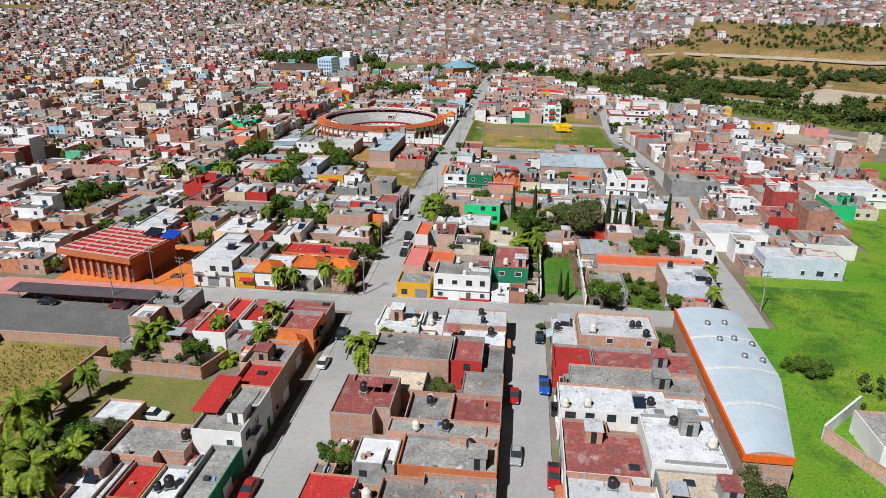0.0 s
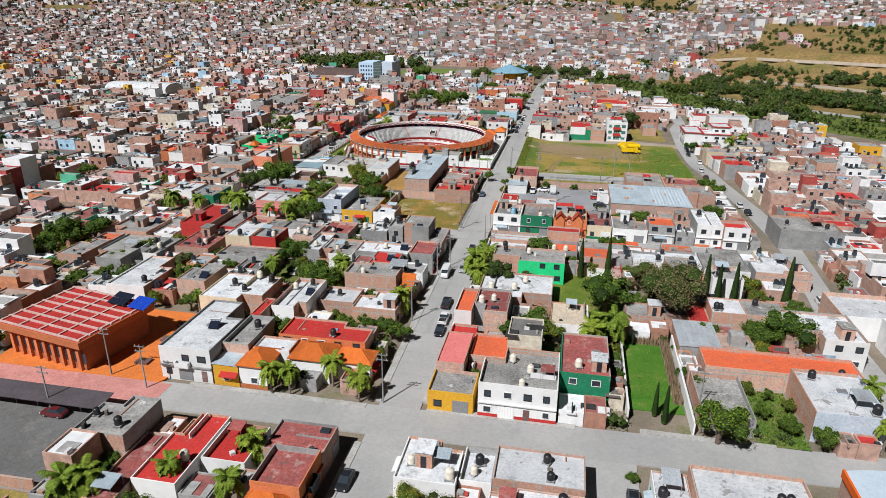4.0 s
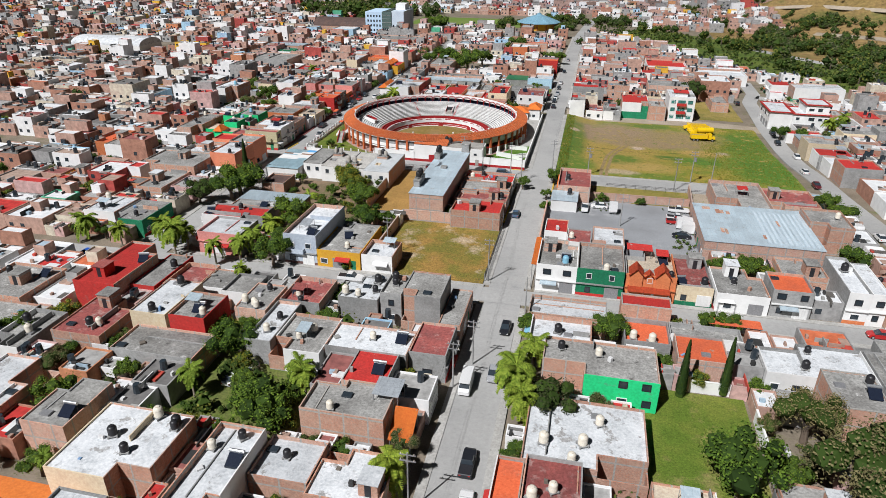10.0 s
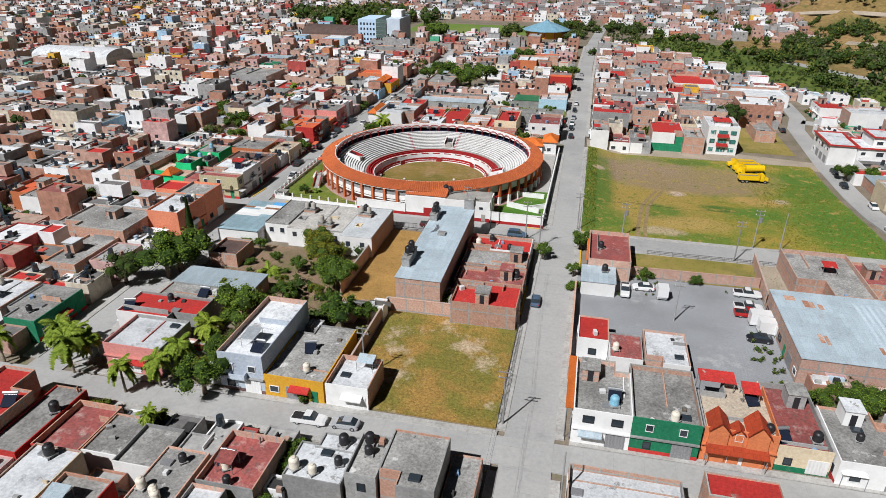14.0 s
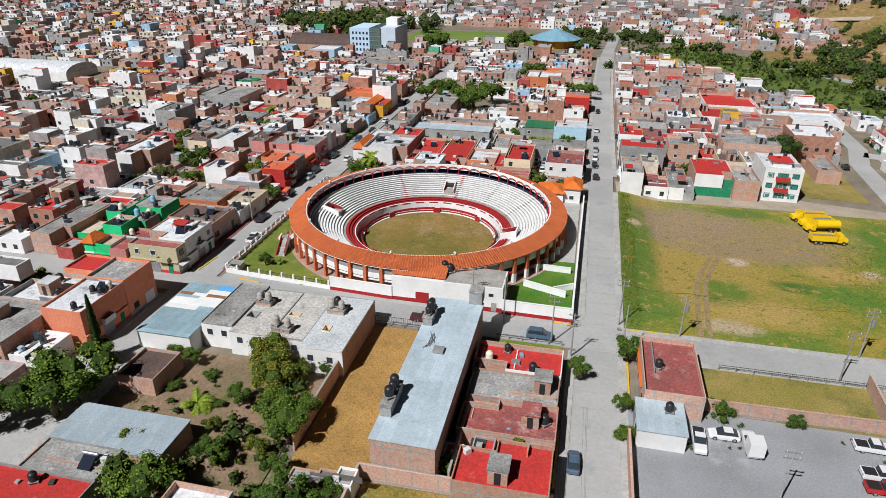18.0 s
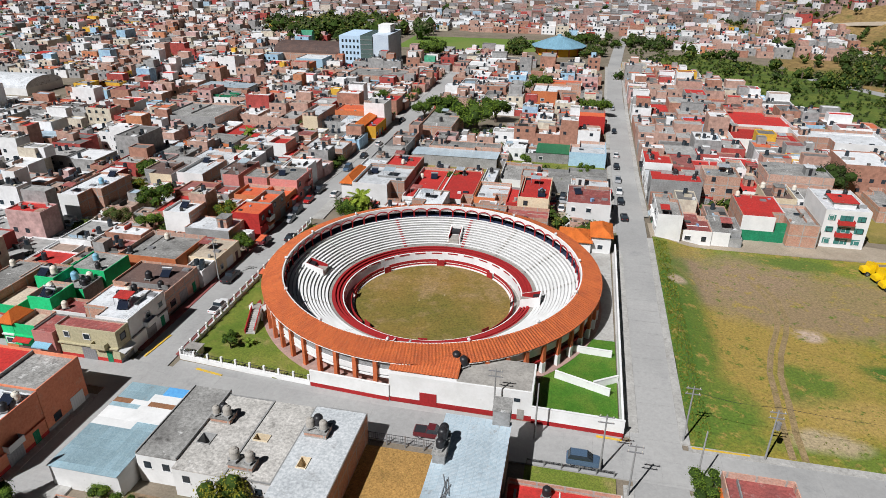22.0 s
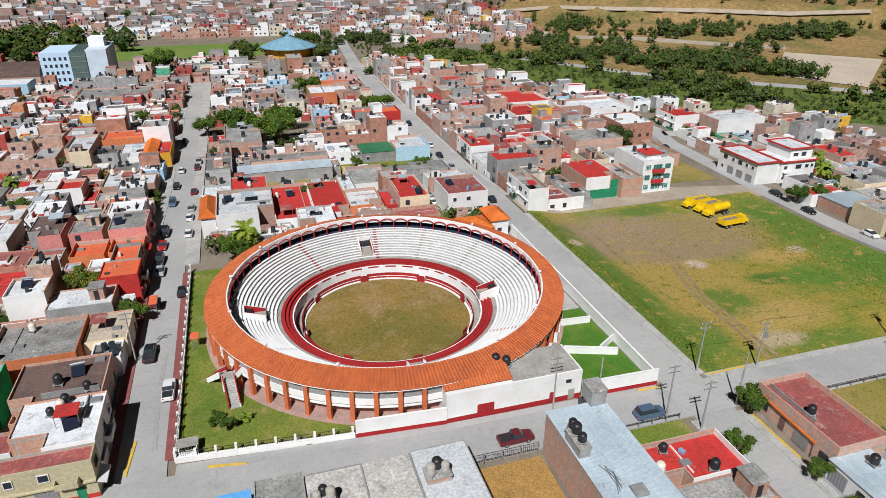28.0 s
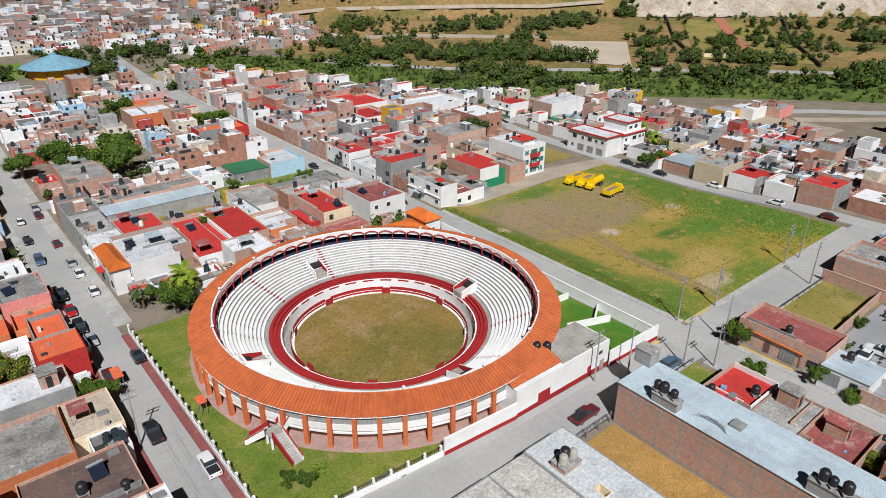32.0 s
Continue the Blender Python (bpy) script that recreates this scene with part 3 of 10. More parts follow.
for cx, cy, a, b2, tone in (
        (40, 318, 26, 46, (0.12, 0.19, 0.018)), (36, 310, 14, 26, (0.075, 0.17, 0.014)), (18, 314, 13, 9, (0.085, 0.175, 0.015)), (38, 344, 16, 22, (0.08, 0.16, 0.015)),
        (-10, 318, 26, 36, (0.32, 0.225, 0.05)), (-22, 300, 10, 14, (0.095, 0.165, 0.016)), (-6, 311, 8, 9, (0.11, 0.165, 0.018)), (-2, 294, 22, 5, (0.12, 0.17, 0.018)), (8, 317, 7, 4, (0.06, 0.13, 0.012)), (-8.3, 306, 4, 3, (0.06, 0.13, 0.012)),
        (-9, 347, 30, 20, (0.27, 0.19, 0.115)), (4, 337, 30, 13, (0.26, 0.185, 0.1)), (16, 346, 20, 13, (0.25, 0.185, 0.085)), (4, 359.5, 12, 5, (0.1, 0.15, 0.02)), (20, 326, 12, 6, (0.38, 0.25, 0.07)), (-1, 303, 16, 7, (0.36, 0.25, 0.07)),
        (-22, 326, 5, 46, (0.1, 0.155, 0.016)), (-25, 326, 4, 60, (0.07, 0.14, 0.013)), (-7.6, 296.6, 8, 4, (0.38, 0.3, 0.18)), (-1.4, 328, 4.2, 3.4, (0.45, 0.34, 0.26)), (26, 328, 3.6, 3.0, (0.42, 0.32, 0.23)), (-22.8, 343.5, 2.8, 3.0, (0.42, 0.32, 0.23))):
    mp = nt.nodes.new("ShaderNodeMapping")
    mp.vector_type = "TEXTURE"
    mp.inputs["Location"].default_value, mp.inputs["Scale"].default_value = (cx, cy, -2), (a, b2, 60)
    nt.links.new(fv, mp.inputs["Vector"])
    gr = nt.nodes.new("ShaderNodeTexGradient")
    gr.gradient_type = "SPHERICAL"
    nt.links.new(mp.outputs[0], gr.inputs["Vector"])
    ad = nt.nodes.new("ShaderNodeMath")
    ad.operation = "MULTIPLY"
    nt.links.new(gr.outputs["Fac"], ad.inputs[0])
    nt.links.new(noise_of(nt, fv, 0.22, 6), ad.inputs[1])
    col = mix_of(nt, ramp_of(nt, ad.outputs[0], 0.08, 0.3), col, tone)
fn = noise_of(nt, fv, 2.2, 9, 0.75)
for size, lo, hi, tone in ((0.34, 0.55, 0.63, (0.31, 0.225, 0.055)), (0.5, 0.57, 0.65, (0.1, 0.145, 0.016))):
    col = mix_of(nt, ramp_of(nt, noise_of(nt, fv, size, 9, 0.72), lo, hi), col, tone)
col = mix_of(nt, ramp_of(nt, noise_of(nt, fv, 0.14, 8, 0.7), 0.63, 0.7), col, (0.08, 0.125, 0.014))
col = mix_of(nt, 0.55, col, ramp_of(nt, fn, 0.28, 0.72), "OVERLAY")
nt.links.new(col, prn.inputs["Base Color"])
prn.inputs["Roughness"].default_value = 0.95
bump_of(nt, prn, fn, 0.7, 0.15)
patch("field", -26.6, 291.6, 42.5, 363.5, FIELD, 0.1, "large open field of patchy yellow and green grass", "field", 3.0, 0.3)
RUT = mat("worn_rut", (0.29, 0.205, 0.11), (0.22, 0.165, 0.07), s1=0.4, s2=3.0, fine=0.6, tone=0)
for off in (-0.8, 0.8):
    ribbon("track", [(-12.6, 292), (-12.4, 298), (-11.6, 305), (-10.8, 313), (-9.0, 320), (-6.0, 328.5), (-4.6, 334), (-4.4, 341), (-6.5, 348)], 0.95, RUT, 0.13, "pale wheel rut worn through the grass", "track", off, 0.1, 3.0)
patch("lot", -60.3, 219.3, -36.4, 246.8, mat("dry_lot_grass", (0.31, 0.185, 0.05), (0.17, 0.15, 0.03), s1=0.13, s2=3.0, lo=0.42, hi=0.58, fine=0.7, bump=0.7, stain=(0.45, 0.35, 0.24), s3=0.1, sa=0.56, sb=0.66, tone=0, peel=(0.11, 0.13, 0.02), pa=0.62, ps=0.16), 0.12, "vacant lot of dry brown grass", "lot", 3.0)
patch("lot", -71.0, 247.5, -59.9, 282.5, STRAW, 0.1, "narrow vacant lot of dry straw", "lot")
patch("lot", -26.6, 233.5, 8.6, 271.0, GRAVEL, 0.06, "grey gravel car yard with scrub along its edges", "yard")
patch("lawn", -16.5, 271.6, 36, 283.0, DRY, 0.1, "rough green and yellow grass verge", "lawn", wob=0.4)
patch("lawn", -48.8, 277.6, -37.0, 283.4, LAWN, 0.09, "small patch of green lawn", "lawn")
patch("lawn", -7.6, 168.5, 8.2, 192, LAWN, 0.08, "green garden lawn", "lawn")
patch("lawn", 6.6, 137.5, 15.6, 160.5, mat("bright_lawn", (0.045, 0.15, 0.012), (0.085, 0.185, 0.02), s1=0.3, s2=5, fine=0.6, bump=0.6, tone=0, stain=(0.2, 0.19, 0.07), s3=0.3, sa=0.58, sb=0.7), 0.08, "bright green garden lawn", "lawn")
patch("garden", 25.5, 131.5, 33.2, 147, mat("lush_garden", (0.075, 0.15, 0.02), (0.16, 0.16, 0.05), s1=0.25, s2=3.0, fine=0.6, bump=0.6, stain=(0.36, 0.3, 0.24), s3=0.3, sa=0.56, sb=0.66, tone=0), 0.08, "green weedy garden with pale rubble", "garden", wob=0.3)
patch("lawn", -70, 70, -46, 92, mat("pale_lawn", (0.15, 0.17, 0.04), (0.2, 0.18, 0.06), s1=0.2, s2=4, fine=0.5, bump=0.5, tone=0), 0.08, "pale dry lawn of a walled garden", "lawn", wob=0.3)
patch("lot", -98, 62, -73, 100.5, DRY, 0.08, "vacant lot of dry yellow grass", "lot", wob=0.4)
patch("car_park", -118, 101, -71, 119.6, mat("grey_asphalt", (0.15, 0.148, 0.145), (0.115, 0.113, 0.11), s1=0.1, stain=(0.2, 0.195, 0.185), s3=0.15, tone=0, fine=0.3), 0.05, "grey worn asphalt car park", "car park")
patch("plaza", -120, 119.7, -71, 128.5, mat("pink_paving", (0.56, 0.25, 0.22), (0.46, 0.2, 0.175), s1=0.4, stain=(0.5, 0.35, 0.3), tone=0), 0.12, "pink paved strip of a plaza", "plaza")
patch("plaza", -108, 128.6, -73.0, 154, mat("orange_paving", (0.66, 0.19, 0.04), (0.58, 0.16, 0.035), s1=0.3, stain=(0.5, 0.2, 0.08), tone=0), 0.14, "bright orange paved plaza", "plaza")
patch("garden", -100, 239, -73, 268, mat("garden_earth", (0.25, 0.165, 0.11), (0.17, 0.13, 0.075), s1=0.15, s2=3.0, fine=0.5, bump=0.5, stain=(0.085, 0.11, 0.022), s3=0.14, sa=0.54, sb=0.66, tone=0), 0.07, "earth garden with weeds and scattered plants", "yard")
patch("meadow", 43.5, 45, 240, 126, MEADOW, 0.09, "bright green meadow", "meadow", 8.0)
patch("meadow", 54.5, 126, 240, 148, MEADOW, 0.1, "bright green meadow", "meadow", 8.0)
for x0, y0, y1 in ((56.0, 148, 154), (80, 154, 176), (95, 176, 205), (112, 205, 240), (133, 240, 290)):
    patch("meadow", x0, y0, 240, y1, MEADOW, 0.09, "bright yellow-green meadow beside the town", "meadow", 8.0)
patch("meadow", 33.0, 45, 43.5, 97, MEADOW, 0.06, "bright green meadow beside the warehouse", "meadow", 6.0)
patch("lawn", 25, 376, 41, 408, DRY, 0.09, "rough yellow grass plot", "lawn", wob=0.5)
patch("yard", 10, 266, 30, 283, DIRT_ROAD, 0.12, "pale dirt building yard", "yard")
patch("lawn", -92, 398.5, -71, 409.5, DRY, 0.1, "rough green and yellow grass plot", "lawn", wob=0.3)
patch("lawn", -66.5, 409, -36.8, 419.5, LAWN, 0.1, "open green plot behind the sheds", "lawn", wob=0.3)
patch("lawn", -66.6, 383, -59, 391.5, LAWN, 0.1, "small overgrown yard", "lawn")
patch("yard", -53, 370.5, -46, 389, DIRT_ROAD, 0.1, "dusty scrap yard", "yard")
patch("garden", -75, 168, -55, 184, mat("weedy_earth", (0.1, 0.14, 0.025), (0.17, 0.15, 0.06), s1=0.2, s2=3.0, fine=0.55, bump=0.5, stain=(0.06, 0.12, 0.015), s3=0.2, sa=0.5, sb=0.64, tone=0), 0.07, "overgrown green yard behind houses", "yard")
patch("pitch", -168, 642, -72, 694, mat("football_grass", (0.11, 0.2, 0.03), (0.16, 0.21, 0.05), s1=0.03, tone=0), 0.15, "green football pitch", "pitch", 10)
b = Mesh()
SPORT = [(180, 506), (201, 468), (281, 530), (241, 567)]
for i in range(12):
    for j in range(8):
        def at(i, j):
            u, w = i / 12, j / 8
            p = [(SPORT[0][k] * (1 - w) + SPORT[1][k] * w) * (1 - u) + (SPORT[3][k] * (1 - w) + SPORT[2][k] * w) * u for k in (0, 1)]
            return (p[0], p[1], gz(*p) + 0.15)
        b.quad(at(i, j), at(i, j + 1), at(i + 1, j + 1), at(i + 1, j))
tagged(b.build("sports_ground", mat("pale_bare_ground", (0.5, 0.42, 0.33), (0.42, 0.35, 0.27), s1=0.04, s2=1.5, tone=0), fix=True), "pale bare earth sports ground by the highway", "sports ground", kind="structure")

ribbon("meadow", [(0, 640), (40, 595), (72, 526), (104, 482), (140, 456), (186, 414), (232, 366), (300, 280), (360, 190)], 62, mat("river_scrub", (0.08, 0.125, 0.02), (0.135, 0.16, 0.03), s1=0.06, s2=1.2, fine=0.65, stain=(0.05, 0.085, 0.016), s3=0.09, sa=0.48, sb=0.62, tone=0), 0.03, "dark green scrub on the river floor", "meadow")

# long green grass along the field's street edge, scattered over field and lots
def grass(name, areas, label, m):
    b, rng = Mesh(), random.Random(5)
    for x0, y0, x1, y1, n, hgt in areas:
        for _ in range(n):
            x, y = rng.uniform(x0, x1), rng.uniform(y0, y1)
            z = gz(x, y) + 0.05
            for _ in range(3):
                a, s, h = rng.uniform(0, 6.3), rng.uniform(0.05, 0.16), hgt * rng.uniform(0.5, 1.3)
                dx, dy = s * math.cos(a), s * math.sin(a)
                lx, ly = rng.uniform(-0.2, 0.2), rng.uniform(-0.2, 0.2)
                b.tri((x - dx, y - dy, z), (x + dx, y + dy, z), (x + lx, y + ly, z + h))
    return tagged(b.build(name, m), label, "grass", kind="stuff")


grass("grass", [(-26.4, 293, -23.4, 362, 1500, 0.32), (-26, 292.5, 42, 328, 1100, 0.22), (22, 328, 42, 363, 700, 0.28), (20, 293, 42, 345, 2200, 0.35)], "tufts of green and yellow grass in the field", leaf_mat("field_blades", (0.09, 0.14, 0.016), (0.24, 0.225, 0.045)))
grass("dry_grass", [(-60, 219.5, -36.6, 246.5, 1100, 0.22), (-70.5, 248, -60.3, 282, 700, 0.15), (-95, 63, -74, 99, 1500, 0.5)], "tufts of dry brown grass", leaf_mat("dry_blades", (0.32, 0.22, 0.06), (0.48, 0.32, 0.11)))
grass("dry_brush", [(14.1, 140.0, 15.6, 161.0, 900, 1.3), (7.0, 159.8, 14.5, 161.2, 200, 1.4)], "strip of dry brown brush along the lawn", leaf_mat("brush_blades", (0.2, 0.14, 0.09), (0.36, 0.27, 0.18)))
grass("garden_weeds", [(25.7, 132, 33, 146.8, 700, 0.5), (7, 141, 15, 158, 700, 0.14)], "green garden weeds", leaf_mat("weed_blades", (0.06, 0.15, 0.015), (0.17, 0.23, 0.04)))
grass("meadow_grass", [(46, 60, 120, 106, 2600, 0.5), (56, 106, 120, 147, 1900, 0.5), (-16, 272, 35, 282.6, 400, 0.22)], "tufts of green meadow grass", leaf_mat("meadow_blades", (0.1, 0.2, 0.018), (0.22, 0.28, 0.05)))

# ---- bullring ----
WHITE = mat("ring_white", (0.8, 0.8, 0.79), (0.7, 0.7, 0.68), stain=(0.5, 0.48, 0.44), s3=0.5, sa=0.66, sb=0.86, tone=0.08, fine=0.15)
RED = mat("ring_red", (0.36, 0.018, 0.02), (0.29, 0.018, 0.02), stain=(0.4, 0.16, 0.14), sa=0.7, sb=0.85, tone=0.05)
NAVY = mat("ring_navy", (0.025, 0.035, 0.075), (0.02, 0.028, 0.06), tone=0)
PIER = mat("ring_pier", (0.58, 0.15, 0.055), (0.5, 0.13, 0.05), stain=(0.4, 0.17, 0.1), tone=0.08)
AGED = mat("aged_cement", (0.36, 0.34, 0.31), (0.27, 0.255, 0.235), stain=(0.18, 0.17, 0.15), tone=0.1)
SCREEN = mat("stone_screen", (0.33, 0.33, 0.33), (0.22, 0.22, 0.22), s1=3.0, s2=9.0, fine=0.7, bump=0.8, tone=0)
TILE = mat("clay_tiles", (0.52, 0.13, 0.04), (0.4, 0.095, 0.035), s1=0.5, s2=7.0, fine=0.9, stain=(0.3, 0.14, 0.08), s3=2.4, sa=0.56, sb=0.72, tone=0, bump=0.5)
# grey for risers and treads of the white tiers: their shading as colour
TIER_SHADE = mat("tier_shade_grey", (0.52, 0.51, 0.5), (0.38, 0.375, 0.37), s1=0.5, stain=(0.6, 0.6, 0.59), s3=0.4, tone=0.15)
ring = base("bullring", *RING, 0, "round bullring with white tiers, red barrier and clay tiled arcade roof", "bullring")
NB = 58
b = Mesh()
b.lathe([(0.01, -1.98), (15.95, -2.0)], 96)
b.build("arena", mat("arena_grass", (0.24, 0.155, 0.042), (0.145, 0.125, 0.026), s1=0.07, s2=2.4, lo=0.36, hi=0.62, fine=0.6, bump=0.5, stain=(0.3, 0.2, 0.1), s3=0.16, sa=0.5, sb=0.7, tone=0, peel=(0.36, 0.31, 0.2), pa=0.66, ps=0.5), ring, "worn olive and brown grass")
b = Mesh()
b.lathe([(15.5, -2.0), (15.5, -1.88), (15.95, -1.88), (15.95, -2.0)], 96)
b.build("step", WHITE, ring, "white painted edge")
# barrier in lengths with gaps
for i in range(8):
    b = Mesh()
    a0 = i * math.pi / 4 + 0.15
    b.lathe([(15.98, -2.0), (15.98, -0.75), (16.12, -0.75), (16.12, -2.0)], 14, a0, a0 + math.pi / 4 - 0.09)
    b.build("barrier", RED, ring, "red painted board barrier")
    b = Mesh()
    b.lathe([(15.9, -1.45), (15.9, -1.37), (15.98, -1.37), (15.98, -1.45), (15.9, -1.45)], 14, a0, a0 + math.pi / 4 - 0.09)
    b.build("rail", WHITE, ring, "white rail")
    a = i * math.pi / 4 + 0.11
    b = Mesh()
    b.lathe([(15.4, -2.0), (15.4, -0.65), (15.5, -0.65), (15.5, -2.0)], 3, a - 0.055, a + 0.055)
    b.build("refuge", RED, ring, "red board shield")
b = Mesh()
b.lathe([(16.0, -1.97), (17.45, -1.97)], 96)
b.build("alley", AGED, ring, "grey cement alley")
b = Mesh()
b.lathe([(17.42, -2.0), (17.42, 0.25), (17.42, 0.3), (17.7, 0.3), (17.7, -0.2)], 96)
b.build("alley_wall", WHITE, ring, "white wall")
for i in range(30):
    a = i * math.pi / 15
    b = Mesh()
    b.lathe([(17.36, -0.05), (17.36, 0.22), (17.41, 0.22), (17.41, -0.05)], 4, a, a + 0.13)
    b.build("panel", RED, ring, "red painted strip")
for i in range(3):
    b = Mesh()
    r, z = 17.75 + 0.65 * i, 0.12 + 0.24 * i
    b.lathe([(r, z - 0.5), (r, z + 0.24), (r - 0.05, z + 0.24), (r - 0.05, z + 0.3), (r + 0.34, z + 0.3), (r + 0.34, z + 0.1), (r + 0.65, z + 0.1)], 120)
    b.build("red_tier", RED, ring, "red painted seat row")
b = Mesh()
b.lathe([(19.7, 0.55), (19.7, 0.75), (20.5, 0.75)], 120)
b.build("aisle", AGED, ring, "grey cement walk between the tiers")
for i in range(12):
    b = Mesh()
    r, z = 20.5 + 0.65 * i, 0.75 + 0.305 * i
    b.lathe([(r - 0.07, z + 0.27), (r - 0.07, z + 0.34), (r + 0.38, z + 0.34), (r + 0.4, z + 0.25)], 144)
    # riser and tread in grey, so shade lines between rows are painted in
    b.lathe([(r, z - 0.25), (r, z + 0.27), (r - 0.07, z + 0.27)], 144, k=1)
    b.lathe([(r + 0.4, z + 0.25), (r + 0.65, z + 0.25)], 144, k=1)
    b.build("white_tier", [WHITE, TIER_SHADE], ring, "white painted seat row with shade greyed into riser and footway")
# aisles of small steps, some edged in red
STEP_AT = [0.57, 1.05, 1.46, 1.64, 2.1, 2.77, 3.04, 3.66, 4.2, 5.0, 5.52, 0.1]
for n, a in enumerate(STEP_AT):
    m = RED if n in (2, 4, 9, 10) else AGED
    for i in range(12):
        b = Mesh()
        r, z = 20.5 + 0.65 * i, 0.75 + 0.305 * i
        b.lathe([(r - 0.3, z + 0.0), (r - 0.3, z + 0.19), (r - 0.08, z + 0.19)], 2, a - 0.34 / r, a + 0.34 / r)
        b.build("stair_step", m, ring)
# ways in through the tiers, with red flanks
for a, r0, z0 in ((1.565, 21.0, 0.9), (3.145, 22.2, 1.5), (4.7, 21.0, 0.9), (-0.07, 17.6, 0.2)):
    ca, sa = math.cos(a), math.sin(a)

    def at(r, s, z):
        return (r * ca - s * sa, r * sa + s * ca, z)

    def slab(me, ra, rb, s0, s1, zb, za0, za1, k):
        p = [at(ra, s0, zb), at(rb, s0, zb), at(rb, s1, zb), at(ra, s1, zb), at(ra, s0, za0), at(rb, s0, za1), at(rb, s1, za1), at(ra, s1, za0)]
        n = len(me.v)
        me.v += p
        for q in ((0, 1, 5, 4), (1, 2, 6, 5), (2, 3, 7, 6), (3, 0, 4, 7), (4, 5, 6, 7), (3, 2, 1, 0)):
            me.f.append(tuple(n + j for j in q))
            me.m.append(k)

    for s in (-1.42, 1.2):
        way = Mesh()
        slab(way, r0, r0 + 3.8, s, s + 0.22, z0 - 0.4, z0 + 1.7, z0 + 2.9, 0)
        way.build("entrance_wall", WHITE, ring, "white slanting flank wall", fix=True)
    way = Mesh()
    slab(way, r0 + 3.5, r0 + 3.8, -1.2, 1.2, z0 - 0.4, z0 + 2.9, z0 + 2.9, 0)
    way.build("entrance_wall", WHITE, ring, "white head wall", fix=True)
    for s in (-1.19, 1.12):
        way = Mesh()
        slab(way, r0, r0 + 3.48, s, s + 0.07, z0 - 0.4, z0 + 1.73, z0 + 2.85, 0)
        way.build("entrance_flank", RED, ring, "red inner flank", fix=True)
    way = Mesh()
    slab(way, r0 - 0.1, r0 + 2.2, -1.12, 1.12, z0 - 0.4, z0 + 1.15, z0 + 1.25, 0)
    way.build("entrance_floor", AGED, ring, "grey landing", fix=True)
    # no opening here: a solid black block paints the shaded passage
    way = Mesh()
    slab(way, r0 + 2.2, r0 + 3.5, -1.12, 1.12, z0 - 0.4, z0 + 2.0, z0 + 2.3, 0)
    way.build("doorway", DARK, ring, "black block in place of the passage mouth's shade", fix=True)
# gallery under the roof
b = Mesh()
b.lathe([(28.2, 4.0), (28.2, 4.42), (31.5, 4.42)], 116)
b.build("gallery_floor", NAVY, ring, "dark navy gallery floor")
b = Mesh()
b.lathe([(31.2, 4.4), (31.2, 5.3)], 116)
b.build("gallery_lining", NAVY, ring, "dark navy inner wall")
b = Mesh()
b.lathe([(31.22, 5.3), (31.22, 6.0), (31.32, 6.0)], 116)
b.build("upper_lining", WHITE, ring, "white upper inner wall")
post, arch = Mesh(), Mesh()
post.box(-0.1, -0.1, 4.0, 0.1, 0.1, 5.72)
half = 27.95 * math.pi / NB
for i in range(13):
    t = math.pi * i / 12
    for a, c in ((-0.09, -0.09), (0.09, -0.09), (0.09, 0.09), (-0.09, 0.09)):
        arch.v.append((a, (half + c) * math.cos(t), 5.65 + (0.86 + c) * math.sin(t)))
    if i:
        for j in range(4):
            k = (j + 1) % 4
            arch.f.append((4 * i - 4 + j, 4 * i - 4 + k, 4 * i + k, 4 * i + j))
            arch.m.append(0)
po, ao = post.build("post", RED, ring), arch.build("arch", RED, ring)
po.location, ao.location = (27.95, 0, 0), (27.95 * math.cos(math.pi / NB), 27.95 * math.sin(math.pi / NB), 0)
ao.rotation_euler = (0, 0, math.pi / NB)
for i in range(1, NB):
    a = 2 * math.pi * i / NB
    share("post", po.data, ring, (27.95 * math.cos(a), 27.95 * math.sin(a), 0), a)
    a += math.pi / NB
    share("arch", ao.data, ring, (27.95 * math.cos(a), 27.95 * math.sin(a), 0), a)
# outer wall, piers, undercroft
pier, para, screen, sill = Mesh(), Mesh(), Mesh(), Mesh()
pier.box(-0.3, -0.32, -0.4, 0.35, 0.32, 5.72)
w = math.pi / NB
para.lathe([(31.3, 2.9), (31.3, 3.95), (31.6, 3.95), (31.6, 2.9), (31.3, 2.9)], 4, -w * 0.82, w * 0.82)
screen.lathe([(31.34, 3.95), (31.34, 5.78), (31.5, 5.78), (31.5, 3.95)], 4, -w * 0.82, w * 0.82)
sill.lathe([(31.2, 2.35), (31.2, 2.6), (31.6, 2.6), (31.6, 2.35), (31.2, 2.35)], 4, -w * 0.82, w * 0.82)
made = [pier.build("pier", PIER, ring, "terracotta painted pier"), para.build("parapet", WHITE, ring), screen.build("screen", SCREEN, ring, "grey stone screen"), sill.build("ledge", WHITE, ring)]
tall, band, foot = Mesh(), Mesh(), Mesh()
tall.lathe([(31.3, 3.7), (31.3, 5.78), (31.6, 5.78), (31.6, 3.7), (31.3, 3.7)], 4, -w * 0.82, w * 0.82)
band.lathe([(31.2, 2.2), (31.2, 2.5), (31.65, 2.5), (31.65, 2.2), (31.2, 2.2)], 4, -w * 0.82, w * 0.82)
foot.box(-0.34, -0.36, -0.4, 0.39, 0.36, 2.2)
tall, band, foot = tall.build("parapet", WHITE), band.build("ledge", RED), foot.build("pier_base", WHITE)
made[0].location = (31.75, 0, 0)
made[0].rotation_euler = (0, 0, 0)
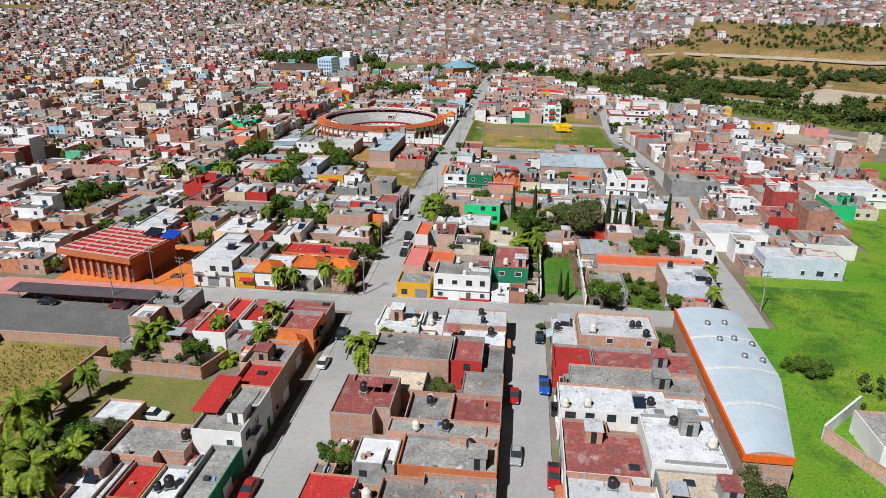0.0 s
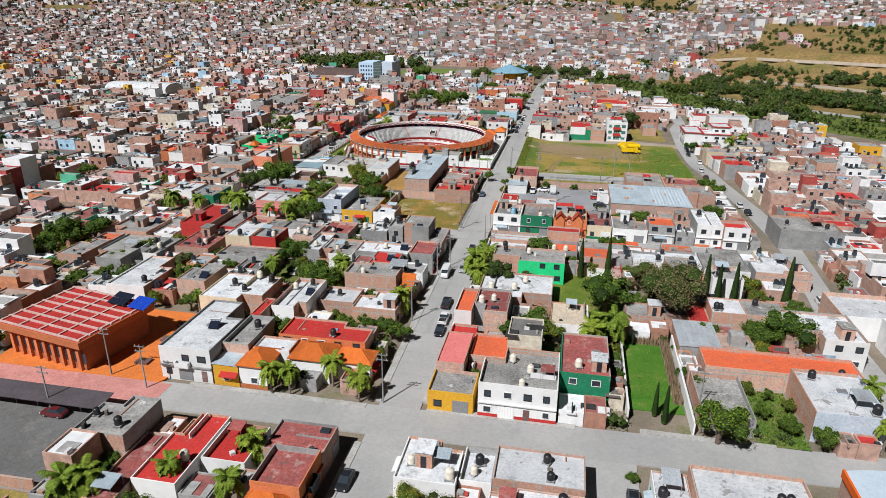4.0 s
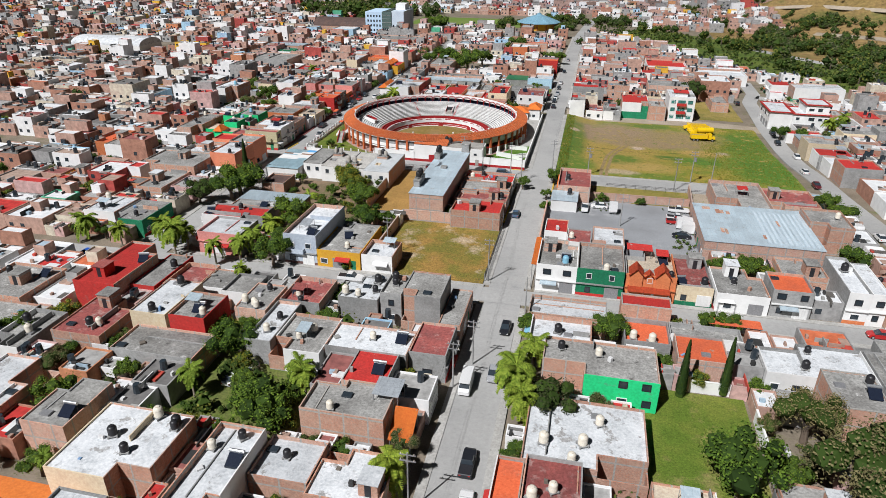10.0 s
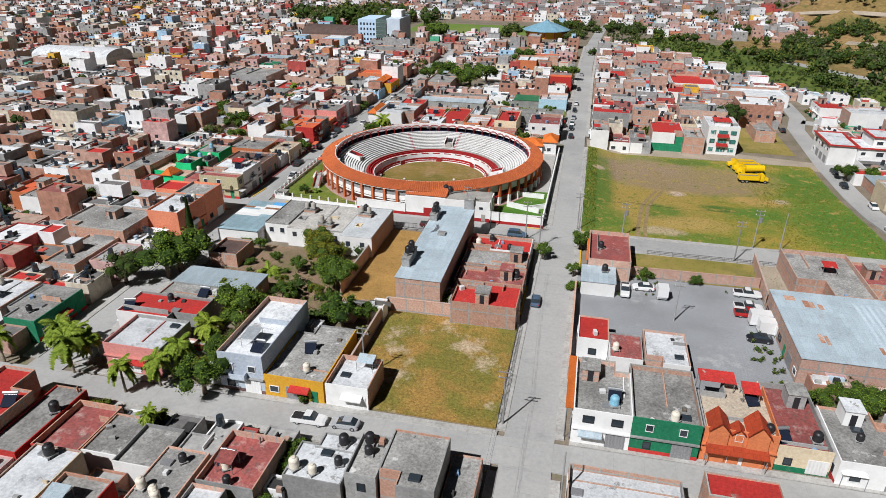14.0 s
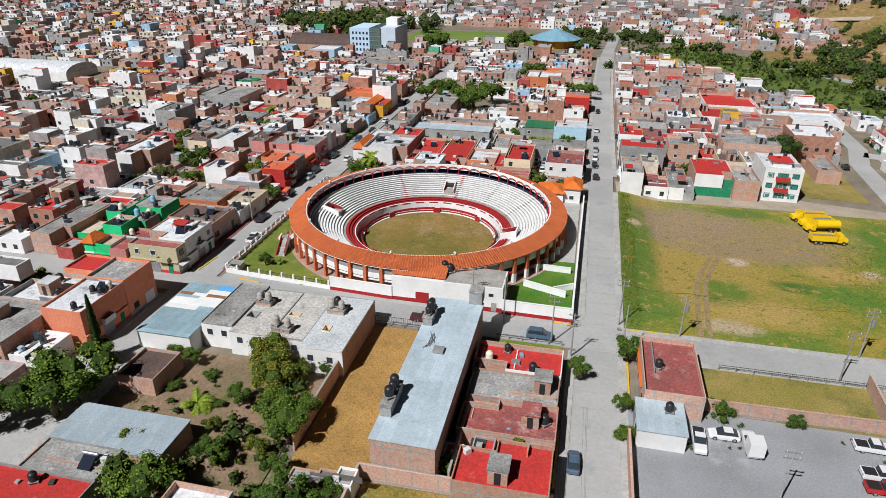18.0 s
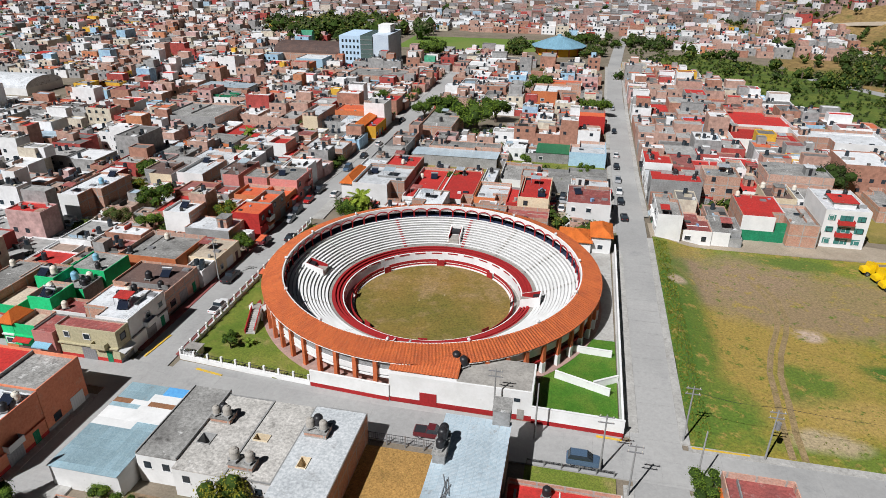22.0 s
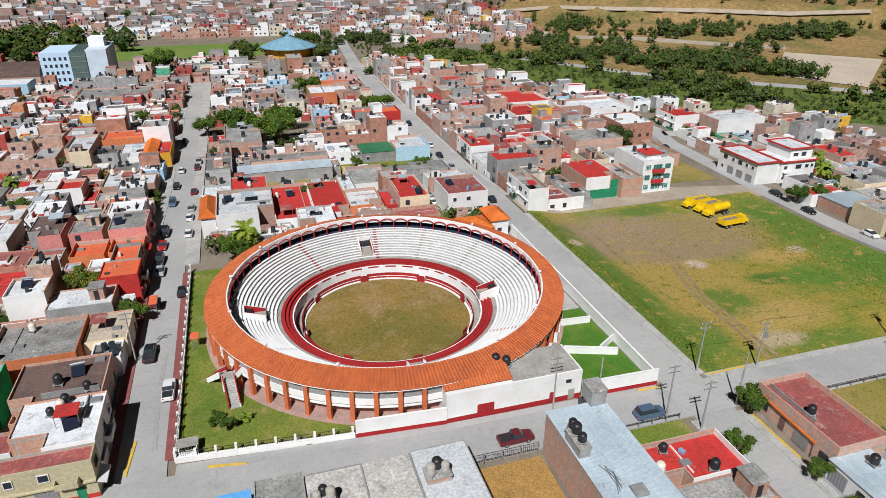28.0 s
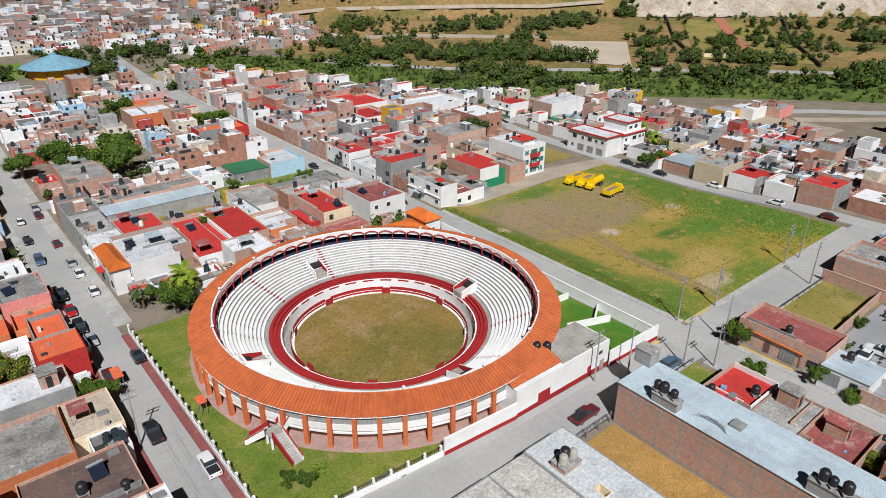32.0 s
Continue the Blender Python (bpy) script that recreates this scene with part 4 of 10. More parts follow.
for o in made[1:]:
    o.rotation_euler = (0, 0, w)
for i in range(1, NB):
    a = 2 * math.pi * i / NB
    share("pier", made[0].data, ring, (31.75 * math.cos(a), 31.75 * math.sin(a), 0), a)
    east = math.cos(a + w + 0.2) > 0.45
    for o, n in zip(made[1:], ("parapet", "screen", "ledge")):
        if not east:
            share(n, o.data, ring, (0, 0, 0), a + w)
    if east:
        share("parapet", tall.data, ring, (0, 0, 0), a + w)
        share("ledge", band.data, ring, (0, 0, 0), a + w)
        share("pier_base", foot.data, ring, (31.75 * math.cos(a), 31.75 * math.sin(a), 0), a)
for o in (tall, band, foot):
    bpy.data.objects.remove(o)
b = Mesh()
b.lathe([(30.1, -0.5), (30.1, 2.6), (31.3, 2.62)], 116)
b.build("base_wall", mat("pink_base", (0.42, 0.24, 0.2), (0.33, 0.2, 0.17), stain=(0.5, 0.42, 0.38), tone=0), ring, "faded pink base wall")
b = Mesh()
b.lathe([(30.1, 0.24), (32.7, 0.19), (32.7, -0.3)], 116)
b.build("plinth", mat("pink_floor", (0.4, 0.26, 0.22), (0.33, 0.22, 0.19), tone=0), ring, "pink cement walk")
# tile roof in rings of barrel tiles
b = Mesh()
NT = 720
for q in range(12):
    r0, r1 = 32.25 - 0.31 * q, 32.25 - 0.31 * (q + 1) - 0.08
    z0, z1 = 5.76 + 0.107 * q + 0.05, 5.76 + 0.107 * (q + 1)
    b.lathe([(r0, z0), (r1, z1)], NT, wave=lambda i: 0.09 * (i % 2) + 0.02 * math.sin(i * 1.7))
b.build("tile_roof", TILE, ring, "weathered clay barrel tiles", smooth=False)
b = Mesh()
b.lathe([(32.2, 5.6), (28.3, 6.72)], 116)
b.build("roof_slab", WHITE, ring, "white concrete underside of the roof")
b = Mesh()
b.lathe([(28.3, 5.72), (28.2, 5.72), (28.2, 7.02), (28.5, 7.05), (28.5, 6.8)], 116)
b.build("fascia", WHITE, ring, "white fascia behind the thin arches")
for i in range(14):
    a = i * 2 * math.pi / 14 + 0.2
    s = Mesh()
    s.tube((28.6 * math.cos(a), 28.6 * math.sin(a), 6.8), (28.6 * math.cos(a), 28.6 * math.sin(a), 7.5), 0.04, n=6)
    s.tube((28.6 * math.cos(a), 28.6 * math.sin(a), 7.5), (28.2 * math.cos(a), 28.2 * math.sin(a), 7.35), 0.2, 0.28, 8)
    s.build("floodlight", FRAME_W, ring, "small white floodlight")
# front service block with the flat roof
b = Mesh()
b.box(-70.2 + 71.2, 292.4 - 326.2, -0.3, -48.8 + 71.2, 299.5 - 326.2, 5.0)
blk = b.build("service_block", WHITE, ring, "white service block with flat roof")
b = Mesh()
b.box(-70.2 + 71.2, 292.385 - 326.2, -0.3, -48.8 + 71.2, 292.4 - 326.2, 0.8)
b.build("painted_base", RED, blk, "red painted base")
b = Mesh()
b.box(-60.0 + 71.2, 292.7 - 326.2, 5.0, -49.1 + 71.2, 299.5 - 326.2, 5.06)
b.build("block_roof", AGED, blk, "grey cement roof")
b = Mesh()
for i in range(22):
    for j in range(7):
        x0, y0 = -70.4 + 71.2 + i * 0.48, 293.0 - 326.2 + j * 0.5
        z0 = 5.2 + j * 0.15
        b.quad((x0, y0, z0), (x0 + 0.24, y0, z0 + 0.1), (x0 + 0.24, y0 + 0.56, z0 + 0.28), (x0, y0 + 0.56, z0 + 0.18))
        b.quad((x0 + 0.24, y0, z0 + 0.1), (x0 + 0.48, y0, z0), (x0 + 0.48, y0 + 0.56, z0 + 0.18), (x0 + 0.24, y0 + 0.56, z0 + 0.28))
b.build("porch_tiles", TILE, blk, "clay tiles")
RING_TANKS = ((-60.9, 297.4), (-59.6, 296.4))
for x, z, ww, hh, m, nm in ((-64.2, 1.1, 2.6, 2.4, RED, "gate"), (-53.6, 1.2, 0.8, 1.4, RED, "hatch"), (-51.0, 3.4, 0.9, 0.6, GLASS, "window"), (-50.4, 0.9, 1.0, 1.8, AGED, "door")):
    b = Mesh()
    b.box(x - ww / 2 + 71.2, 292.34 - 326.2, z - hh / 2, x + ww / 2 + 71.2, 292.42 - 326.2, z + hh / 2)
    b.build(nm, m, blk)


def walls(name, runs, m, label, thick=0.25, band=None, parent=None):
    """Free-standing walls: each run is x0, y0, x1, y1, height."""
    for x0, y0, x1, y1, h in runs:
        dx, dy = x1 - x0, y1 - y0
        n = math.hypot(dx, dy)
        e = base(name, x0, y0, gz((x0 + x1) / 2, (y0 + y1) / 2), label, "wall", rz=math.atan2(dy, dx))
        b = Mesh()
        b.box(0, -thick / 2, -0.8, n, thick / 2, h)
        b.build("wall_body", m, e)
        b = Mesh()
        b.box(-0.02, -thick / 2 - 0.04, h, n + 0.02, thick / 2 + 0.04, h + 0.1)
        b.build("coping", m, e)
        if band:
            b = Mesh()
            b.box(0, -thick / 2 - 0.012, -0.8, n, -thick / 2, band)
            b.build("painted_base", RED, e, "red painted base")


walls("boundary_wall", [(-83.2, 293.2, -70.2, 292.3, 2.9), (-48.8, 292.0, -35.8, 291.7, 2.9)], WHITE, "white boundary wall with a red base", band=0.8)
walls("boundary_wall", [(-36.0, 291.9, -35.6, 352, 2.2)], WHITE, "long white boundary wall beside the street")
walls("boundary_wall", [(-107.1, 295.4, -83.3, 293.3, 0.75)], WHITE, "low white boundary wall under an iron fence")
walls("terrace_wall", [(-46, 303.5, -37.5, 300.5, 1.4), (-40, 302, -36.2, 304.4, 1.3), (-45, 311.5, -37, 311.0, 1.3)], WHITE, "low white garden wall")


def railing(x0, y0, x1, y1, n, label, h=1.7, post=(0.16, 1.9), m=WHITE, bars=5):
    e = base("fence", x0, y0, gz(x0, y0), label, "fence", rz=math.atan2(y1 - y0, x1 - x0))
    run = math.hypot(x1 - x0, y1 - y0)
    pb, first = Mesh(), None
    pb.box(-post[0], -post[0], 0, post[0], post[0], post[1])
    for i in range(n + 1):
        if first is None:
            first = pb.build("post", m, e)
        else:
            share("post", first.data, e, (run * i / n, 0, 0))
    for i in range(n):
        b = Mesh()
        a, c = run * i / n + post[0], run * (i + 1) / n - post[0]
        b.box(a, -0.02, 0.75, c, 0.02, 0.82)
        b.box(a, -0.02, h - 0.1, c, 0.02, h - 0.04)
        k = max(3, round((c - a) / 0.3))
        for j in range(k + 1):
            q = a + (c - a) * j / k
            b.box(q - 0.015, -0.015, 0.7, q + 0.015, 0.015, h)
        b.build("grille", DARK, e, "black iron bars")


railing(-107.0, 295.4, -83.6, 293.4, 9, "white posts with black iron bars on a low wall")
railing(-107.0, 296, -107.4, 352, 22, "white posts with black iron bars beside the walk")
walls("boundary_wall", [(-107.0, 295.8, -107.4, 352, 0.7)], WHITE, "low white wall under an iron fence")
patch("lawn", -106.8, 295.8, -90, 352, LAWN, 0.1, "green lawn of the bullring yard", "lawn")
patch("lawn", -90, 293.7, -70.3, 305, LAWN, 0.09, "green lawn of the bullring yard", "lawn")
patch("lawn", -48.4, 292.5, -36.3, 316, mat("lush_lawn", (0.05, 0.15, 0.012), (0.1, 0.17, 0.02), s1=0.3, s2=5, fine=0.6, bump=0.6, tone=0), 0.09, "lush green lawn behind the wall", "lawn")
patch("yard", -41, 315.5, -36.4, 352, PAVING, 0.06, "pale cement strip between the bullring and its wall", "yard")
ribbon("path", [(-34.4, 293), (-34.6, 352)], 1.6, PAVING, 0.16, "pale cement walk beside the wall", "path")
# forked outside stair
st = base("forked_stair", -100.0, 309.8, 0, "forked outside stair with dark red flanks and grey steps", "stair")
b = Mesh()
b.box(-1.0, -1.0, 2.2, 1.0, 1.0, 2.4)
b.build("landing", AGED, st)


def flight(x0, y0, z0, x1, y1, z1, wide, n, rail=0.85):
    """A run of steps from one end to the other with sloping flanks."""
    dx, dy = x1 - x0, y1 - y0
    run = math.hypot(dx, dy)
    nx, ny = -dy / run, dx / run
    for i in range(n):
        b = Mesh()
        t0, t1, z = i / n, (i + 1) / n, z0 + (z1 - z0) * (i + 1) / n
        p = [(x0 + dx * t + nx * s, y0 + dy * t + ny * s) for t, s in ((t0, -wide), (t1, -wide), (t1, wide), (t0, wide))]
        b.v += [(*q, z - 0.3) for q in p] + [(*q, z) for q in p]
        b.f += [(0, 1, 5, 4), (1, 2, 6, 5), (2, 3, 7, 6), (3, 0, 4, 7), (4, 5, 6, 7), (3, 2, 1, 0)]
        b.m += [0] * 6
        b.build("stair_step", PAVING, st, fix=True)
    for s in (-wide - 0.08, wide + 0.08):
        for lo, hi, m, nm in ((-0.45, rail - 0.12, WHITE, "stair_flank"), (rail - 0.12, rail, RED, "handrail")):
            b = Mesh()
            p = [(x0 + dx * t + nx * (s + o), y0 + dy * t + ny * (s + o)) for t, o in ((0, -0.08), (1, -0.08), (1, 0.08), (0, 0.08))]
            zz = (z0, z1, z1, z0)
            b.v += [(*q, max(-0.1, v + lo)) for q, v in zip(p, zz)] + [(*q, v + hi) for q, v in zip(p, zz)]
            b.f += [(0, 1, 5, 4), (1, 2, 6, 5), (2, 3, 7, 6), (3, 0, 4, 7), (4, 5, 6, 7), (3, 2, 1, 0)]
            b.m += [0] * 6
            b.build(nm, RED if s > 0 and nm == "stair_flank" else m, st, fix=True)


flight(0.7, -5.4, 0.1, 0.1, -1.0, 2.4, 0.75, 12)
flight(1.0, 0.1, 2.4, 2.8, 0.5, 3.9, 0.75, 7)
flight(-2.8, 3.0, 0.1, -0.7, 0.8, 2.4, 0.7, 10)
for x, y in ((-0.8, -0.8), (0.8, -0.8), (-0.8, 0.8), (0.8, 0.8)):
    b = Mesh()
    b.box(x - 0.15, y - 0.15, 0, x + 0.15, y + 0.15, 2.2 if x > -2 else 1.6)
    b.build("leg", WHITE, st)
# corner kiosk and north gate lodge
kk = base("kiosk", -105.4, 296.6, 0, "small open white enclosure with a cement slab at the yard corner", "kiosk")
for q in ((-1.2, -1.2, 1.2, -1.05), (-1.2, -1.05, -1.05, 1.2), (1.05, -1.05, 1.2, 1.2)):
    b = Mesh()
    b.box(q[0], q[1], 0, q[2], q[3], 1.5)
    b.build("wall", WALL["wh"], kk)
b = Mesh()
b.box(-1.35, -0.4, 1.5, 1.35, 1.4, 1.62)
b.build("slab", AGED, kk)
for i in range(6):
    b = Mesh()
    b.box(-1.0 + 0.38 * i, -1.15, 1.5, -0.96 + 0.38 * i, -1.11, 2.2)
    b.build("bar", STEEL, kk)


# ---- houses ----
ROOF_WORD = {"g": "stained grey concrete roof", "w": "whitewashed flat roof", "c": "cream flat roof", "r": "bright red coated roof", "m": "faded red roof", "o": "orange coated roof", "p": "pink coated roof", "h": "brown tarred roof", "b": "blue-grey sheet roof", "s": "grey sheet roof", "n": "green sheet roof", "t": "orange tiled roof"}
WALL_WORD = {"bk": "raw brick", "pk": "pale brick", "wh": "white", "gr": "grey rendered", "cr": "cream", "rd": "red", "mr": "maroon rendered", "or": "orange", "ye": "yellow", "gn": "green", "te": "teal", "bl": "pale blue", "gb": "grey-blue", "ro": "rose pink", "sa": "salmon orange", "ol": "olive-beige"}
rng = random.Random(11)
wb = Mesh()
ring4 = [(-1, -1), (1, -1), (1, 1), (-1, 1)]
for a, c, ya, yb in ((0.65, 0.65, 0.02, -0.1), (0.65, 0.55, -0.1, -0.1), (0.55, 0.55, -0.1, 0.0)):
    for i in range(4):
        (xa, za), (xb, zb) = ring4[i], ring4[(i + 1) % 4]
        wb.quad((xa * a, ya, za * (a - 0.05)), (xb * a, ya, zb * (a - 0.05)), (xb * c, yb, zb * (c - 0.05)), (xa * c, yb, za * (c - 0.05)))
pb = Mesh()
pb.box(-0.56, -0.05, -0.51, 0.56, 0.02, 0.51)
db = Mesh()
db.box(-0.5, -0.06, 0, 0.5, 0.02, 2.1)
gb = Mesh()
for i in range(12):
    xa, xb = -1.3 + 2.6 * i / 12, -1.3 + 2.6 * (i + 1) / 12
    q, t = (-0.09, -0.06) if i % 2 else (-0.06, -0.09)
    gb.quad((xa, q, 0), (xb, t, 0), (xb, t, 2.3), (xa, q, 2.3))
    gb.quad((xa, q, 2.3), (xb, t, 2.3), (xb, 0.02, 2.3), (xa, 0.02, 2.3))
STORE = []


def weld(me):
    bm = bmesh.new()
    bm.from_mesh(me)
    bmesh.ops.remove_doubles(bm, verts=bm.verts, dist=0.0005)
    bm.to_mesh(me)
    bm.free()


for me, mm, nm in ((wb, FRAME_W, "window"), (pb, GLASS, "pane"), (db, WALL["te"], "door"), (gb, STEEL, "garage_door")):
    o = me.build(nm, mm)
    weld(o.data)
    STORE.append(o.data)
    bpy.data.objects.remove(o)
WIN, PANE, DOOR, GARAGE = STORE
WIN_D = WIN.copy()
WIN_D.materials[0] = DARK
GARAGE_W = GARAGE.copy()
GARAGE_W.materials[0] = WALL["wh"]
DOOR_M = DOOR.copy()
DOOR_M.materials[0] = WALL["mr"]
TAKEN = []
b = Mesh()
b.tube((0, 0, 0), (0, 0, 1.74), 0.04, n=5)
o = b.build("post", STEEL)
POST = o.data
bpy.data.objects.remove(o)
CRATES = []
for c in ((0.4, 0.22, 0.16), (0.3, 0.3, 0.29), (0.6, 0.6, 0.6), (0.04, 0.04, 0.04), (0.14, 0.12, 0.1), (0.2, 0.32, 0.5)):
    b = Mesh()
    b.v += [(-1, -1, 0), (1, -1, 0), (1, 1, 0), (-1, 1, 0), (-1, -1, 0.9), (1, -1, 0.9), (1, 1, 0.9), (-1, 1, 0.9), (-0.88, -0.88, 1), (0.88, -0.88, 1), (0.88, 0.88, 1), (-0.88, 0.88, 1)]
    b.f += [(0, 1, 5, 4), (1, 2, 6, 5), (2, 3, 7, 6), (3, 0, 4, 7), (4, 5, 9, 8), (5, 6, 10, 9), (6, 7, 11, 10), (7, 4, 8, 11), (8, 9, 10, 11)]
    b.m += [0] * 9
    o = b.build("crate", plain("crate_colour", c, 0.8))
    CRATES.append(o.data)
    bpy.data.objects.remove(o)


def window(parent, x, y, z, rz, wide=1.0):
    o = share("window", rng.choice((WIN, WIN_D)), parent, (x, y, z), rz, (wide, 1, 1))
    share("pane", PANE, o, (0, 0, 0))


def street_side(x0, y0, x1, y1):
    """Which walls face a street: south, east, north, west."""
    out = set()
    for lo, hi in ((-36.8, -26.0), (-1.2, 8.4), (-115.5, -103), (44, 60)):
        if lo - 1.8 < x1 < lo + 3:
            out.add("e")
        if hi - 3 < x0 < hi + 1.8:
            out.add("w")
    for lo, hi in ((121, 131), (211.5, 218.8), (282.8, 291.8)):
        if lo - 1.8 < y1 < lo + 3:
            out.add("n")
        if hi - 3 < y0 < hi + 1.8:
            out.add("s")
    return out


def tank(x, y, z, kind="T"):
    s = rng.uniform(0.85, 1.15)
    if kind == "S":
        solar(x, y, z)
        return
    ob = copy_thing(TANKS[kind], pose(x, y, z, 0, 0, rng.uniform(0, 360)))
    ob.scale = (s, s, s)


def tank_proto(m, label, nm="water_tank"):
    e = base(nm, 0, 0, -50, label, "water tank", "rooftop water tanks")
    b = Mesh()
    b.lathe([(0.55, 0.35), (0.58, 0.55), (0.55, 0.6), (0.58, 0.9), (0.55, 0.95), (0.58, 1.25), (0.56, 1.35), (0.42, 1.55), (0.25, 1.62), (0.01, 1.62)], 14)
    b.build("drum", m, e, smooth=True)
    b = Mesh()
    b.lathe([(0.24, 1.6), (0.24, 1.7), (0.01, 1.73)], 10)
    b.build("lid", m, e)
    b = Mesh()
    b.box(-0.6, -0.6, 0.25, 0.6, 0.6, 0.36)
    for sx in (-0.5, 0.5):
        for sy in (-0.5, 0.5):
            b.box(sx - 0.08, sy - 0.08, 0, sx + 0.08, sy + 0.08, 0.25)
    b.build("stand", WALL["gr"], e)
    return e


TANKS = {"T": tank_proto(TANK_B, "black plastic water tank on a small stand on the roof"), "W": tank_proto(TANK_W, "beige plastic water tank on a small stand on the roof"), "A": tank_proto(TANK_A, "pale blue plastic water tank on a small stand on the roof"), "C": tank_proto(plain("weathered_cement_tank", (0.36, 0.335, 0.3), 0.8), "weathered grey cement water tank on a small stand")}


def solar(x, y, z):
    e = base("solar_heater", x, y, z, "solar water heater with dark tubes and a steel drum", "solar heater", "rooftop solar heaters", rng.choice((0.0, 0.1, 0.3)))
    b = Mesh()
    b.quad((-0.9, -0.9, 0.25), (0.9, -0.9, 0.25), (0.9, 0.7, 1.15), (-0.9, 0.7, 1.15))
    b.quad((-0.9, 0.7, 1.1), (0.9, 0.7, 1.1), (0.9, -0.9, 0.2), (-0.9, -0.9, 0.2))
    b.build("collector", PV, e)
    b = Mesh()
    b.tube((-1, 0.85, 1.3), (1, 0.85, 1.3), 0.24, n=10)
    b.build("drum", TIN, e, smooth=False)
    b = Mesh()
    for sx in (-0.85, 0.85):
        b.tube((sx, 0.8, 0), (sx, 0.8, 1.1), 0.03, n=5)
        b.tube((sx, -0.9, 0), (sx, -0.9, 0.25), 0.03, n=5)
    b.build("frame", STEEL, e)


def house(x0, y0, x1, y1, h, roof, wall, flags="", rich=True):
    """A flat-roofed town house with a parapet round its roof."""
    TAKEN.append((x0, y0, x1, y1))
    cx, cy = (x0 + x1) / 2, (y0 + y1) / 2
    z = gz(cx, cy)
    w, d = (x1 - x0) / 2, (y1 - y0) / 2
    storeys = 1 if h < 5 else (2 if h < 7.6 else 3)
    size = ("one", "two", "three")[storeys - 1]
    e = base("house", cx, cy, z, f"{size}-storey {WALL_WORD[wall]} town house with {ROOF_WORD[roof]}", "house", "town houses")
    side = street_side(x0, y0, x1, y1)
    raw = rng.choice((BRICK, BRICK, BRICK2, WALL["gr"]))
    front = WALL[wall]
    faces = {"s": 0, "e": 0 if "e" in side or rng.random() < 0.4 else 1, "n": 0 if "n" in side else 1, "w": 0 if "w" in side or rng.random() < 0.4 else 1}
    if wall == "pk" and roof in "bs":
        faces = dict.fromkeys("senw", 0)
    pr, t = (rng.choice((0.25, 0.4, 0.55, 0.9)) if roof not in "bsnt" else 0.05), 0.16
    cut = None
    if roof not in "bsnt" and rich and w * d > 15 and w > 2.6 and d > 3 and rng.random() < 0.62:
        cut = rng.choice([k for k in ("ne", "nw", "se", "sw") if k[0] not in side and k[1] not in side] or ["ne"])
    ca, cb = w * rng.uniform(0.5, 0.85), d * rng.uniform(0.35, 0.7)
    poly = {None: [(-w, -d), (w, -d), (w, d), (-w, d)], "ne": [(-w, -d), (w, -d), (w, d - cb), (w - ca, d - cb), (w - ca, d), (-w, d)], "nw": [(-w, -d), (w, -d), (w, d), (ca - w, d), (ca - w, d - cb), (-w, d - cb)], "se": [(-w, -d), (w - ca, -d), (w - ca, cb - d), (w, cb - d), (w, d), (-w, d)], "sw": [(ca - w, -d), (w, -d), (w, d), (-w, d), (-w, cb - d), (ca - w, cb - d)]}[cut]
    b, n = Mesh(), len(poly)
    zr = h - pr
    ways = []
    for i in range(n):
        (ax, ay), (bx, by) = poly[i], poly[(i + 1) % n]
        ways.append("s" if bx > ax + 0.01 else "e" if by > ay + 0.01 else "n" if bx < ax - 0.01 else "w")
    inward = {"s": (0, 1), "e": (-1, 0), "n": (0, -1), "w": (1, 0)}
    inset = []
    for i in range(n):
        p, q = inward[ways[i - 1]], inward[ways[i]]
        inset.append((poly[i][0] + t * (p[0] + q[0]), poly[i][1] + t * (p[1] + q[1])))
    for i in range(n):
        k = (i + 1) % n
        rim = abs(poly[i][0]) > w - 0.01 and abs(poly[k][0]) > w - 0.01 or abs(poly[i][1]) > d - 0.01 and abs(poly[k][1]) > d - 0.01
        f = faces[ways[i]] if rim else 1
        b.quad((*poly[i], -0.6), (*poly[k], -0.6), (*poly[k], h), (*poly[i], h), f)
        b.quad((*poly[i], h), (*poly[k], h), (*inset[k], h), (*inset[i], h), f)
        b.quad((*inset[i], h), (*inset[k], h), (*inset[k], zr - 0.1), (*inset[i], zr - 0.1), f)
    if cut:
        # the low outer wall that closes the patio
        x0p, x1p = (w - ca, w) if cut[1] == "e" else (-w, ca - w)
        y0p, y1p = (d - cb, d) if cut[0] == "n" else (-d, cb - d)
        low = min(h - 0.4, rng.uniform(2.0, 2.9))
        if cut[0] == "n":
            b.box(x0p, y1p - t, -0.6, x1p, y1p, low, 1)
        else:
            b.box(x0p, y0p, -0.6, x1p, y0p + t, low, 1)
        if cut[1] == "e":
            b.box(x1p - t, y0p + t, -0.6, x1p, y1p - t, low, 1)
        else:
            b.box(x0p, y0p + t, -0.6, x0p + t, y1p - t, low, 1)
    b.build("wall", [front, raw], e)
    iw, idp = w - t, d - t
    b = Mesh()
    if roof == "t":
        o, a = 0.45, 1.5
        W, D = w + o, d + o
        rx, ry = (W - D, 0) if W > D else (0, D - W)
        rx, ry = max(rx, 0), max(ry, 0)
        tops = [(-rx, -ry, h + a), (rx, -ry, h + a), (rx, ry, h + a), (-rx, ry, h + a)]
        low = [(-W, -D, h - 0.1), (W, -D, h - 0.1), (W, D, h - 0.1), (-W, D, h - 0.1)]
        for i in range(4):
            k = (i + 1) % 4
            b.quad(low[i], low[k], tops[k], tops[i])
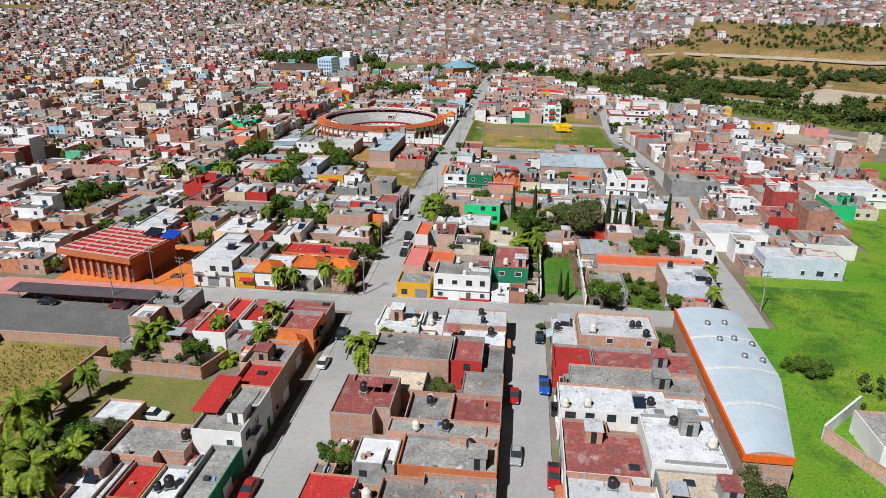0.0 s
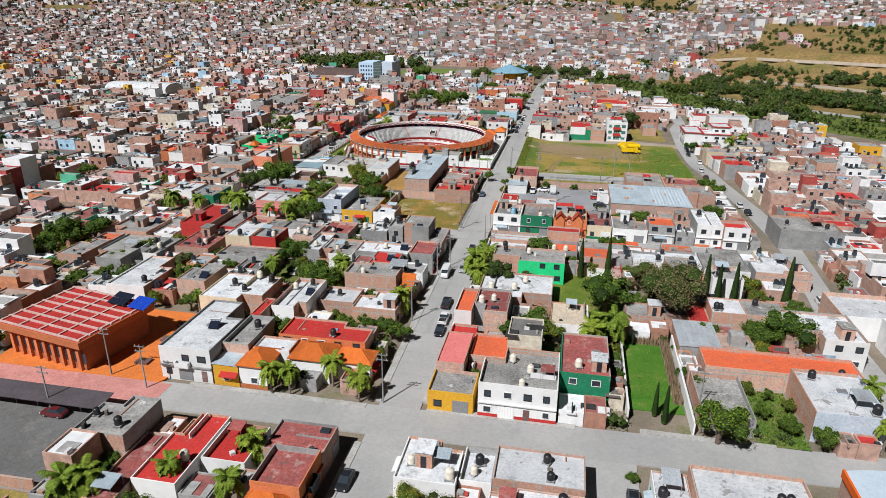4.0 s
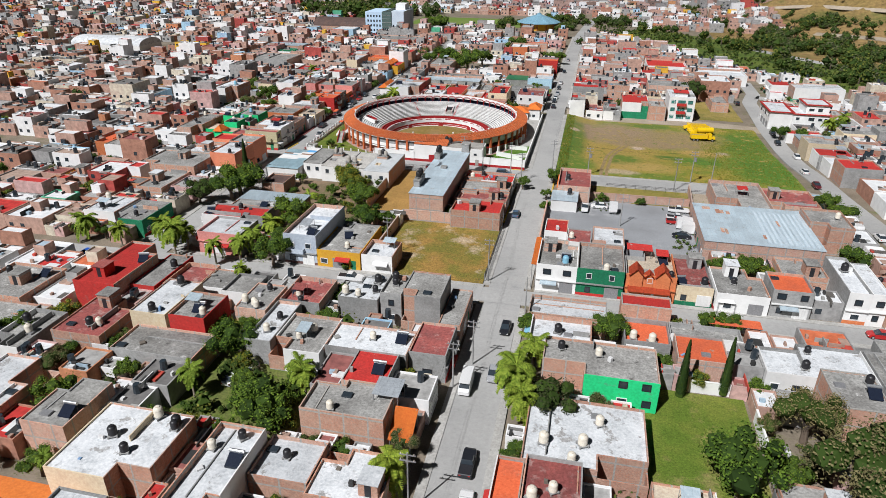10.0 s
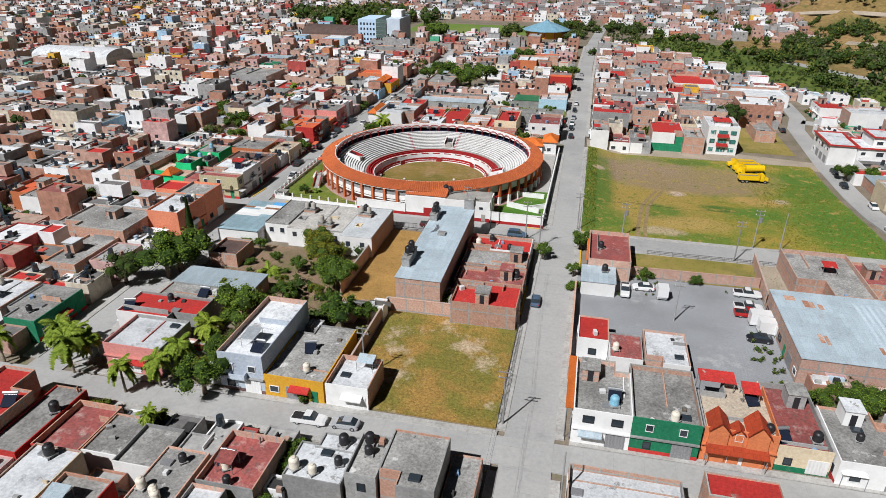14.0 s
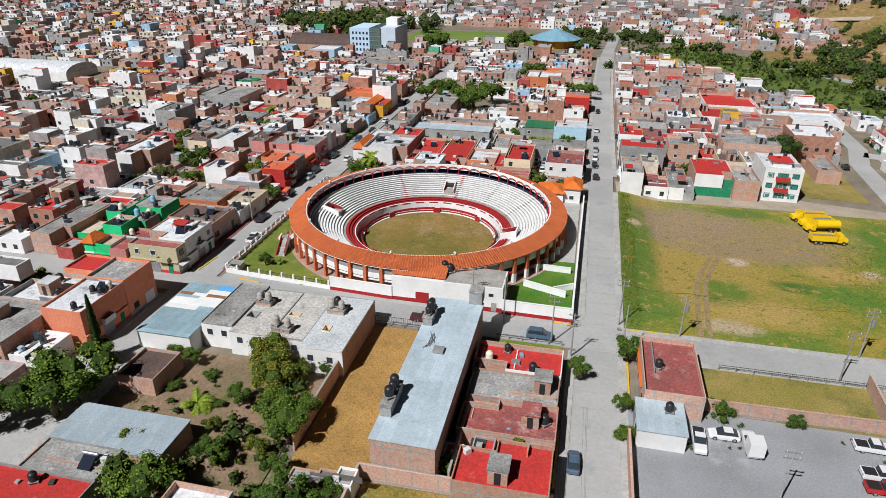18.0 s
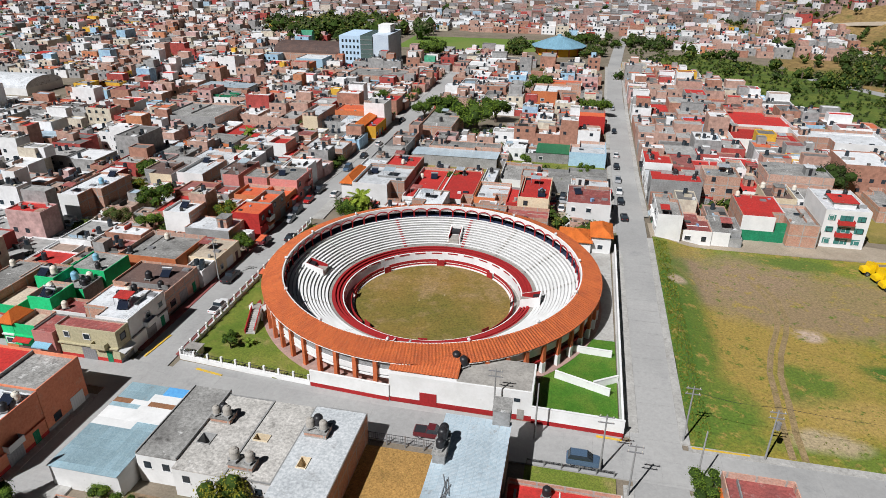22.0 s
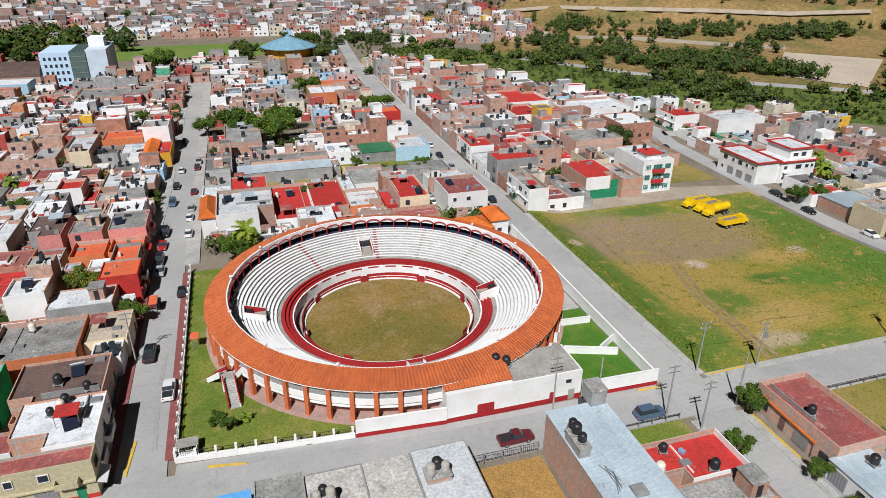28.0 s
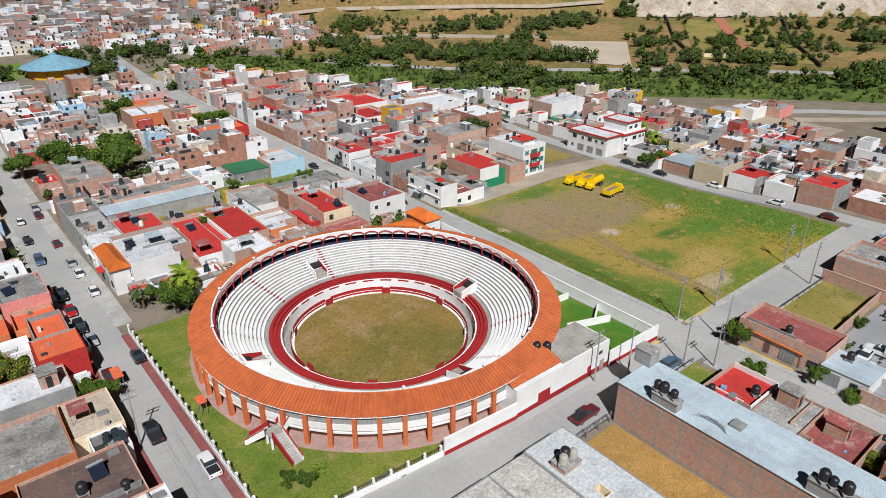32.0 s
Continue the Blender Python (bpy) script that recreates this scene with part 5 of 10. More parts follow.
            b.quad(low[k], low[i], (low[i][0], low[i][1], h - 0.25), (low[k][0], low[k][1], h - 0.25))
    elif roof in "bsn":
        b.box(-w - 0.15, -d - 0.15, h - 0.02, w + 0.15, d + 0.15, h + 0.08)
    else:
        if cut:
            xs, xe = (-iw, w - ca - t) if cut[1] == "e" else (ca - w + t, iw)
            ym = (d - cb - t) if cut[0] == "n" else (cb - d + t)
            b.box(-iw, -idp if cut[0] == "n" else ym, zr - 0.2, iw, ym if cut[0] == "n" else idp, zr)
            b.box(xs, ym if cut[0] == "n" else -idp, zr - 0.2, xe, idp if cut[0] == "n" else ym, zr)
        else:
            b.box(-iw + 0.003, -idp + 0.003, zr - 0.2, iw - 0.003, idp - 0.003, zr)
    b.build("roof", ROOF[roof], e)

    def on_roof(x, y, m):
        """True where a piece of half-size m lies wholly on the flat roof."""
        if abs(x) + m > iw or abs(y) + m > idp:
            return False
        if not cut:
            return True
        inx = x + m > w - ca - t if cut[1] == "e" else x - m < ca - w + t
        iny = y + m > d - cb - t if cut[0] == "n" else y - m < cb - d + t
        return not (inx and iny)

    def spot(m, tries=14):
        for _ in range(tries):
            x, y = rng.uniform(-iw, iw), rng.uniform(-idp, idp)
            if on_roof(x, y, m):
                return x, y
        return None

    # painted base and ledge on street fronts
    for key, length, rz in (("s", 2 * w, 0.0), ("e", 2 * d, math.pi / 2), ("w", 2 * d, -math.pi / 2)):
        if key in side and wall not in ("bk", "pk"):
            px, py = {"s": (0, -d), "e": (w, 0), "w": (-w, 0)}[key]
            if rng.random() < 0.55:
                g = Mesh()
                g.box(-length / 2, -0.02, -0.5, length / 2, 0.0, 0.75)
                o = g.build("painted_base", WALL[rng.choice(("mr", "rd", "gr", "te", "or", "gr"))], e)
                o.location, o.rotation_euler = (px, py, 0), (0, 0, rz)
            if storeys > 1 and rng.random() < 0.7:
                g = Mesh()
                g.box(-length / 2, -0.35, 2.75, length / 2, 0.0, 2.95)
                o = g.build("ledge", rng.choice((WALL["wh"], WALL["gr"], front)), e)
                o.location, o.rotation_euler = (px, py, 0), (0, 0, rz)
            if storeys > 1 and length > 5 and rng.random() < 0.5:
                g = Mesh()
                q = rng.uniform(-0.25, 0.25) * length
                g.box(q - 1.3, -0.95, 2.95, q + 1.3, -0.87, 3.85)
                g.box(q - 1.3, -0.87, 2.8, q + 1.3, 0.0, 2.95)
                g.box(q - 1.3, -0.87, 2.95, q - 1.22, 0.0, 3.85)
                g.box(q + 1.22, -0.87, 2.95, q + 1.3, 0.0, 3.85)
                o = g.build("balcony", rng.choice((WALL["wh"], front, DARK)), e)
                o.location, o.rotation_euler = (px, py, 0), (0, 0, rz)
            if rng.random() < 0.35:
                g = Mesh()
                q = rng.uniform(-0.2, 0.2) * length
                g.quad((q - 1.6, -1.1, 2.3), (q + 1.6, -1.1, 2.3), (q + 1.6, 0.0, 2.7), (q - 1.6, 0.0, 2.7))
                g.quad((q - 1.6, 0.0, 2.64), (q + 1.6, 0.0, 2.64), (q + 1.6, -1.1, 2.24), (q - 1.6, -1.1, 2.24))
                g.quad((q - 1.6, -1.1, 2.1), (q + 1.6, -1.1, 2.1), (q + 1.6, -1.1, 2.3), (q - 1.6, -1.1, 2.3))
                o = g.build("awning", rng.choice((WALL["rd"], WALL["rd"], WALL["or"], WALL["wh"], ROOF["b"], TANK_A)), e)
                o.location, o.rotation_euler = (px, py, 0), (0, 0, rz)
    # windows and doors on the walls towards the south and the streets
    for key, length, at, rz in (("s", 2 * w, lambda q: (q, -d), 0.0), ("e", 2 * d, lambda q: (w, q), math.pi / 2), ("w", 2 * d, lambda q: (-w, q), -math.pi / 2), ("n", 2 * w, lambda q: (q, d), math.pi)):
        if key not in side and (key != "s" or rng.random() < (0.9 if wall in ("bk", "gr", "pk") else 0.55)):
            continue
        if key == "n" or not rich and key != "s" and key not in side:
            continue
        n = max(1, int(length / 3.1))
        for s in range(storeys):
            for i in range(n):
                q = -length / 2 + length * (i + 0.5) / n + rng.uniform(-0.2, 0.2)
                if abs(q) > length / 2 - 0.7:
                    q *= 0.6
                zz = 1.55 + 2.95 * s
                if zz > h - 0.8:
                    continue
                px, py = at(q)
                if cut and ((cut[0] == key and (q > w - ca - 0.8 if cut[1] == "e" else q < ca - w + 0.8)) or (cut[1] == key and (q > d - cb - 0.8 if cut[0] == "n" else q < cb - d + 0.8))):
                    continue
                if s == 0 and key in side and i % 3 == 1 and length > 4:
                    share("garage_door", rng.choice((GARAGE, GARAGE_W)), e, (px, py, 0.05), rz)
                elif s == 0 and key in side and i % 3 == 2:
                    share("door", rng.choice((DOOR, DOOR_M)), e, (px, py, 0.05), rz)
                elif rng.random() < (0.8 if rich else 0.55):
                    window(e, px, py, zz, rz, rng.choice((0.8, 1.0, 1.2)))
    # rooftop pieces
    if roof in "gwmcroph" and rich:
        if w * d > 14:
            b = Mesh()
            for _ in range(1):
                q = spot(0.3)
                if q:
                    if rng.random() < 0.5:
                        a, c = q[0], q[0]
                        while on_roof(c + 0.3, q[1], 0.1):
                            c += 0.3
                        b.box(a, q[1] - 0.08, zr - 0.05, c, q[1] + 0.08, zr + rng.choice((0.14, 0.2, 0.5, 0.9)))
                    else:
                        a, c = q[1], q[1]
                        while on_roof(q[0], c + 0.3, 0.1):
                            c += 0.3
                        b.box(q[0] - 0.08, a, zr - 0.05, q[0] + 0.08, c, zr + rng.choice((0.14, 0.2, 0.5, 0.9)))
            if b.v:
                b.build("roof_kerb", rng.choice((WALL["gr"], BRICK, front)), e)
        q = spot(1.5) if w * d > 16 and rng.random() < 0.4 else None
        if q:
            b = Mesh()
            hh = rng.uniform(1.9, 2.5)
            b.box(q[0] - 1.2, q[1] - 1.4, zr, q[0] + 1.2, q[1] + 1.4, zr + hh, 0)
            o = b.build("stair_room", rng.choice((front, raw, raw)), e)
            b = Mesh()
            b.box(q[0] - 1.35, q[1] - 1.55, zr + hh, q[0] + 1.35, q[1] + 1.55, zr + hh + 0.13)
            b.build("stair_roof", ROOF[rng.choice("ggwm")], o)
            b = Mesh()
            b.box(q[0] - 0.4, q[1] - 1.44, zr + 0.02, q[0] + 0.4, q[1] - 1.4, zr + 1.9)
            b.build("door", DARK, o)
        q = spot(0.8) if w * d > 12 and rng.random() < 0.5 else None
        if q:
            b = Mesh()
            b.box(q[0] - 0.7, q[1] - 0.5, zr, q[0] + 0.7, q[1] + 0.5, zr + 0.3)
            b.build("skylight", rng.choice((GLASS, STEEL)), e)
        q = spot(1.4) if w * d > 12 and rng.random() < 0.22 else None
        if q:
            # a lean-to of sheet on thin posts
            b = Mesh()
            lx, ly = rng.uniform(1.0, 1.5), rng.uniform(0.9, 1.5)
            x0p, x1p, y0p, y1p = q[0] - lx, q[0] + lx, q[1] - ly, q[1] + ly
            b.quad((x0p, y0p, zr + 1.75), (x1p, y0p, zr + 1.75), (x1p, y1p, zr + 2.1), (x0p, y1p, zr + 2.1))
            b.quad((x0p, y1p, zr + 2.05), (x1p, y1p, zr + 2.05), (x1p, y0p, zr + 1.7), (x0p, y0p, zr + 1.7))
            o = b.build("lean_to", ROOF[rng.choice("bsbsmr")], e)
            for sx in (x0p + 0.06, x1p - 0.06):
                share("post", POST, o, (sx, y0p + 0.06, zr))
                share("post", POST, o, (sx, y1p - 0.06, zr), 0, (1, 1, 1.18))
        for _ in range(rng.choice((0, 0, 1, 1, 2))):
            q = spot(0.5, 4)
            if q:
                sx, sy, sz = rng.uniform(0.15, 0.45), rng.uniform(0.15, 0.45), rng.choice((0.15, 0.3, 0.5, 0.8))
                share("crate", rng.choice(CRATES), e, (*q, zr), rng.choice((0, 0.3, 0.8)), (sx, sy, sz))
    top = h + 0.08 if roof in "bsn" else zr
    for i, k in enumerate(flags):
        if roof == "t":
            break
        sp = spot(0.75, 40) if roof not in "bsn" else (rng.uniform(-0.5, 0.5) * w, rng.uniform(-0.5, 0.5) * d)
        if not sp:
            continue
        q, r = sp
        tank(cx + q, cy + r, z + top, "A" if k == "W" and rng.random() < 0.08 else k)
    return e


# ---- trees ----
def crown_mesh(seed, leaves, leaf, flat=0.85, lobes=12, gap=0.45):
    """A crown of unit radius: a few leafy lobes, each a shell of small leaf sprays round a dark core coloured as inner
    shade.
    """
    r = random.Random(seed)
    b = Mesh()
    cs = []
    for i in range(lobes):
        a, u = r.uniform(0, 6.283), r.uniform(-0.55, 0.75)
        q = math.sqrt(max(0, 1 - u * u)) * r.uniform(0.4, 0.78)
        cs.append((q * math.cos(a), q * math.sin(a), u * 0.6 * flat, r.uniform(0.22, 0.44)))
    cs.append((0, 0, 0.05, 0.5))
    for i in range(leaves):
        x, y, z, s = cs[i % len(cs)]
        v = Vector((r.gauss(0, 1), r.gauss(0, 1), r.gauss(0, 1) + 0.15)).normalized()
        p = Vector((x, y, z)) + v * s * (1 - gap * r.random() ** 2) * (1 + 0.18 * noise.noise(v * 3 + Vector((seed, i % len(cs), 0))))
        n = (v + Vector((r.uniform(-1, 1), r.uniform(-1, 1), r.uniform(-0.4, 1)))).normalized()
        t = n.orthogonal().normalized()
        t.rotate(Matrix.Rotation(r.uniform(0, 6.28), 3, n))
        q = n.cross(t)
        a, c = leaf * r.uniform(0.6, 1.3), leaf * r.uniform(0.4, 0.8)
        b.quad(tuple(p - t * a), tuple(p + q * c), tuple(p + t * a), tuple(p - q * c), 0)
    # solid dark core in each lobe, standing in for shade between leaves
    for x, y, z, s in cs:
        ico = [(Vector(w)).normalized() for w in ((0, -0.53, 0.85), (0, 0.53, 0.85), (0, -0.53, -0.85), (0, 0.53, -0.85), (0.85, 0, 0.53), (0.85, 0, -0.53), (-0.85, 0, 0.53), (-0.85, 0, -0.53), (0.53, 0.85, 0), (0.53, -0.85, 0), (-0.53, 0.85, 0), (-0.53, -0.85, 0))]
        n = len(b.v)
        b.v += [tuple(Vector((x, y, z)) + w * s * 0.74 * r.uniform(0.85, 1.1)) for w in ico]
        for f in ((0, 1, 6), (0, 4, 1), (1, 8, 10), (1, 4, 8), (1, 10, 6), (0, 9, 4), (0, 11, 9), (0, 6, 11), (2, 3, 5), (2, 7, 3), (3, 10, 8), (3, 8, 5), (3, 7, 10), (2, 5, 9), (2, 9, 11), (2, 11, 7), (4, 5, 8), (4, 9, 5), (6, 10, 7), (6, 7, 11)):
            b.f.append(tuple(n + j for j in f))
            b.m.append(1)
    return b


def trunk_mesh(seed, rise):
    r = random.Random(seed)
    b = Mesh()
    b.tube((0, 0, -0.3), (0.05, 0.02, rise), 0.13, 0.09, 8)
    for i in range(5):
        a = i * 1.26 + r.uniform(-0.3, 0.3)
        p = (0.45 * math.cos(a), 0.45 * math.sin(a), rise + r.uniform(0.35, 0.7))
        b.tube((0.05, 0.02, rise - 0.06), p, 0.06, 0.03, 6)
    return b


TREE = {}
for kind, n, leaf, count in (("b", 2050, 0.037, 5), ("o", 5000, 0.025, 2), ("y", 2300, 0.035, 3), ("d", 2000, 0.04, 1)):
    for i in range(count):
        c, t = crown_mesh(40 + i * 7 + ord(kind), n, leaf), trunk_mesh(i, 0.5)
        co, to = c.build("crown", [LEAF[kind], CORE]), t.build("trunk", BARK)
        TREE.setdefault(kind, []).append((co.data, to.data))
        bpy.data.objects.remove(co)
        bpy.data.objects.remove(to)
WORD = {"b": "leafy green broad garden tree", "o": "large greyish olive tree with dense fine leaves", "y": "broad yellow-green leafy tree", "d": "dark leafy tree with reddish tinge", "s": "low rounded green garden shrub", "r": "round clipped green street tree"}


def tree(kind, x, y, r):
    z = gz(x, y)
    n = len(TREES)
    TREES.append((x, y, r))
    src = TREE["b" if kind in "sr" else kind]
    crown, trunk = src[n % len(src)]
    if kind == "p":
        return palm(x, y, r)
    e = base({"s": "shrub"}.get(kind, "tree"), x, y, z, WORD[kind], {"s": "shrub"}.get(kind, "tree"), "town trees", (n * 2.4) % 6.28)
    lift = {"s": 0.55, "r": 0.75}.get(kind, 0.9)
    o = share("crown", crown, e, (0, 0, r * lift + (1.0 if kind == "r" else 0.6 if kind != "s" else 0.0)), 0, (r * 1.12, r * 1.12, r * (1.0 if kind == "r" else 0.95)))
    if kind != "s":
        share("trunk", trunk, e, (0, 0, 0), 0, (r * 0.9, r * 0.9, r * 0.9 + 0.6))
    return e


def frond(b, a, lift, length, droop, k=0):
    ca, sa = math.cos(a), math.sin(a)
    pts = []
    for i in range(8):
        t = i / 7
        pts.append((length * t * (1 - 0.25 * t) * math.cos(lift * (1 - t)), length * (math.sin(lift) * t - droop * t * t)))
    for i in range(7):
        (r0, z0), (r1, z1) = pts[i], pts[i + 1]
        w0 = 0.3 * length * math.sin(math.pi * (0.12 + 0.8 * i / 7)) * 0.75
        for s in (-1, 1):
            for q in (0.05, 0.38, 0.7):
                rm, zm = r0 + (r1 - r0) * q, z0 + (z1 - z0) * q
                re, ze = r0 + (r1 - r0) * (q + 0.55), z0 + (z1 - z0) * (q + 0.55)
                tip = (rm + 0.6 * w0, s * w0, zm - 0.35 * w0)
                b.tri((rm * ca, rm * sa, zm), (re * ca, re * sa, ze), (tip[0] * ca - tip[1] * sa, tip[0] * sa + tip[1] * ca, tip[2]), k)


PALMS = []
for i in range(4):
    r = random.Random(i + 70)
    b = Mesh()
    for j in range(40):
        frond(b, j * 2.4 + r.uniform(-0.2, 0.2), r.uniform(-0.6, 1.25), r.uniform(0.7, 1.05), r.uniform(0.4, 0.95))
    co = b.build("crown", LEAF["p"])
    t = Mesh()
    for j in range(6):
        t.tube((0.02 * math.sin(j), 0, j / 6), (0.02 * math.sin(j + 1), 0, (j + 1) / 6), 0.21 - 0.012 * j, 0.2 - 0.014 * j, 8, caps=False)
    to = t.build("trunk", PALM_BARK)
    PALMS.append((co.data, to.data))
    bpy.data.objects.remove(co)
    bpy.data.objects.remove(to)
TREES = []


def palm(x, y, r, low=False):
    n = len(TREES)
    TREES.append((x, y, r))
    crown, trunk = PALMS[n % 4]
    rise = 0.5 if low else (5.2 if r < 3.3 else 6.8)
    e = base("cycad" if low else "palm", x, y, gz(x, y), "low spreading green palm plant" if low else "feathery green fan palm with a grey trunk", "palm", "town palms", (n * 1.7) % 6.28)
    share("crown", crown, e, (0, 0, rise), 0, (r * 1.15, r * 1.15, r * 1.15))
    share("trunk", trunk, e, (0, 0, -0.1), 0, (1, 1, rise + 0.2))


cy = Mesh()
r = random.Random(3)
for i in range(900):
    t = r.random()
    rad = 0.17 * (1 - t) ** 0.7 * min(1, t * 9 + 0.35)
    a = r.uniform(0, 6.283)
    p = Vector((rad * math.cos(a), rad * math.sin(a), t))
    q = Vector((-math.sin(a), math.cos(a), 0)) * 0.018
    u = Vector((math.cos(a) * 0.02, math.sin(a) * 0.02, 0.05))
    cy.quad(tuple(p - q), tuple(p + q), tuple(p + q * 0.6 + u), tuple(p - q * 0.6 + u))
# dark inner cone, the shade within the foliage put into colour
for i in range(6):
    t0, t1 = i / 6, (i + 1) / 6
    cy.tube((0, 0, t0), (0, 0, t1 - 0.001), 0.14 * (1 - t0) ** 0.7, 0.14 * (1 - t1) ** 0.7 + 0.002, 8, 1, False)
cyo = cy.build("foliage", [leaf_mat("cypress_leaves", (0.022, 0.05, 0.014), (0.05, 0.09, 0.025)), CORE])
CYPRESS = cyo.data
bpy.data.objects.remove(cyo)


def cypress(x, y, h):
    e = base("cypress", x, y, gz(x, y), "tall slim dark green cypress", "tree", "cypresses")
    TREES.append((x, y, 1))
    share("foliage", CYPRESS, e, (0, 0, 0.2), x % 6.28, (h * 0.4, h * 0.4, h * 0.8))
    b = Mesh()
    b.tube((0, 0, -0.2), (0, 0, 0.8), 0.15, n=7)
    b.build("trunk", BARK, e)


# ---- vehicles ----
PAINT = {k: plain("car_paint_" + n, c, 0.28, 0.1, 0.6) for k, n, c in (("w", "white", (0.75, 0.75, 0.75)), ("k", "black", (0.02, 0.022, 0.028)), ("g", "silver", (0.38, 0.39, 0.41)), ("r", "red", (0.42, 0.02, 0.02)), ("m", "maroon", (0.13, 0.02, 0.025)), ("b", "blue", (0.02, 0.1, 0.5)), ("n", "slate", (0.08, 0.13, 0.2)), ("y", "yellow", (0.85, 0.55, 0.01)))}
CAR_WORD = {"w": "white", "k": "black", "g": "silver grey", "r": "red", "m": "dark maroon", "b": "bright blue", "n": "slate blue", "y": "yellow"}
TYRE = plain("tyre_rubber", (0.02, 0.02, 0.02), 0.8)
wt = Mesh()
wt.tube((0, -0.1, 0), (0, 0.1, 0), 0.33, n=14)
wto = wt.build("wheel", TYRE)
WHEEL = wto.data
bpy.data.objects.remove(wto)
hub = Mesh()
hub.tube((0, -0.11, 0), (0, 0.11, 0), 0.19, n=10)
hbo = hub.build("rim", TIN)
HUB = hbo.data
bpy.data.objects.remove(hbo)


def hull(b, rings, k=0):
    """Joins cross rings (x, half width low, half width high, z low, z high) into one closed body."""
    n = len(b.v)
    for x, w0, w1, z0, z1 in rings:
        b.v += [(x, -w0, z0), (x, -w0, (z0 + z1) / 2), (x, -w1, z1), (x, w1, z1), (x, w0, (z0 + z1) / 2), (x, w0, z0)]
    for i in range(len(rings) - 1):
        for j in range(6):
            q = (j + 1) % 6
            b.f.append((n + i * 6 + j, n + i * 6 + 6 + j, n + i * 6 + 6 + q, n + i * 6 + q))
            b.m.append(k)
    b.f += [tuple(n + j for j in range(6)), tuple(n + (len(rings) - 1) * 6 + j for j in reversed(range(6)))]
    b.m += [k, k]


BODY = {
    "car": ([(-2.1, 0.7, 0.6, 0.4, 0.85), (-1.95, 0.83, 0.76, 0.28, 0.95), (-1.2, 0.87, 0.8, 0.25, 1.0), (0.9, 0.87, 0.8, 0.25, 0.95), (1.8, 0.84, 0.74, 0.28, 0.8), (2.1, 0.7, 0.6, 0.4, 0.68)], [(-1.75, 0.75, 0.7, 0.95, 1.0), (-1.1, 0.76, 0.62, 0.95, 1.42), (0.2, 0.76, 0.62, 0.95, 1.44), (1.05, 0.76, 0.7, 0.9, 0.97)], (-1.3, 1.3)),
    "suv": ([(-2.3, 0.78, 0.7, 0.4, 1.0), (-2.15, 0.9, 0.84, 0.3, 1.1), (0.9, 0.92, 0.85, 0.3, 1.08), (1.95, 0.88, 0.8, 0.3, 0.95), (2.3, 0.75, 0.66, 0.45, 0.8)], [(-2.1, 0.82, 0.74, 1.08, 1.12), (-1.85, 0.82, 0.7, 1.08, 1.72), (0.4, 0.82, 0.7, 1.08, 1.74), (1.2, 0.8, 0.74, 1.04, 1.1)], (-1.4, 1.45)),
    "pick": ([(-2.6, 0.84, 0.8, 0.45, 0.98), (-2.5, 0.9, 0.86, 0.4, 1.05), (-0.7, 0.9, 0.86, 0.4, 1.05), (1.0, 0.9, 0.86, 0.4, 1.08), (2.2, 0.88, 0.8, 0.4, 1.0), (2.6, 0.78, 0.7, 0.5, 0.85)], [(-0.75, 0.8, 0.74, 1.05, 1.1), (-0.6, 0.8, 0.7, 1.05, 1.68), (0.5, 0.8, 0.7, 1.05, 1.7), (1.15, 0.8, 0.74, 1.05, 1.1)], (-1.6, 1.65)),
    "van": ([(-2.6, 0.9, 0.86, 0.4, 1.3), (2.0, 0.92, 0.86, 0.4, 1.3), (2.55, 0.85, 0.78, 0.45, 1.0)], [(-2.55, 0.88, 0.84, 1.3, 2.3), (1.2, 0.88, 0.84, 1.3, 2.3), (2.1, 0.86, 0.8, 1.2, 1.35)], (-1.7, 1.7)),
}
BODY["jeep"], BODY["box"] = BODY["suv"], BODY["pick"]


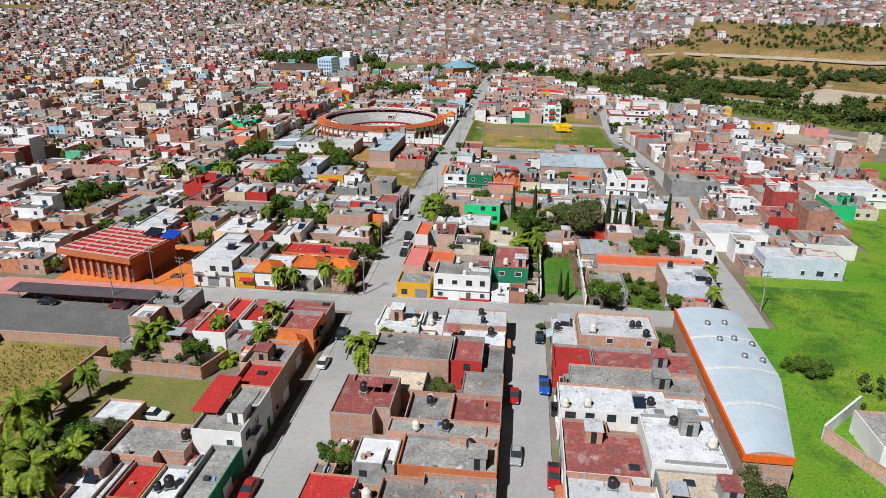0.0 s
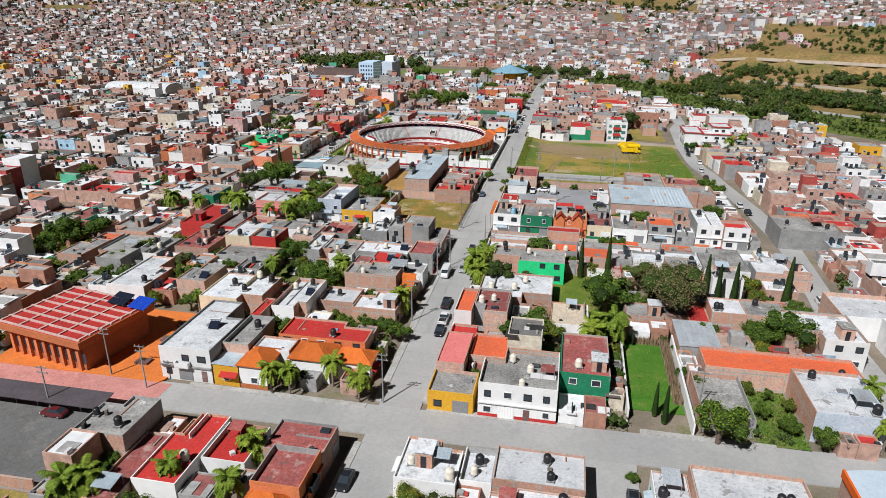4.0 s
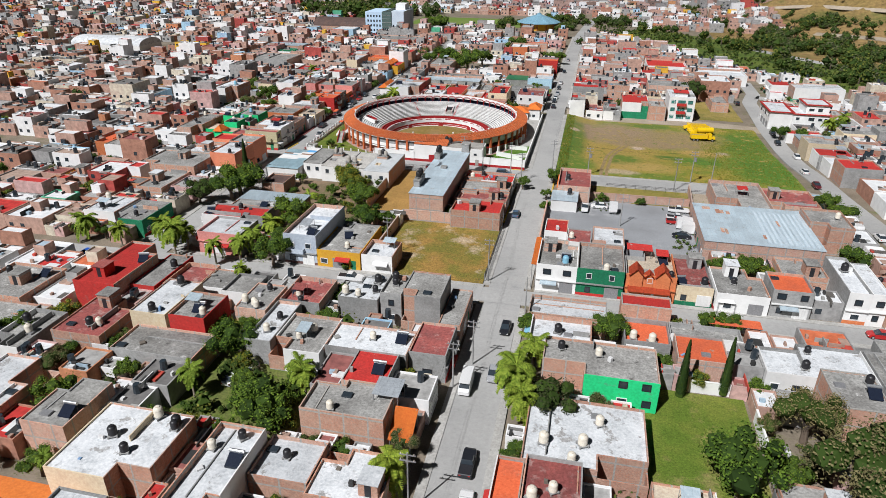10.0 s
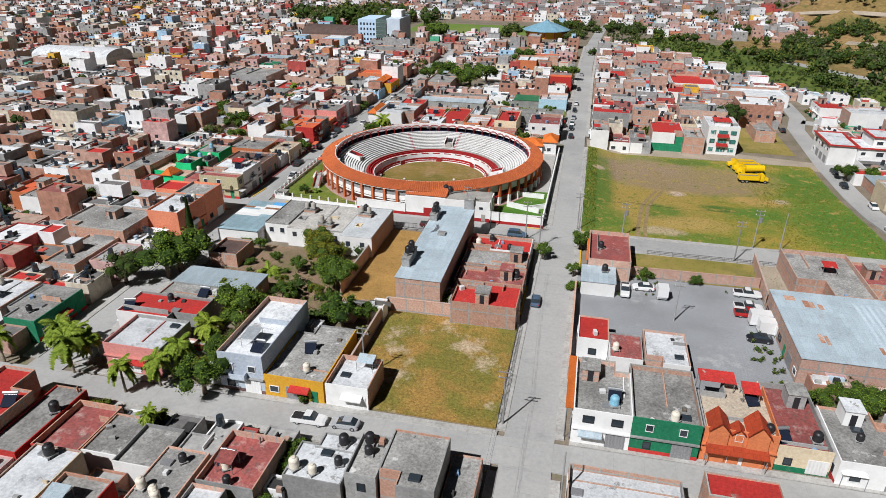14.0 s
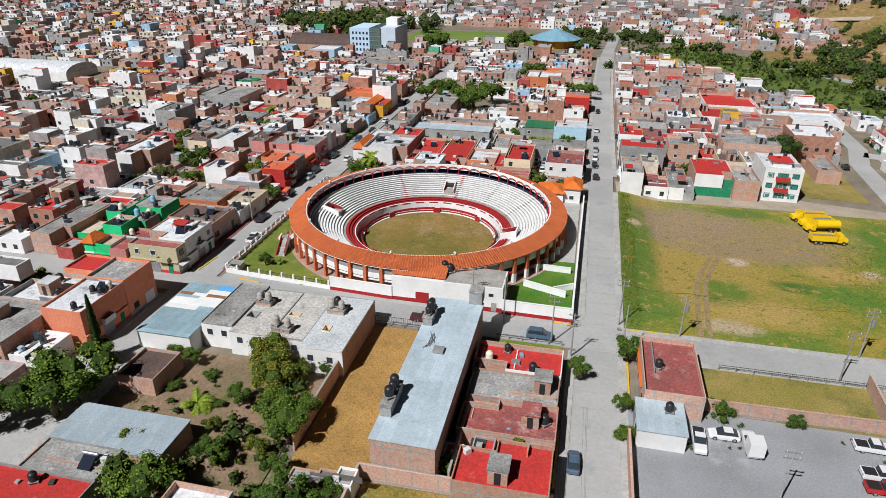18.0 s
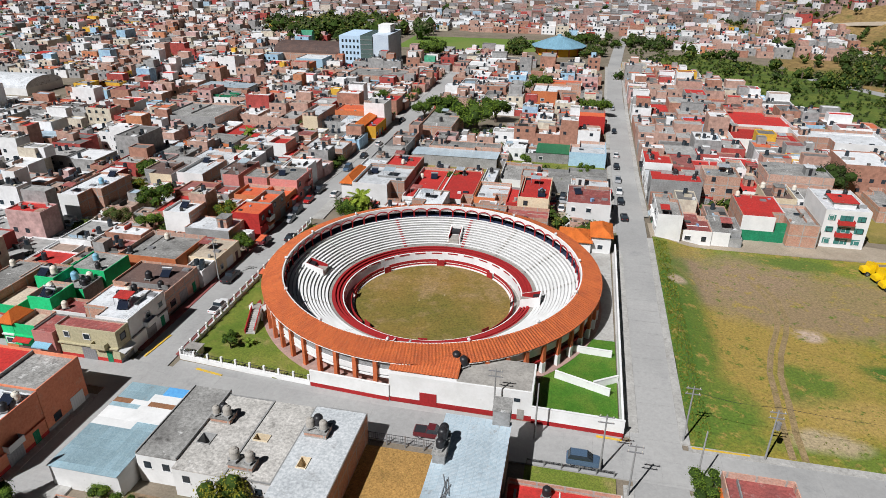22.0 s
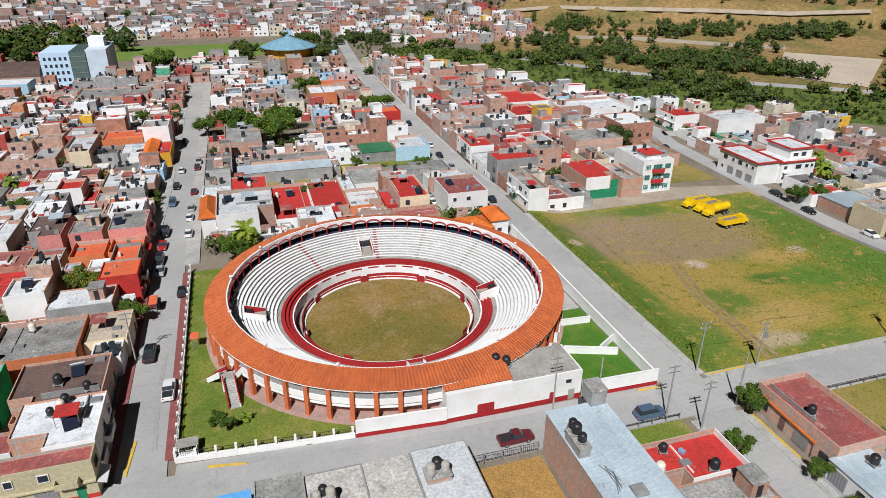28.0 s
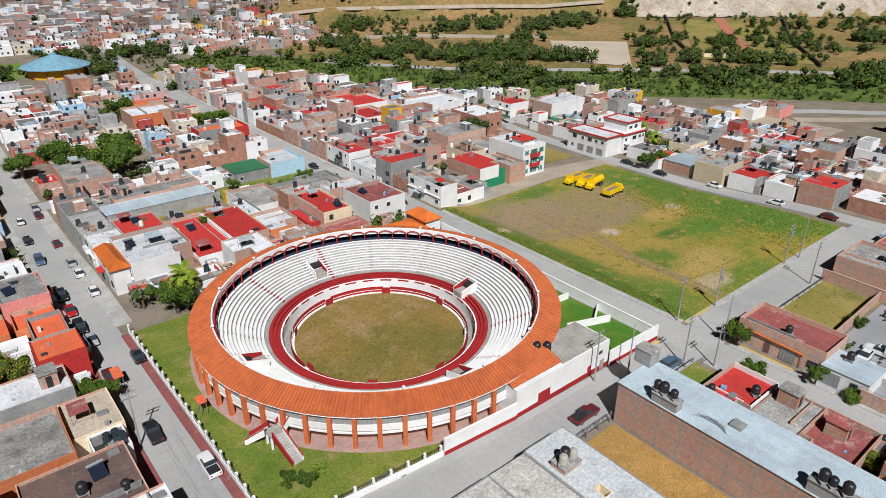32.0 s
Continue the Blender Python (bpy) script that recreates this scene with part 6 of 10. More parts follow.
def car(kind, colour, x, y, head):
    z = gz(x, y) + 0.07
    rz = (0.0 if head == "x" else math.pi / 2) + (math.pi if (int(x * 7) % 2) else 0) + ((x * 13) % 1 - 0.5) * 0.06
    if kind == "crate":
        e = base("box_trailer", x, y, z, "white box body standing on the gravel", "trailer", rz=rz)
        b = Mesh()
        b.box(-1.8, -1.05, 0.35, 1.8, 1.05, 2.6)
        b.build("box", PAINT["w"], e)
        b = Mesh()
        b.box(-1.7, -0.9, 0, -1.4, 0.9, 0.35)
        b.box(1.4, -0.9, 0, 1.7, 0.9, 0.35)
        b.build("chassis", DARK, e)
        return
    shape, glass, axles = BODY[kind]
    word = {"car": "car", "suv": "estate car", "pick": "pickup truck", "van": "panel van", "jeep": "off-road car", "box": "box truck"}[kind]
    e = base(word.replace(" ", "_").replace("-", "_"), x, y, z, f"{CAR_WORD[colour]} {word} parked at the roadside", word.split()[-1] if kind != "van" else "van", "parked vehicles", rz)
    b = Mesh()
    hull(b, shape)
    b.build("body", PAINT[colour], e, fix=True)
    b = Mesh()
    hull(b, glass)
    b.build("cabin_glass", PAINT[colour] if kind == "van" else GLASS, e, fix=True)
    b = Mesh()
    (x1, _, w1, _, z1), (x2, _, w2, _, z2) = glass[1], glass[2]
    b.box(x1 + 0.05, -w1 + 0.02, z1 - 0.02, x2 - 0.02, w1 - 0.02, z1 + 0.035)
    b.build("roof", PAINT[colour], e)
    if kind in ("pick", "box"):
        b = Mesh()
        b.box(-2.45, -0.76, 1.0, -0.85, 0.76, 1.065) if kind == "pick" else b.box(-2.9, -1.0, 0.9, -0.65, 1.0, 2.9)
        b.build("bed_floor" if kind == "pick" else "cargo_box", DARK if kind == "pick" else PAINT["w"], e)
    if kind == "van":
        b = Mesh()
        b.quad((1.3, -0.78, 2.2), (2.12, -0.76, 1.4), (2.12, 0.76, 1.4), (1.3, 0.78, 2.2))
        for v in range(4):
            p = b.v[v]
            b.v[v] = (p[0] + 0.03, p[1], p[2] + 0.05)
        b.build("windscreen", GLASS, e)
    for i, ax in enumerate(axles):
        for s in (-1, 1):
            o = share("wheel", WHEEL, e, (ax, s * 0.78, 0.33))
            share("rim", HUB, o, (0, 0, 0))
    for s in (-0.6, 0.6):
        b = Mesh()
        f, r0 = shape[-1], shape[0]
        b.box(f[0] - 0.1, s - 0.14, f[4] - 0.14, f[0] + 0.01, s + 0.14, f[4] - 0.02)
        b.build("headlight", FRAME_W, e)
        b = Mesh()
        b.box(r0[0] - 0.01, s - 0.12, r0[4] - 0.2, r0[0] + 0.1, s + 0.12, r0[4] - 0.03)
        b.build("tail_light", WALL["rd"], e)


def big_truck(x, y, rz, bed):
    e = base("dump_truck" if bed != "tank" else "tanker_truck", x, y, gz(x, y) + 0.1, "bright yellow heavy truck with a tipper bed" if bed != "tank" else "bright yellow heavy truck with a water tank", "truck", "yellow works trucks", rz)
    b = Mesh()
    hull(b, [(2.0, 1.15, 1.05, 0.7, 2.6), (3.0, 1.15, 1.0, 0.7, 2.7), (3.1, 1.0, 0.9, 0.7, 1.75), (4.3, 0.9, 0.75, 0.7, 1.6)])
    b.build("cab", PAINT["y"], e, fix=True)
    b = Mesh()
    b.quad((3.08, -0.85, 1.85), (3.08, 0.85, 1.85), (3.02, 0.85, 2.5), (3.02, -0.85, 2.5))
    b.build("windscreen", GLASS, e)
    b = Mesh()
    b.box(-4.0, -0.45, 0.6, 4.2, 0.45, 0.9)
    b.build("chassis", DARK, e)
    b = Mesh()
    if bed == "tank":
        b.tube((-3.9, 0, 1.9), (1.7, 0, 1.9), 1.05, n=16)
        b.build("tank", PAINT["y"], e)
    else:
        for q in ((-3.9, -1.2, 0.95, 1.7, 1.2, 1.1), (-3.9, -1.2, 1.1, 1.7, -1.08, 2.3), (-3.9, 1.08, 1.1, 1.7, 1.2, 2.3), (1.58, -1.08, 1.1, 1.7, 1.08, 2.6), (-3.9, -1.08, 1.1, -3.78, 1.08, 2.2)):
            b.box(*q)
        b.build("tipper_bed", PAINT["y"], e)
        b = Mesh()
        b.box(-3.75, -1.06, 1.1, 1.55, 1.06, 1.9 if bed == "full" else 1.15)
        b.build("load", EARTH if bed == "full" else DARK, e, "dark earth load")
    for ax in (-2.9, -1.7, 3.4):
        for s in (-1, 1):
            o = share("wheel", WHEEL, e, (ax, s * 1.0, 0.5), 0, (1.5, 2.4, 1.5))
            share("rim", HUB, o, (0, 0, 0))


# ---- poles ----
def pole(x, y, h=9.5, arms=True, drum=False, dark=False, lean=0.0):
    e = base("utility_pole", x, y, gz(x, y), "slim concrete utility pole with cross arms" if arms else "slim bare grey street pole", "pole", "street poles")
    b = Mesh()
    b.tube((0, 0, -0.2), (lean, 0, h), 0.15, 0.09, 8)
    b.build("shaft", DARK if dark else WALL["gr"], e)
    if arms:
        for i, z in enumerate((h - 0.4, h - 1.3)):
            b = Mesh()
            b.box(-1.0 + lean, -0.06, z, 1.0 + lean, 0.06, z + 0.12)
            b.build("cross_arm", STEEL, e)
            for s in (-0.8, 0.8):
                b = Mesh()
                b.tube((s + lean, 0, z + 0.12), (s + lean, 0, z + 0.36), 0.05, n=6)
                b.build("insulator", TANK_W, e)
    if drum:
        b = Mesh()
        b.tube((0.45 + lean, 0, h - 3.0), (0.45 + lean, 0, h - 1.9), 0.32, n=10)
        b.build("transformer", STEEL, e)


def wire(p, q, sag=0.5):
    e = base("cable", 0, 0, 0, "thin black overhead cable between poles", "cable")
    b = Mesh()
    p, q = Vector(p), Vector(q)
    for i in range(10):
        t0, t1 = i / 10, (i + 1) / 10
        a, c = p.lerp(q, t0), p.lerp(q, t1)
        a.z -= sag * 4 * t0 * (1 - t0)
        c.z -= sag * 4 * t1 * (1 - t1)
        b.tube(a, c, 0.012, n=3, caps=False)
    b.build("strand", DARK, e)


# ---- infill of the town blocks ----
RESERVED = [(-92.5, 397, -66.8, 409.5), (120, 330, 160, 356), (80, 148, 240, 176), (94, 176, 240, 205), (111, 205, 240, 240), (132, 240, 240, 290), (54, 126, 82, 154), (47, 366, 71, 387), (-60.6, 219, -35.5, 247.2), (-71.3, 246, -51.5, 284), (-27, 232, 9, 284), (-17, 264, 37, 284), (-107, 291, -35, 354), (-27.5, 291, 43, 371), (-8, 168, 8.5, 192), (6, 132, 16, 161), (-78, 68, -45, 98), (-99, 60, -72, 101), (-121, 100, -72, 124), (-109, 127, -73, 156), (-101, 238, -72.5, 269), (43, 40, 260, 150), (30, 70, 46, 121), (20, 374, 42, 410), (9, 264, 31, 284), (-170, 560, -60, 700), (-53, 371, -46, 389), (-92, 399, -71, 410), (-67, 410, -36.6, 420), (-67, 383, -60, 392), (-75, 168, -55, 184), (-96, 153, -72, 157), (-36.5, 640, -20, 700), (-106, 455, -68, 478), (-76, 500, -35, 512), (-49.2, 277.3, -36.6, 283.6), (16.5, 131, 33, 147), (-140, 291.5, -126, 318), (-108.5, 265.5, -90.5, 284.5)]
LANES = [(-36.6, 0, -25.8, 800), (-116, 211, -103, 354), (-117, 354, -105.4, 640), (-191.5, 40, -183, 660), (-0.9, 0, 8, 131), (-200, 117.5, 52, 131), (-200, 210.5, 58, 219), (-200, 282.7, 55, 292.5), (-200, 432, -26, 440), (-270, 40, -263, 660), (-345, 40, -338, 700)]


def free(x0, y0, x1, y1, gap=0.25):
    for a, b, c, d in RESERVED + LANES + TAKEN:
        if x0 < c - gap and x1 > a + gap and y0 < d - gap and y1 > b + gap:
            return False
    for (xa, ya), (xb, yb) in zip(EAST + [(110, 402)], EAST[1:] + [(110, 402), (175, 350)]):
        for t in (0, 0.25, 0.5, 0.75, 1):
            x, y = xa + (xb - xa) * t, ya + (yb - ya) * t
            if x0 - 4.2 < x < x1 + 4.2 and y0 - 4.2 < y < y1 + 4.2:
                return False
    return all(math.hypot(x - (x0 + x1) / 2, y - (y0 + y1) / 2) > 0.75 * r + 2.2 for x, y, r in TREES)


ROOFS, WALLS = "gggggggwwwwmmrrohc", ("bk", "bk", "bk", "pk", "pk", "pk", "gr", "gr", "wh", "wh", "wh", "cr", "ro", "or", "rd", "bl", "ye", "gn")


def river(x, y):
    """How far a place lies past the edge of the wooded valley."""
    best = -1e9
    for (xa, ya), (xb, yb) in zip(VALLEY, VALLEY[1:]):
        dx, dy = xb - xa, yb - ya
        t = min(1, max(0, ((x - xa) * dx + (y - ya) * dy) / (dx * dx + dy * dy)))
        best = max(best, 1 - math.hypot(x - xa - t * dx, y - ya - t * dy) / 33)
    return best


VALLEY = [(-45, 690), (0, 640), (40, 595), (72, 526), (104, 482), (140, 456), (186, 414), (232, 366), (300, 280), (360, 190)]


MID = None
FAR_WALL = island_mat("far_walls", [(20, (0.43, 0.27, 0.215)), (14, (0.36, 0.18, 0.125)), (16, (0.3, 0.295, 0.29)), (22, (0.74, 0.74, 0.74)), (6, (0.56, 0.5, 0.4)), (4, (0.5, 0.32, 0.3)), (3, (0.36, 0.06, 0.05)), (2, (0.48, 0.2, 0.1)), (2, (0.32, 0.5, 0.65)), (1, (0.65, 0.38, 0.04)), (1, (0.08, 0.36, 0.22))])
NORTH_ROOF = island_mat("hazy_roofs", [(30, (0.22, 0.215, 0.21)), (32, (0.1, 0.095, 0.092)), (20, (0.56, 0.56, 0.57)), (8, (0.3, 0.21, 0.18)), (6, (0.34, 0.05, 0.04)), (3, (0.42, 0.15, 0.09))])
NORTH_WALL = island_mat("hazy_walls", [(26, (0.36, 0.24, 0.21)), (17, (0.26, 0.255, 0.255)), (18, (0.19, 0.125, 0.105)), (18, (0.7, 0.7, 0.72)), (8, (0.6, 0.53, 0.45)), (4, (0.52, 0.3, 0.29)), (3, (0.4, 0.07, 0.06)), (2, (0.5, 0.24, 0.12)), (2, (0.34, 0.47, 0.58))])
FAR_ROOF = island_mat("far_roofs", [(30, (0.33, 0.325, 0.315)), (22, (0.15, 0.145, 0.14)), (24, (0.66, 0.67, 0.68)), (8, (0.36, 0.26, 0.21)), (9, (0.46, 0.03, 0.025)), (6, (0.26, 0.09, 0.08)), (4, (0.55, 0.14, 0.06)), (3, (0.34, 0.43, 0.5))])


def block_house(wl, rf, wn2, r, x, y, w, d, ca, sa, near, low=False, clutter=None):
    """One flat-roofed house, added to the joined meshes of a far quarter."""
    z = gz(x, y)
    t = r.random()
    h = r.uniform(2.3, 3.1) if low else r.uniform(3.2, 4.2) if t < 0.76 else (r.uniform(5.6, 6.6) if t < 0.97 else r.uniform(8.5, 9.6))

    def c(px, py, pz):
        return (x + px * ca - py * sa, y + px * sa + py * ca, z + pz)

    def shell(a, b, w2, d2, lo, hi, rim):
        n = len(wl.v)
        i = rim
        wl.v += [c(a - w2, b - d2, lo), c(a + w2, b - d2, lo), c(a + w2, b + d2, lo), c(a - w2, b + d2, lo), c(a - w2, b - d2, hi), c(a + w2, b - d2, hi), c(a + w2, b + d2, hi), c(a - w2, b + d2, hi)]
        wl.v += [c(a - w2 + i, b - d2 + i, hi), c(a + w2 - i, b - d2 + i, hi), c(a + w2 - i, b + d2 - i, hi), c(a - w2 + i, b + d2 - i, hi)]
        wl.v += [c(a - w2 + i, b - d2 + i, hi - 0.4), c(a + w2 - i, b - d2 + i, hi - 0.4), c(a + w2 - i, b + d2 - i, hi - 0.4), c(a - w2 + i, b + d2 - i, hi - 0.4)]
        if not near:
            # far off: walls and a flat top
            for q in ((0, 1, 5, 4), (1, 2, 6, 5), (2, 3, 7, 6), (3, 0, 4, 7)):
                wl.f.append(tuple(n + k for k in q))
                wl.m.append(0)
            rf.quad(c(a - w2, b - d2, hi), c(a + w2, b - d2, hi), c(a + w2, b + d2, hi), c(a - w2, b + d2, hi))
            return
        for q in ((0, 1, 5, 4), (1, 2, 6, 5), (2, 3, 7, 6), (3, 0, 4, 7), (4, 5, 9, 8), (5, 6, 10, 9), (6, 7, 11, 10), (7, 4, 8, 11), (8, 9, 13, 12), (9, 10, 14, 13), (10, 11, 15, 14), (11, 8, 12, 15)):
            wl.f.append(tuple(n + k for k in q))
            wl.m.append(0)
        rf.quad(c(a - w2 + i, b - d2 + i, hi - 0.3), c(a + w2 - i, b - d2 + i, hi - 0.3), c(a + w2 - i, b + d2 - i, hi - 0.3), c(a - w2 + i, b + d2 - i, hi - 0.3))

    if not low and d > 3.4 and w > 2.4 and r.random() < 0.6:
        # front part and a narrower back part round a small patio
        k, q, s = r.uniform(0.45, 0.65), r.uniform(0.45, 0.75), r.choice((-1, 1))
        shell(0, -d * (1 - k), w, d * k, -3, h, 0.2)
        h2 = h + r.choice((-0.5, -0.3, -0.9, 2.4, 2.7)) if h > 4.5 or r.random() < 0.3 else h - r.uniform(0.2, 0.8)
        shell(s * w * (1 - q), d * k, w * q, d * (1 - k), -3, h2, 0.2)
    else:
        shell(0, 0, w, d, -3, h, 0.2)
    if clutter:
        for _ in range(r.choice((2, 4, 5, 7)) if not low else 2):
            a, b, t = r.uniform(-0.85, 0.85) * w, r.uniform(-0.85, 0.05) * d, r.random()
            sx, sy, sz = (r.uniform(0.15, 0.5), r.uniform(0.15, 0.5), r.uniform(0.2, 0.9)) if t < 0.5 else (r.uniform(0.6, 1.4), r.uniform(0.5, 1.2), r.uniform(0.1, 0.3)) if t < 0.75 else (0.08, r.uniform(0.8, 2.0), r.uniform(0.5, 1.1))
            if r.random() < 0.5:
                sx, sy = sy, sx
            n = len(clutter.v)
            zb = h - 0.3
            clutter.v += [c(a + i * sx, b + j * sy, zb + l) for l in (0, sz) for i, j in ((-1, -1), (1, -1), (1, 1), (-1, 1))]
            for q in ((0, 1, 5, 4), (1, 2, 6, 5), (2, 3, 7, 6), (3, 0, 4, 7), (4, 5, 6, 7)):
                clutter.f.append(tuple(n + k for k in q))
                clutter.m.append(0)
    if low:
        return
    if d > 4.5 and r.random() < 0.16:
        k = r.uniform(0.2, 0.45)
        shell(r.choice((-1, 1)) * w * 0.15, d * (1 - k) - 0.05, w * 0.8, d * k, h - 0.3, h + 2.8, 0.2)
    elif r.random() < 0.22 and w > 2.8:
        shell(r.uniform(-0.4, 0.4) * w, r.uniform(-0.3, 0.4) * d, 1.3, 1.4, h - 0.3, h + 2.0, 0.1)
    if near:
        for s in range(1 if h < 5 else 2):
            for k in range(int(2 * w / 3.0)):
                if r.random() < 0.7:
                    a, zz = -w + 1.5 + 3.0 * k, 1.1 + 2.9 * s
                    wn2.quad(c(a - 0.55, -d - 0.03, zz), c(a + 0.55, -d - 0.03, zz), c(a + 0.55, -d - 0.03, zz + 1.1), c(a - 0.55, -d - 0.03, zz + 1.1))
        for k in range(r.choice((0, 1, 1, 2, 3))):
            p = c(r.uniform(-0.7, 0.7) * w, r.uniform(-0.7, 0.7) * d, h - 0.3)
            wn2.tube(p, (p[0], p[1], p[2] + 1.5), 0.6, 0.5, 7)


MID = (Mesh(), Mesh(), Mesh())
HEAP = Mesh()
OWN = [0, 0]
YARD_TREES = []


def infill(x0, y0, x1, y1, seed, rich):
    """Fills what is left of a block with houses, sheds and small green yards."""
    r = random.Random(seed)
    g = 0.5
    nx, ny = int((x1 - x0) / g), int((y1 - y0) / g)
    occ = np.zeros((ny, nx), bool)
    for a, b, c, d in RESERVED + LANES + TAKEN:
        i0, i1, j0, j1 = (max(0, int(math.floor((a - x0) / g + 0.3))), int(math.ceil((c - x0) / g - 0.3)), max(0, int(math.floor((b - y0) / g + 0.3))), int(math.ceil((d - y0) / g - 0.3)))
        if i1 > 0 and j1 > 0:
            occ[j0:j1, i0:i1] = True
    for x, y, q in TREES:
        k = 0.62 * q
        i0, i1, j0, j1 = (int((x - k - x0) / g), int((x + k - x0) / g) + 1, int((y - k - y0) / g), int((y + k - y0) / g) + 1)
        if i1 > 0 and j1 > 0:
            occ[max(0, j0):j1, max(0, i0):i1] = True
    road = EAST + [(110, 402), (175, 350)]
    for (xa, ya), (xb, yb) in zip(road, road[1:]):
        for k in range(21):
            x, y = xa + (xb - xa) * k / 20, ya + (yb - ya) * k / 20
            i0, i1, j0, j1 = (int((x - 4.6 - x0) / g), int((x + 4.6 - x0) / g), int((y - 4.6 - y0) / g), int((y + 4.6 - y0) / g))
            if i1 > 0 and j1 > 0:
                occ[max(0, j0):j1, max(0, i0):i1] = True
    for sizes in (((8, 14, 10, 17), (7, 11, 9, 14)) if rich else ((6, 9, 8, 13), (7, 11, 8, 12)), ((5, 8, 6, 9),), ((3.5, 5, 4, 6),), ((2.5, 3.5, 2.5, 3.5),)):
        for j in range(0, ny, 1):
            i = 0
            while i < nx:
                if occ[j, i]:
                    i += 1
                    continue
                a, b, c, d = r.choice(sizes)
                w, h = int(r.uniform(a, b) / g), int(r.uniform(c, d) / g)
                if i + w <= nx and j + h <= ny and not occ[j:j + h, i:i + w].any():
                    occ[j:j + h, i:i + w] = True
                    xa, ya, xb, yb = x0 + i * g, y0 + j * g, x0 + (i + w) * g, y0 + (j + h) * g
                    cx, cy, area = (xa + xb) / 2, (ya + yb) / 2, (xb - xa) * (yb - ya)
                    if river(cx, cy) < 0:
                        t = r.random()
                        if t < (0.3 if area < 40 else 0.08) and OWN[1] < 115:
                            OWN[1] += 1
                            tree(r.choice("bbbyyo"), cx, cy, min(3.4, 0.45 * min(xb - xa, yb - ya) + 0.7))
                        elif rich and area > 50 and OWN[0] < rich:
                            OWN[0] += 1
                            u = r.random()
                            flags = "".join(r.choice("TTWS") for _ in range(r.choice((0, 1, 1, 2))))
                            house(xa, ya, xb - 0.05, yb - 0.05, r.uniform(3.1, 4.0) if u < 0.6 else r.uniform(5.6, 6.6), r.choice(ROOFS), r.choice(WALLS), flags)
                        elif t < 0.38 and area < 40:
                            YARD_TREES.append((cx, cy, min(3.6, 0.5 * min(xb - xa, yb - ya) + 0.9)))
                        else:
                            TAKEN.append((xa, ya, xb, yb))
                            block_house(*MID, r, cx, cy, (xb - xa) / 2 - 0.04, (yb - ya) / 2 - 0.04, 1, 0, True, area < 22, HEAP)
                i += max(1, w // 2)

# ---- trees seen singly ----
palm(-26.0, 98.2, 3.5)
palm(-67.5, 99.4, 3.0)
palm(-65.1, 100.5, 3.0)
palm(-55.7, 104.6, 2.1)
palm(-47.2, 111.9, 2.6)
palm(-46.5, 103.5, 2.4)
palm(-51.6, 98.7, 3.7, True)
tree("b", -57.1, 97.9, 2.7)
tree("b", -68.3, 93.0, 2.3)
palm(-71.5, 78.2, 3.2)
palm(-65.5, 69.5, 3.0)
palm(-67.5, 65.2, 3.2)
palm(-62.5, 61.5, 3.0)
palm(-58.5, 66.5, 2.8)
palm(-87.5, 221.5, 2.8)
palm(-86.0, 228.0, 2.9)
palm(-88.5, 216.9, 2.4)
palm(-71.1, 72.3, 3.5)
tree("b", -60.8, 70.1, 3.6)
palm(-60.1, 60.8, 3.6)
tree("o", -58.1, 73.6, 2.3)
tree("b", -22.7, 72.2, 2.3)
tree("b", -25.5, 74.2, 1.7)
tree("s", -19.2, 78.5, 1.3)
palm(-69.1, 84.4, 2.4)
tree("o", 31.7, 69.6, 4.6)
tree("s", 51.7, 109.5, 2.6)
tree("s", 54.7, 108.6, 2.8)
tree("s", 5.8, 119.6, 1.2)
palm(45.0, 144.4, 2.3)
palm(43.0, 133.0, 2.0)
tree("b", 19.3, 130.9, 4.3)
cypress(11.9, 134.4, 8.2)
for k, x, y, q in (("y", 26.6, 145.4, 1.3), ("b", 29.5, 144.2, 1.1), ("y", 32.0, 141.5, 1.4), ("b", 27.2, 138.6, 1.5), ("b", 30.6, 135.2, 1.7), ("b", 16.4, 157.5, 1.0), ("b", 16.3, 148.5, 1.2), ("y", 18.8, 145.5, 1.4)):
    tree(k, x, y, q)
cypress(10.6, 136.2, 7.4)
tree("s", 28.7, 114.3, 2.9)
tree("b", -57.9, 147.1, 3.1)
palm(-53.1, 130.0, 2.2)
palm(-49.7, 129.9, 2.2)
palm(-43.5, 134.0, 2.5)
palm(-37.5, 130.2, 2.7)
tree("b", -47.3, 152.9, 2.2)
tree("b", -43.5, 153.4, 2.2)
tree("b", -38.1, 152.0, 2.7)
tree("b", -35.4, 151.5, 2.1)
palm(-39.0, 163.1, 2.9)
tree("b", -58.6, 169.2, 4.7)
palm(-57.6, 179.0, 2.6)
palm(-25.6, 183.1, 3.5)
palm(-26.6, 187.0, 3.2)
palm(-24.4, 179.6, 3.0)
palm(-23.8, 192.8, 3.2)
tree("d", -20.3, 180.3, 3.9)
tree("r", -25.5, 202.4, 2.1)
tree("b", -9.8, 159.5, 3.3)
tree("b", -13.1, 153.2, 3.5)
tree("y", -6.9, 155.7, 2.9)
tree("b", 4.1, 171.6, 5.6)
palm(0.7, 154.9, 3.2)
palm(4.8, 157.5, 3.6)
palm(2.6, 160.0, 3.0)
tree("o", 17.4, 170.7, 7.7)
tree("o", 14.7, 184.3, 5.0)
tree("b", 23.2, 163.3, 2.3)
tree("b", 31.6, 165.3, 2.8)
tree("b", 37.5, 163.3, 5.0)
tree("b", 34.0, 162.7, 3.2)
cypress(26.3, 184.3, 13.0)
cypress(27.8, 179.3, 12.7)
cypress(31.6, 181.0, 12.9)
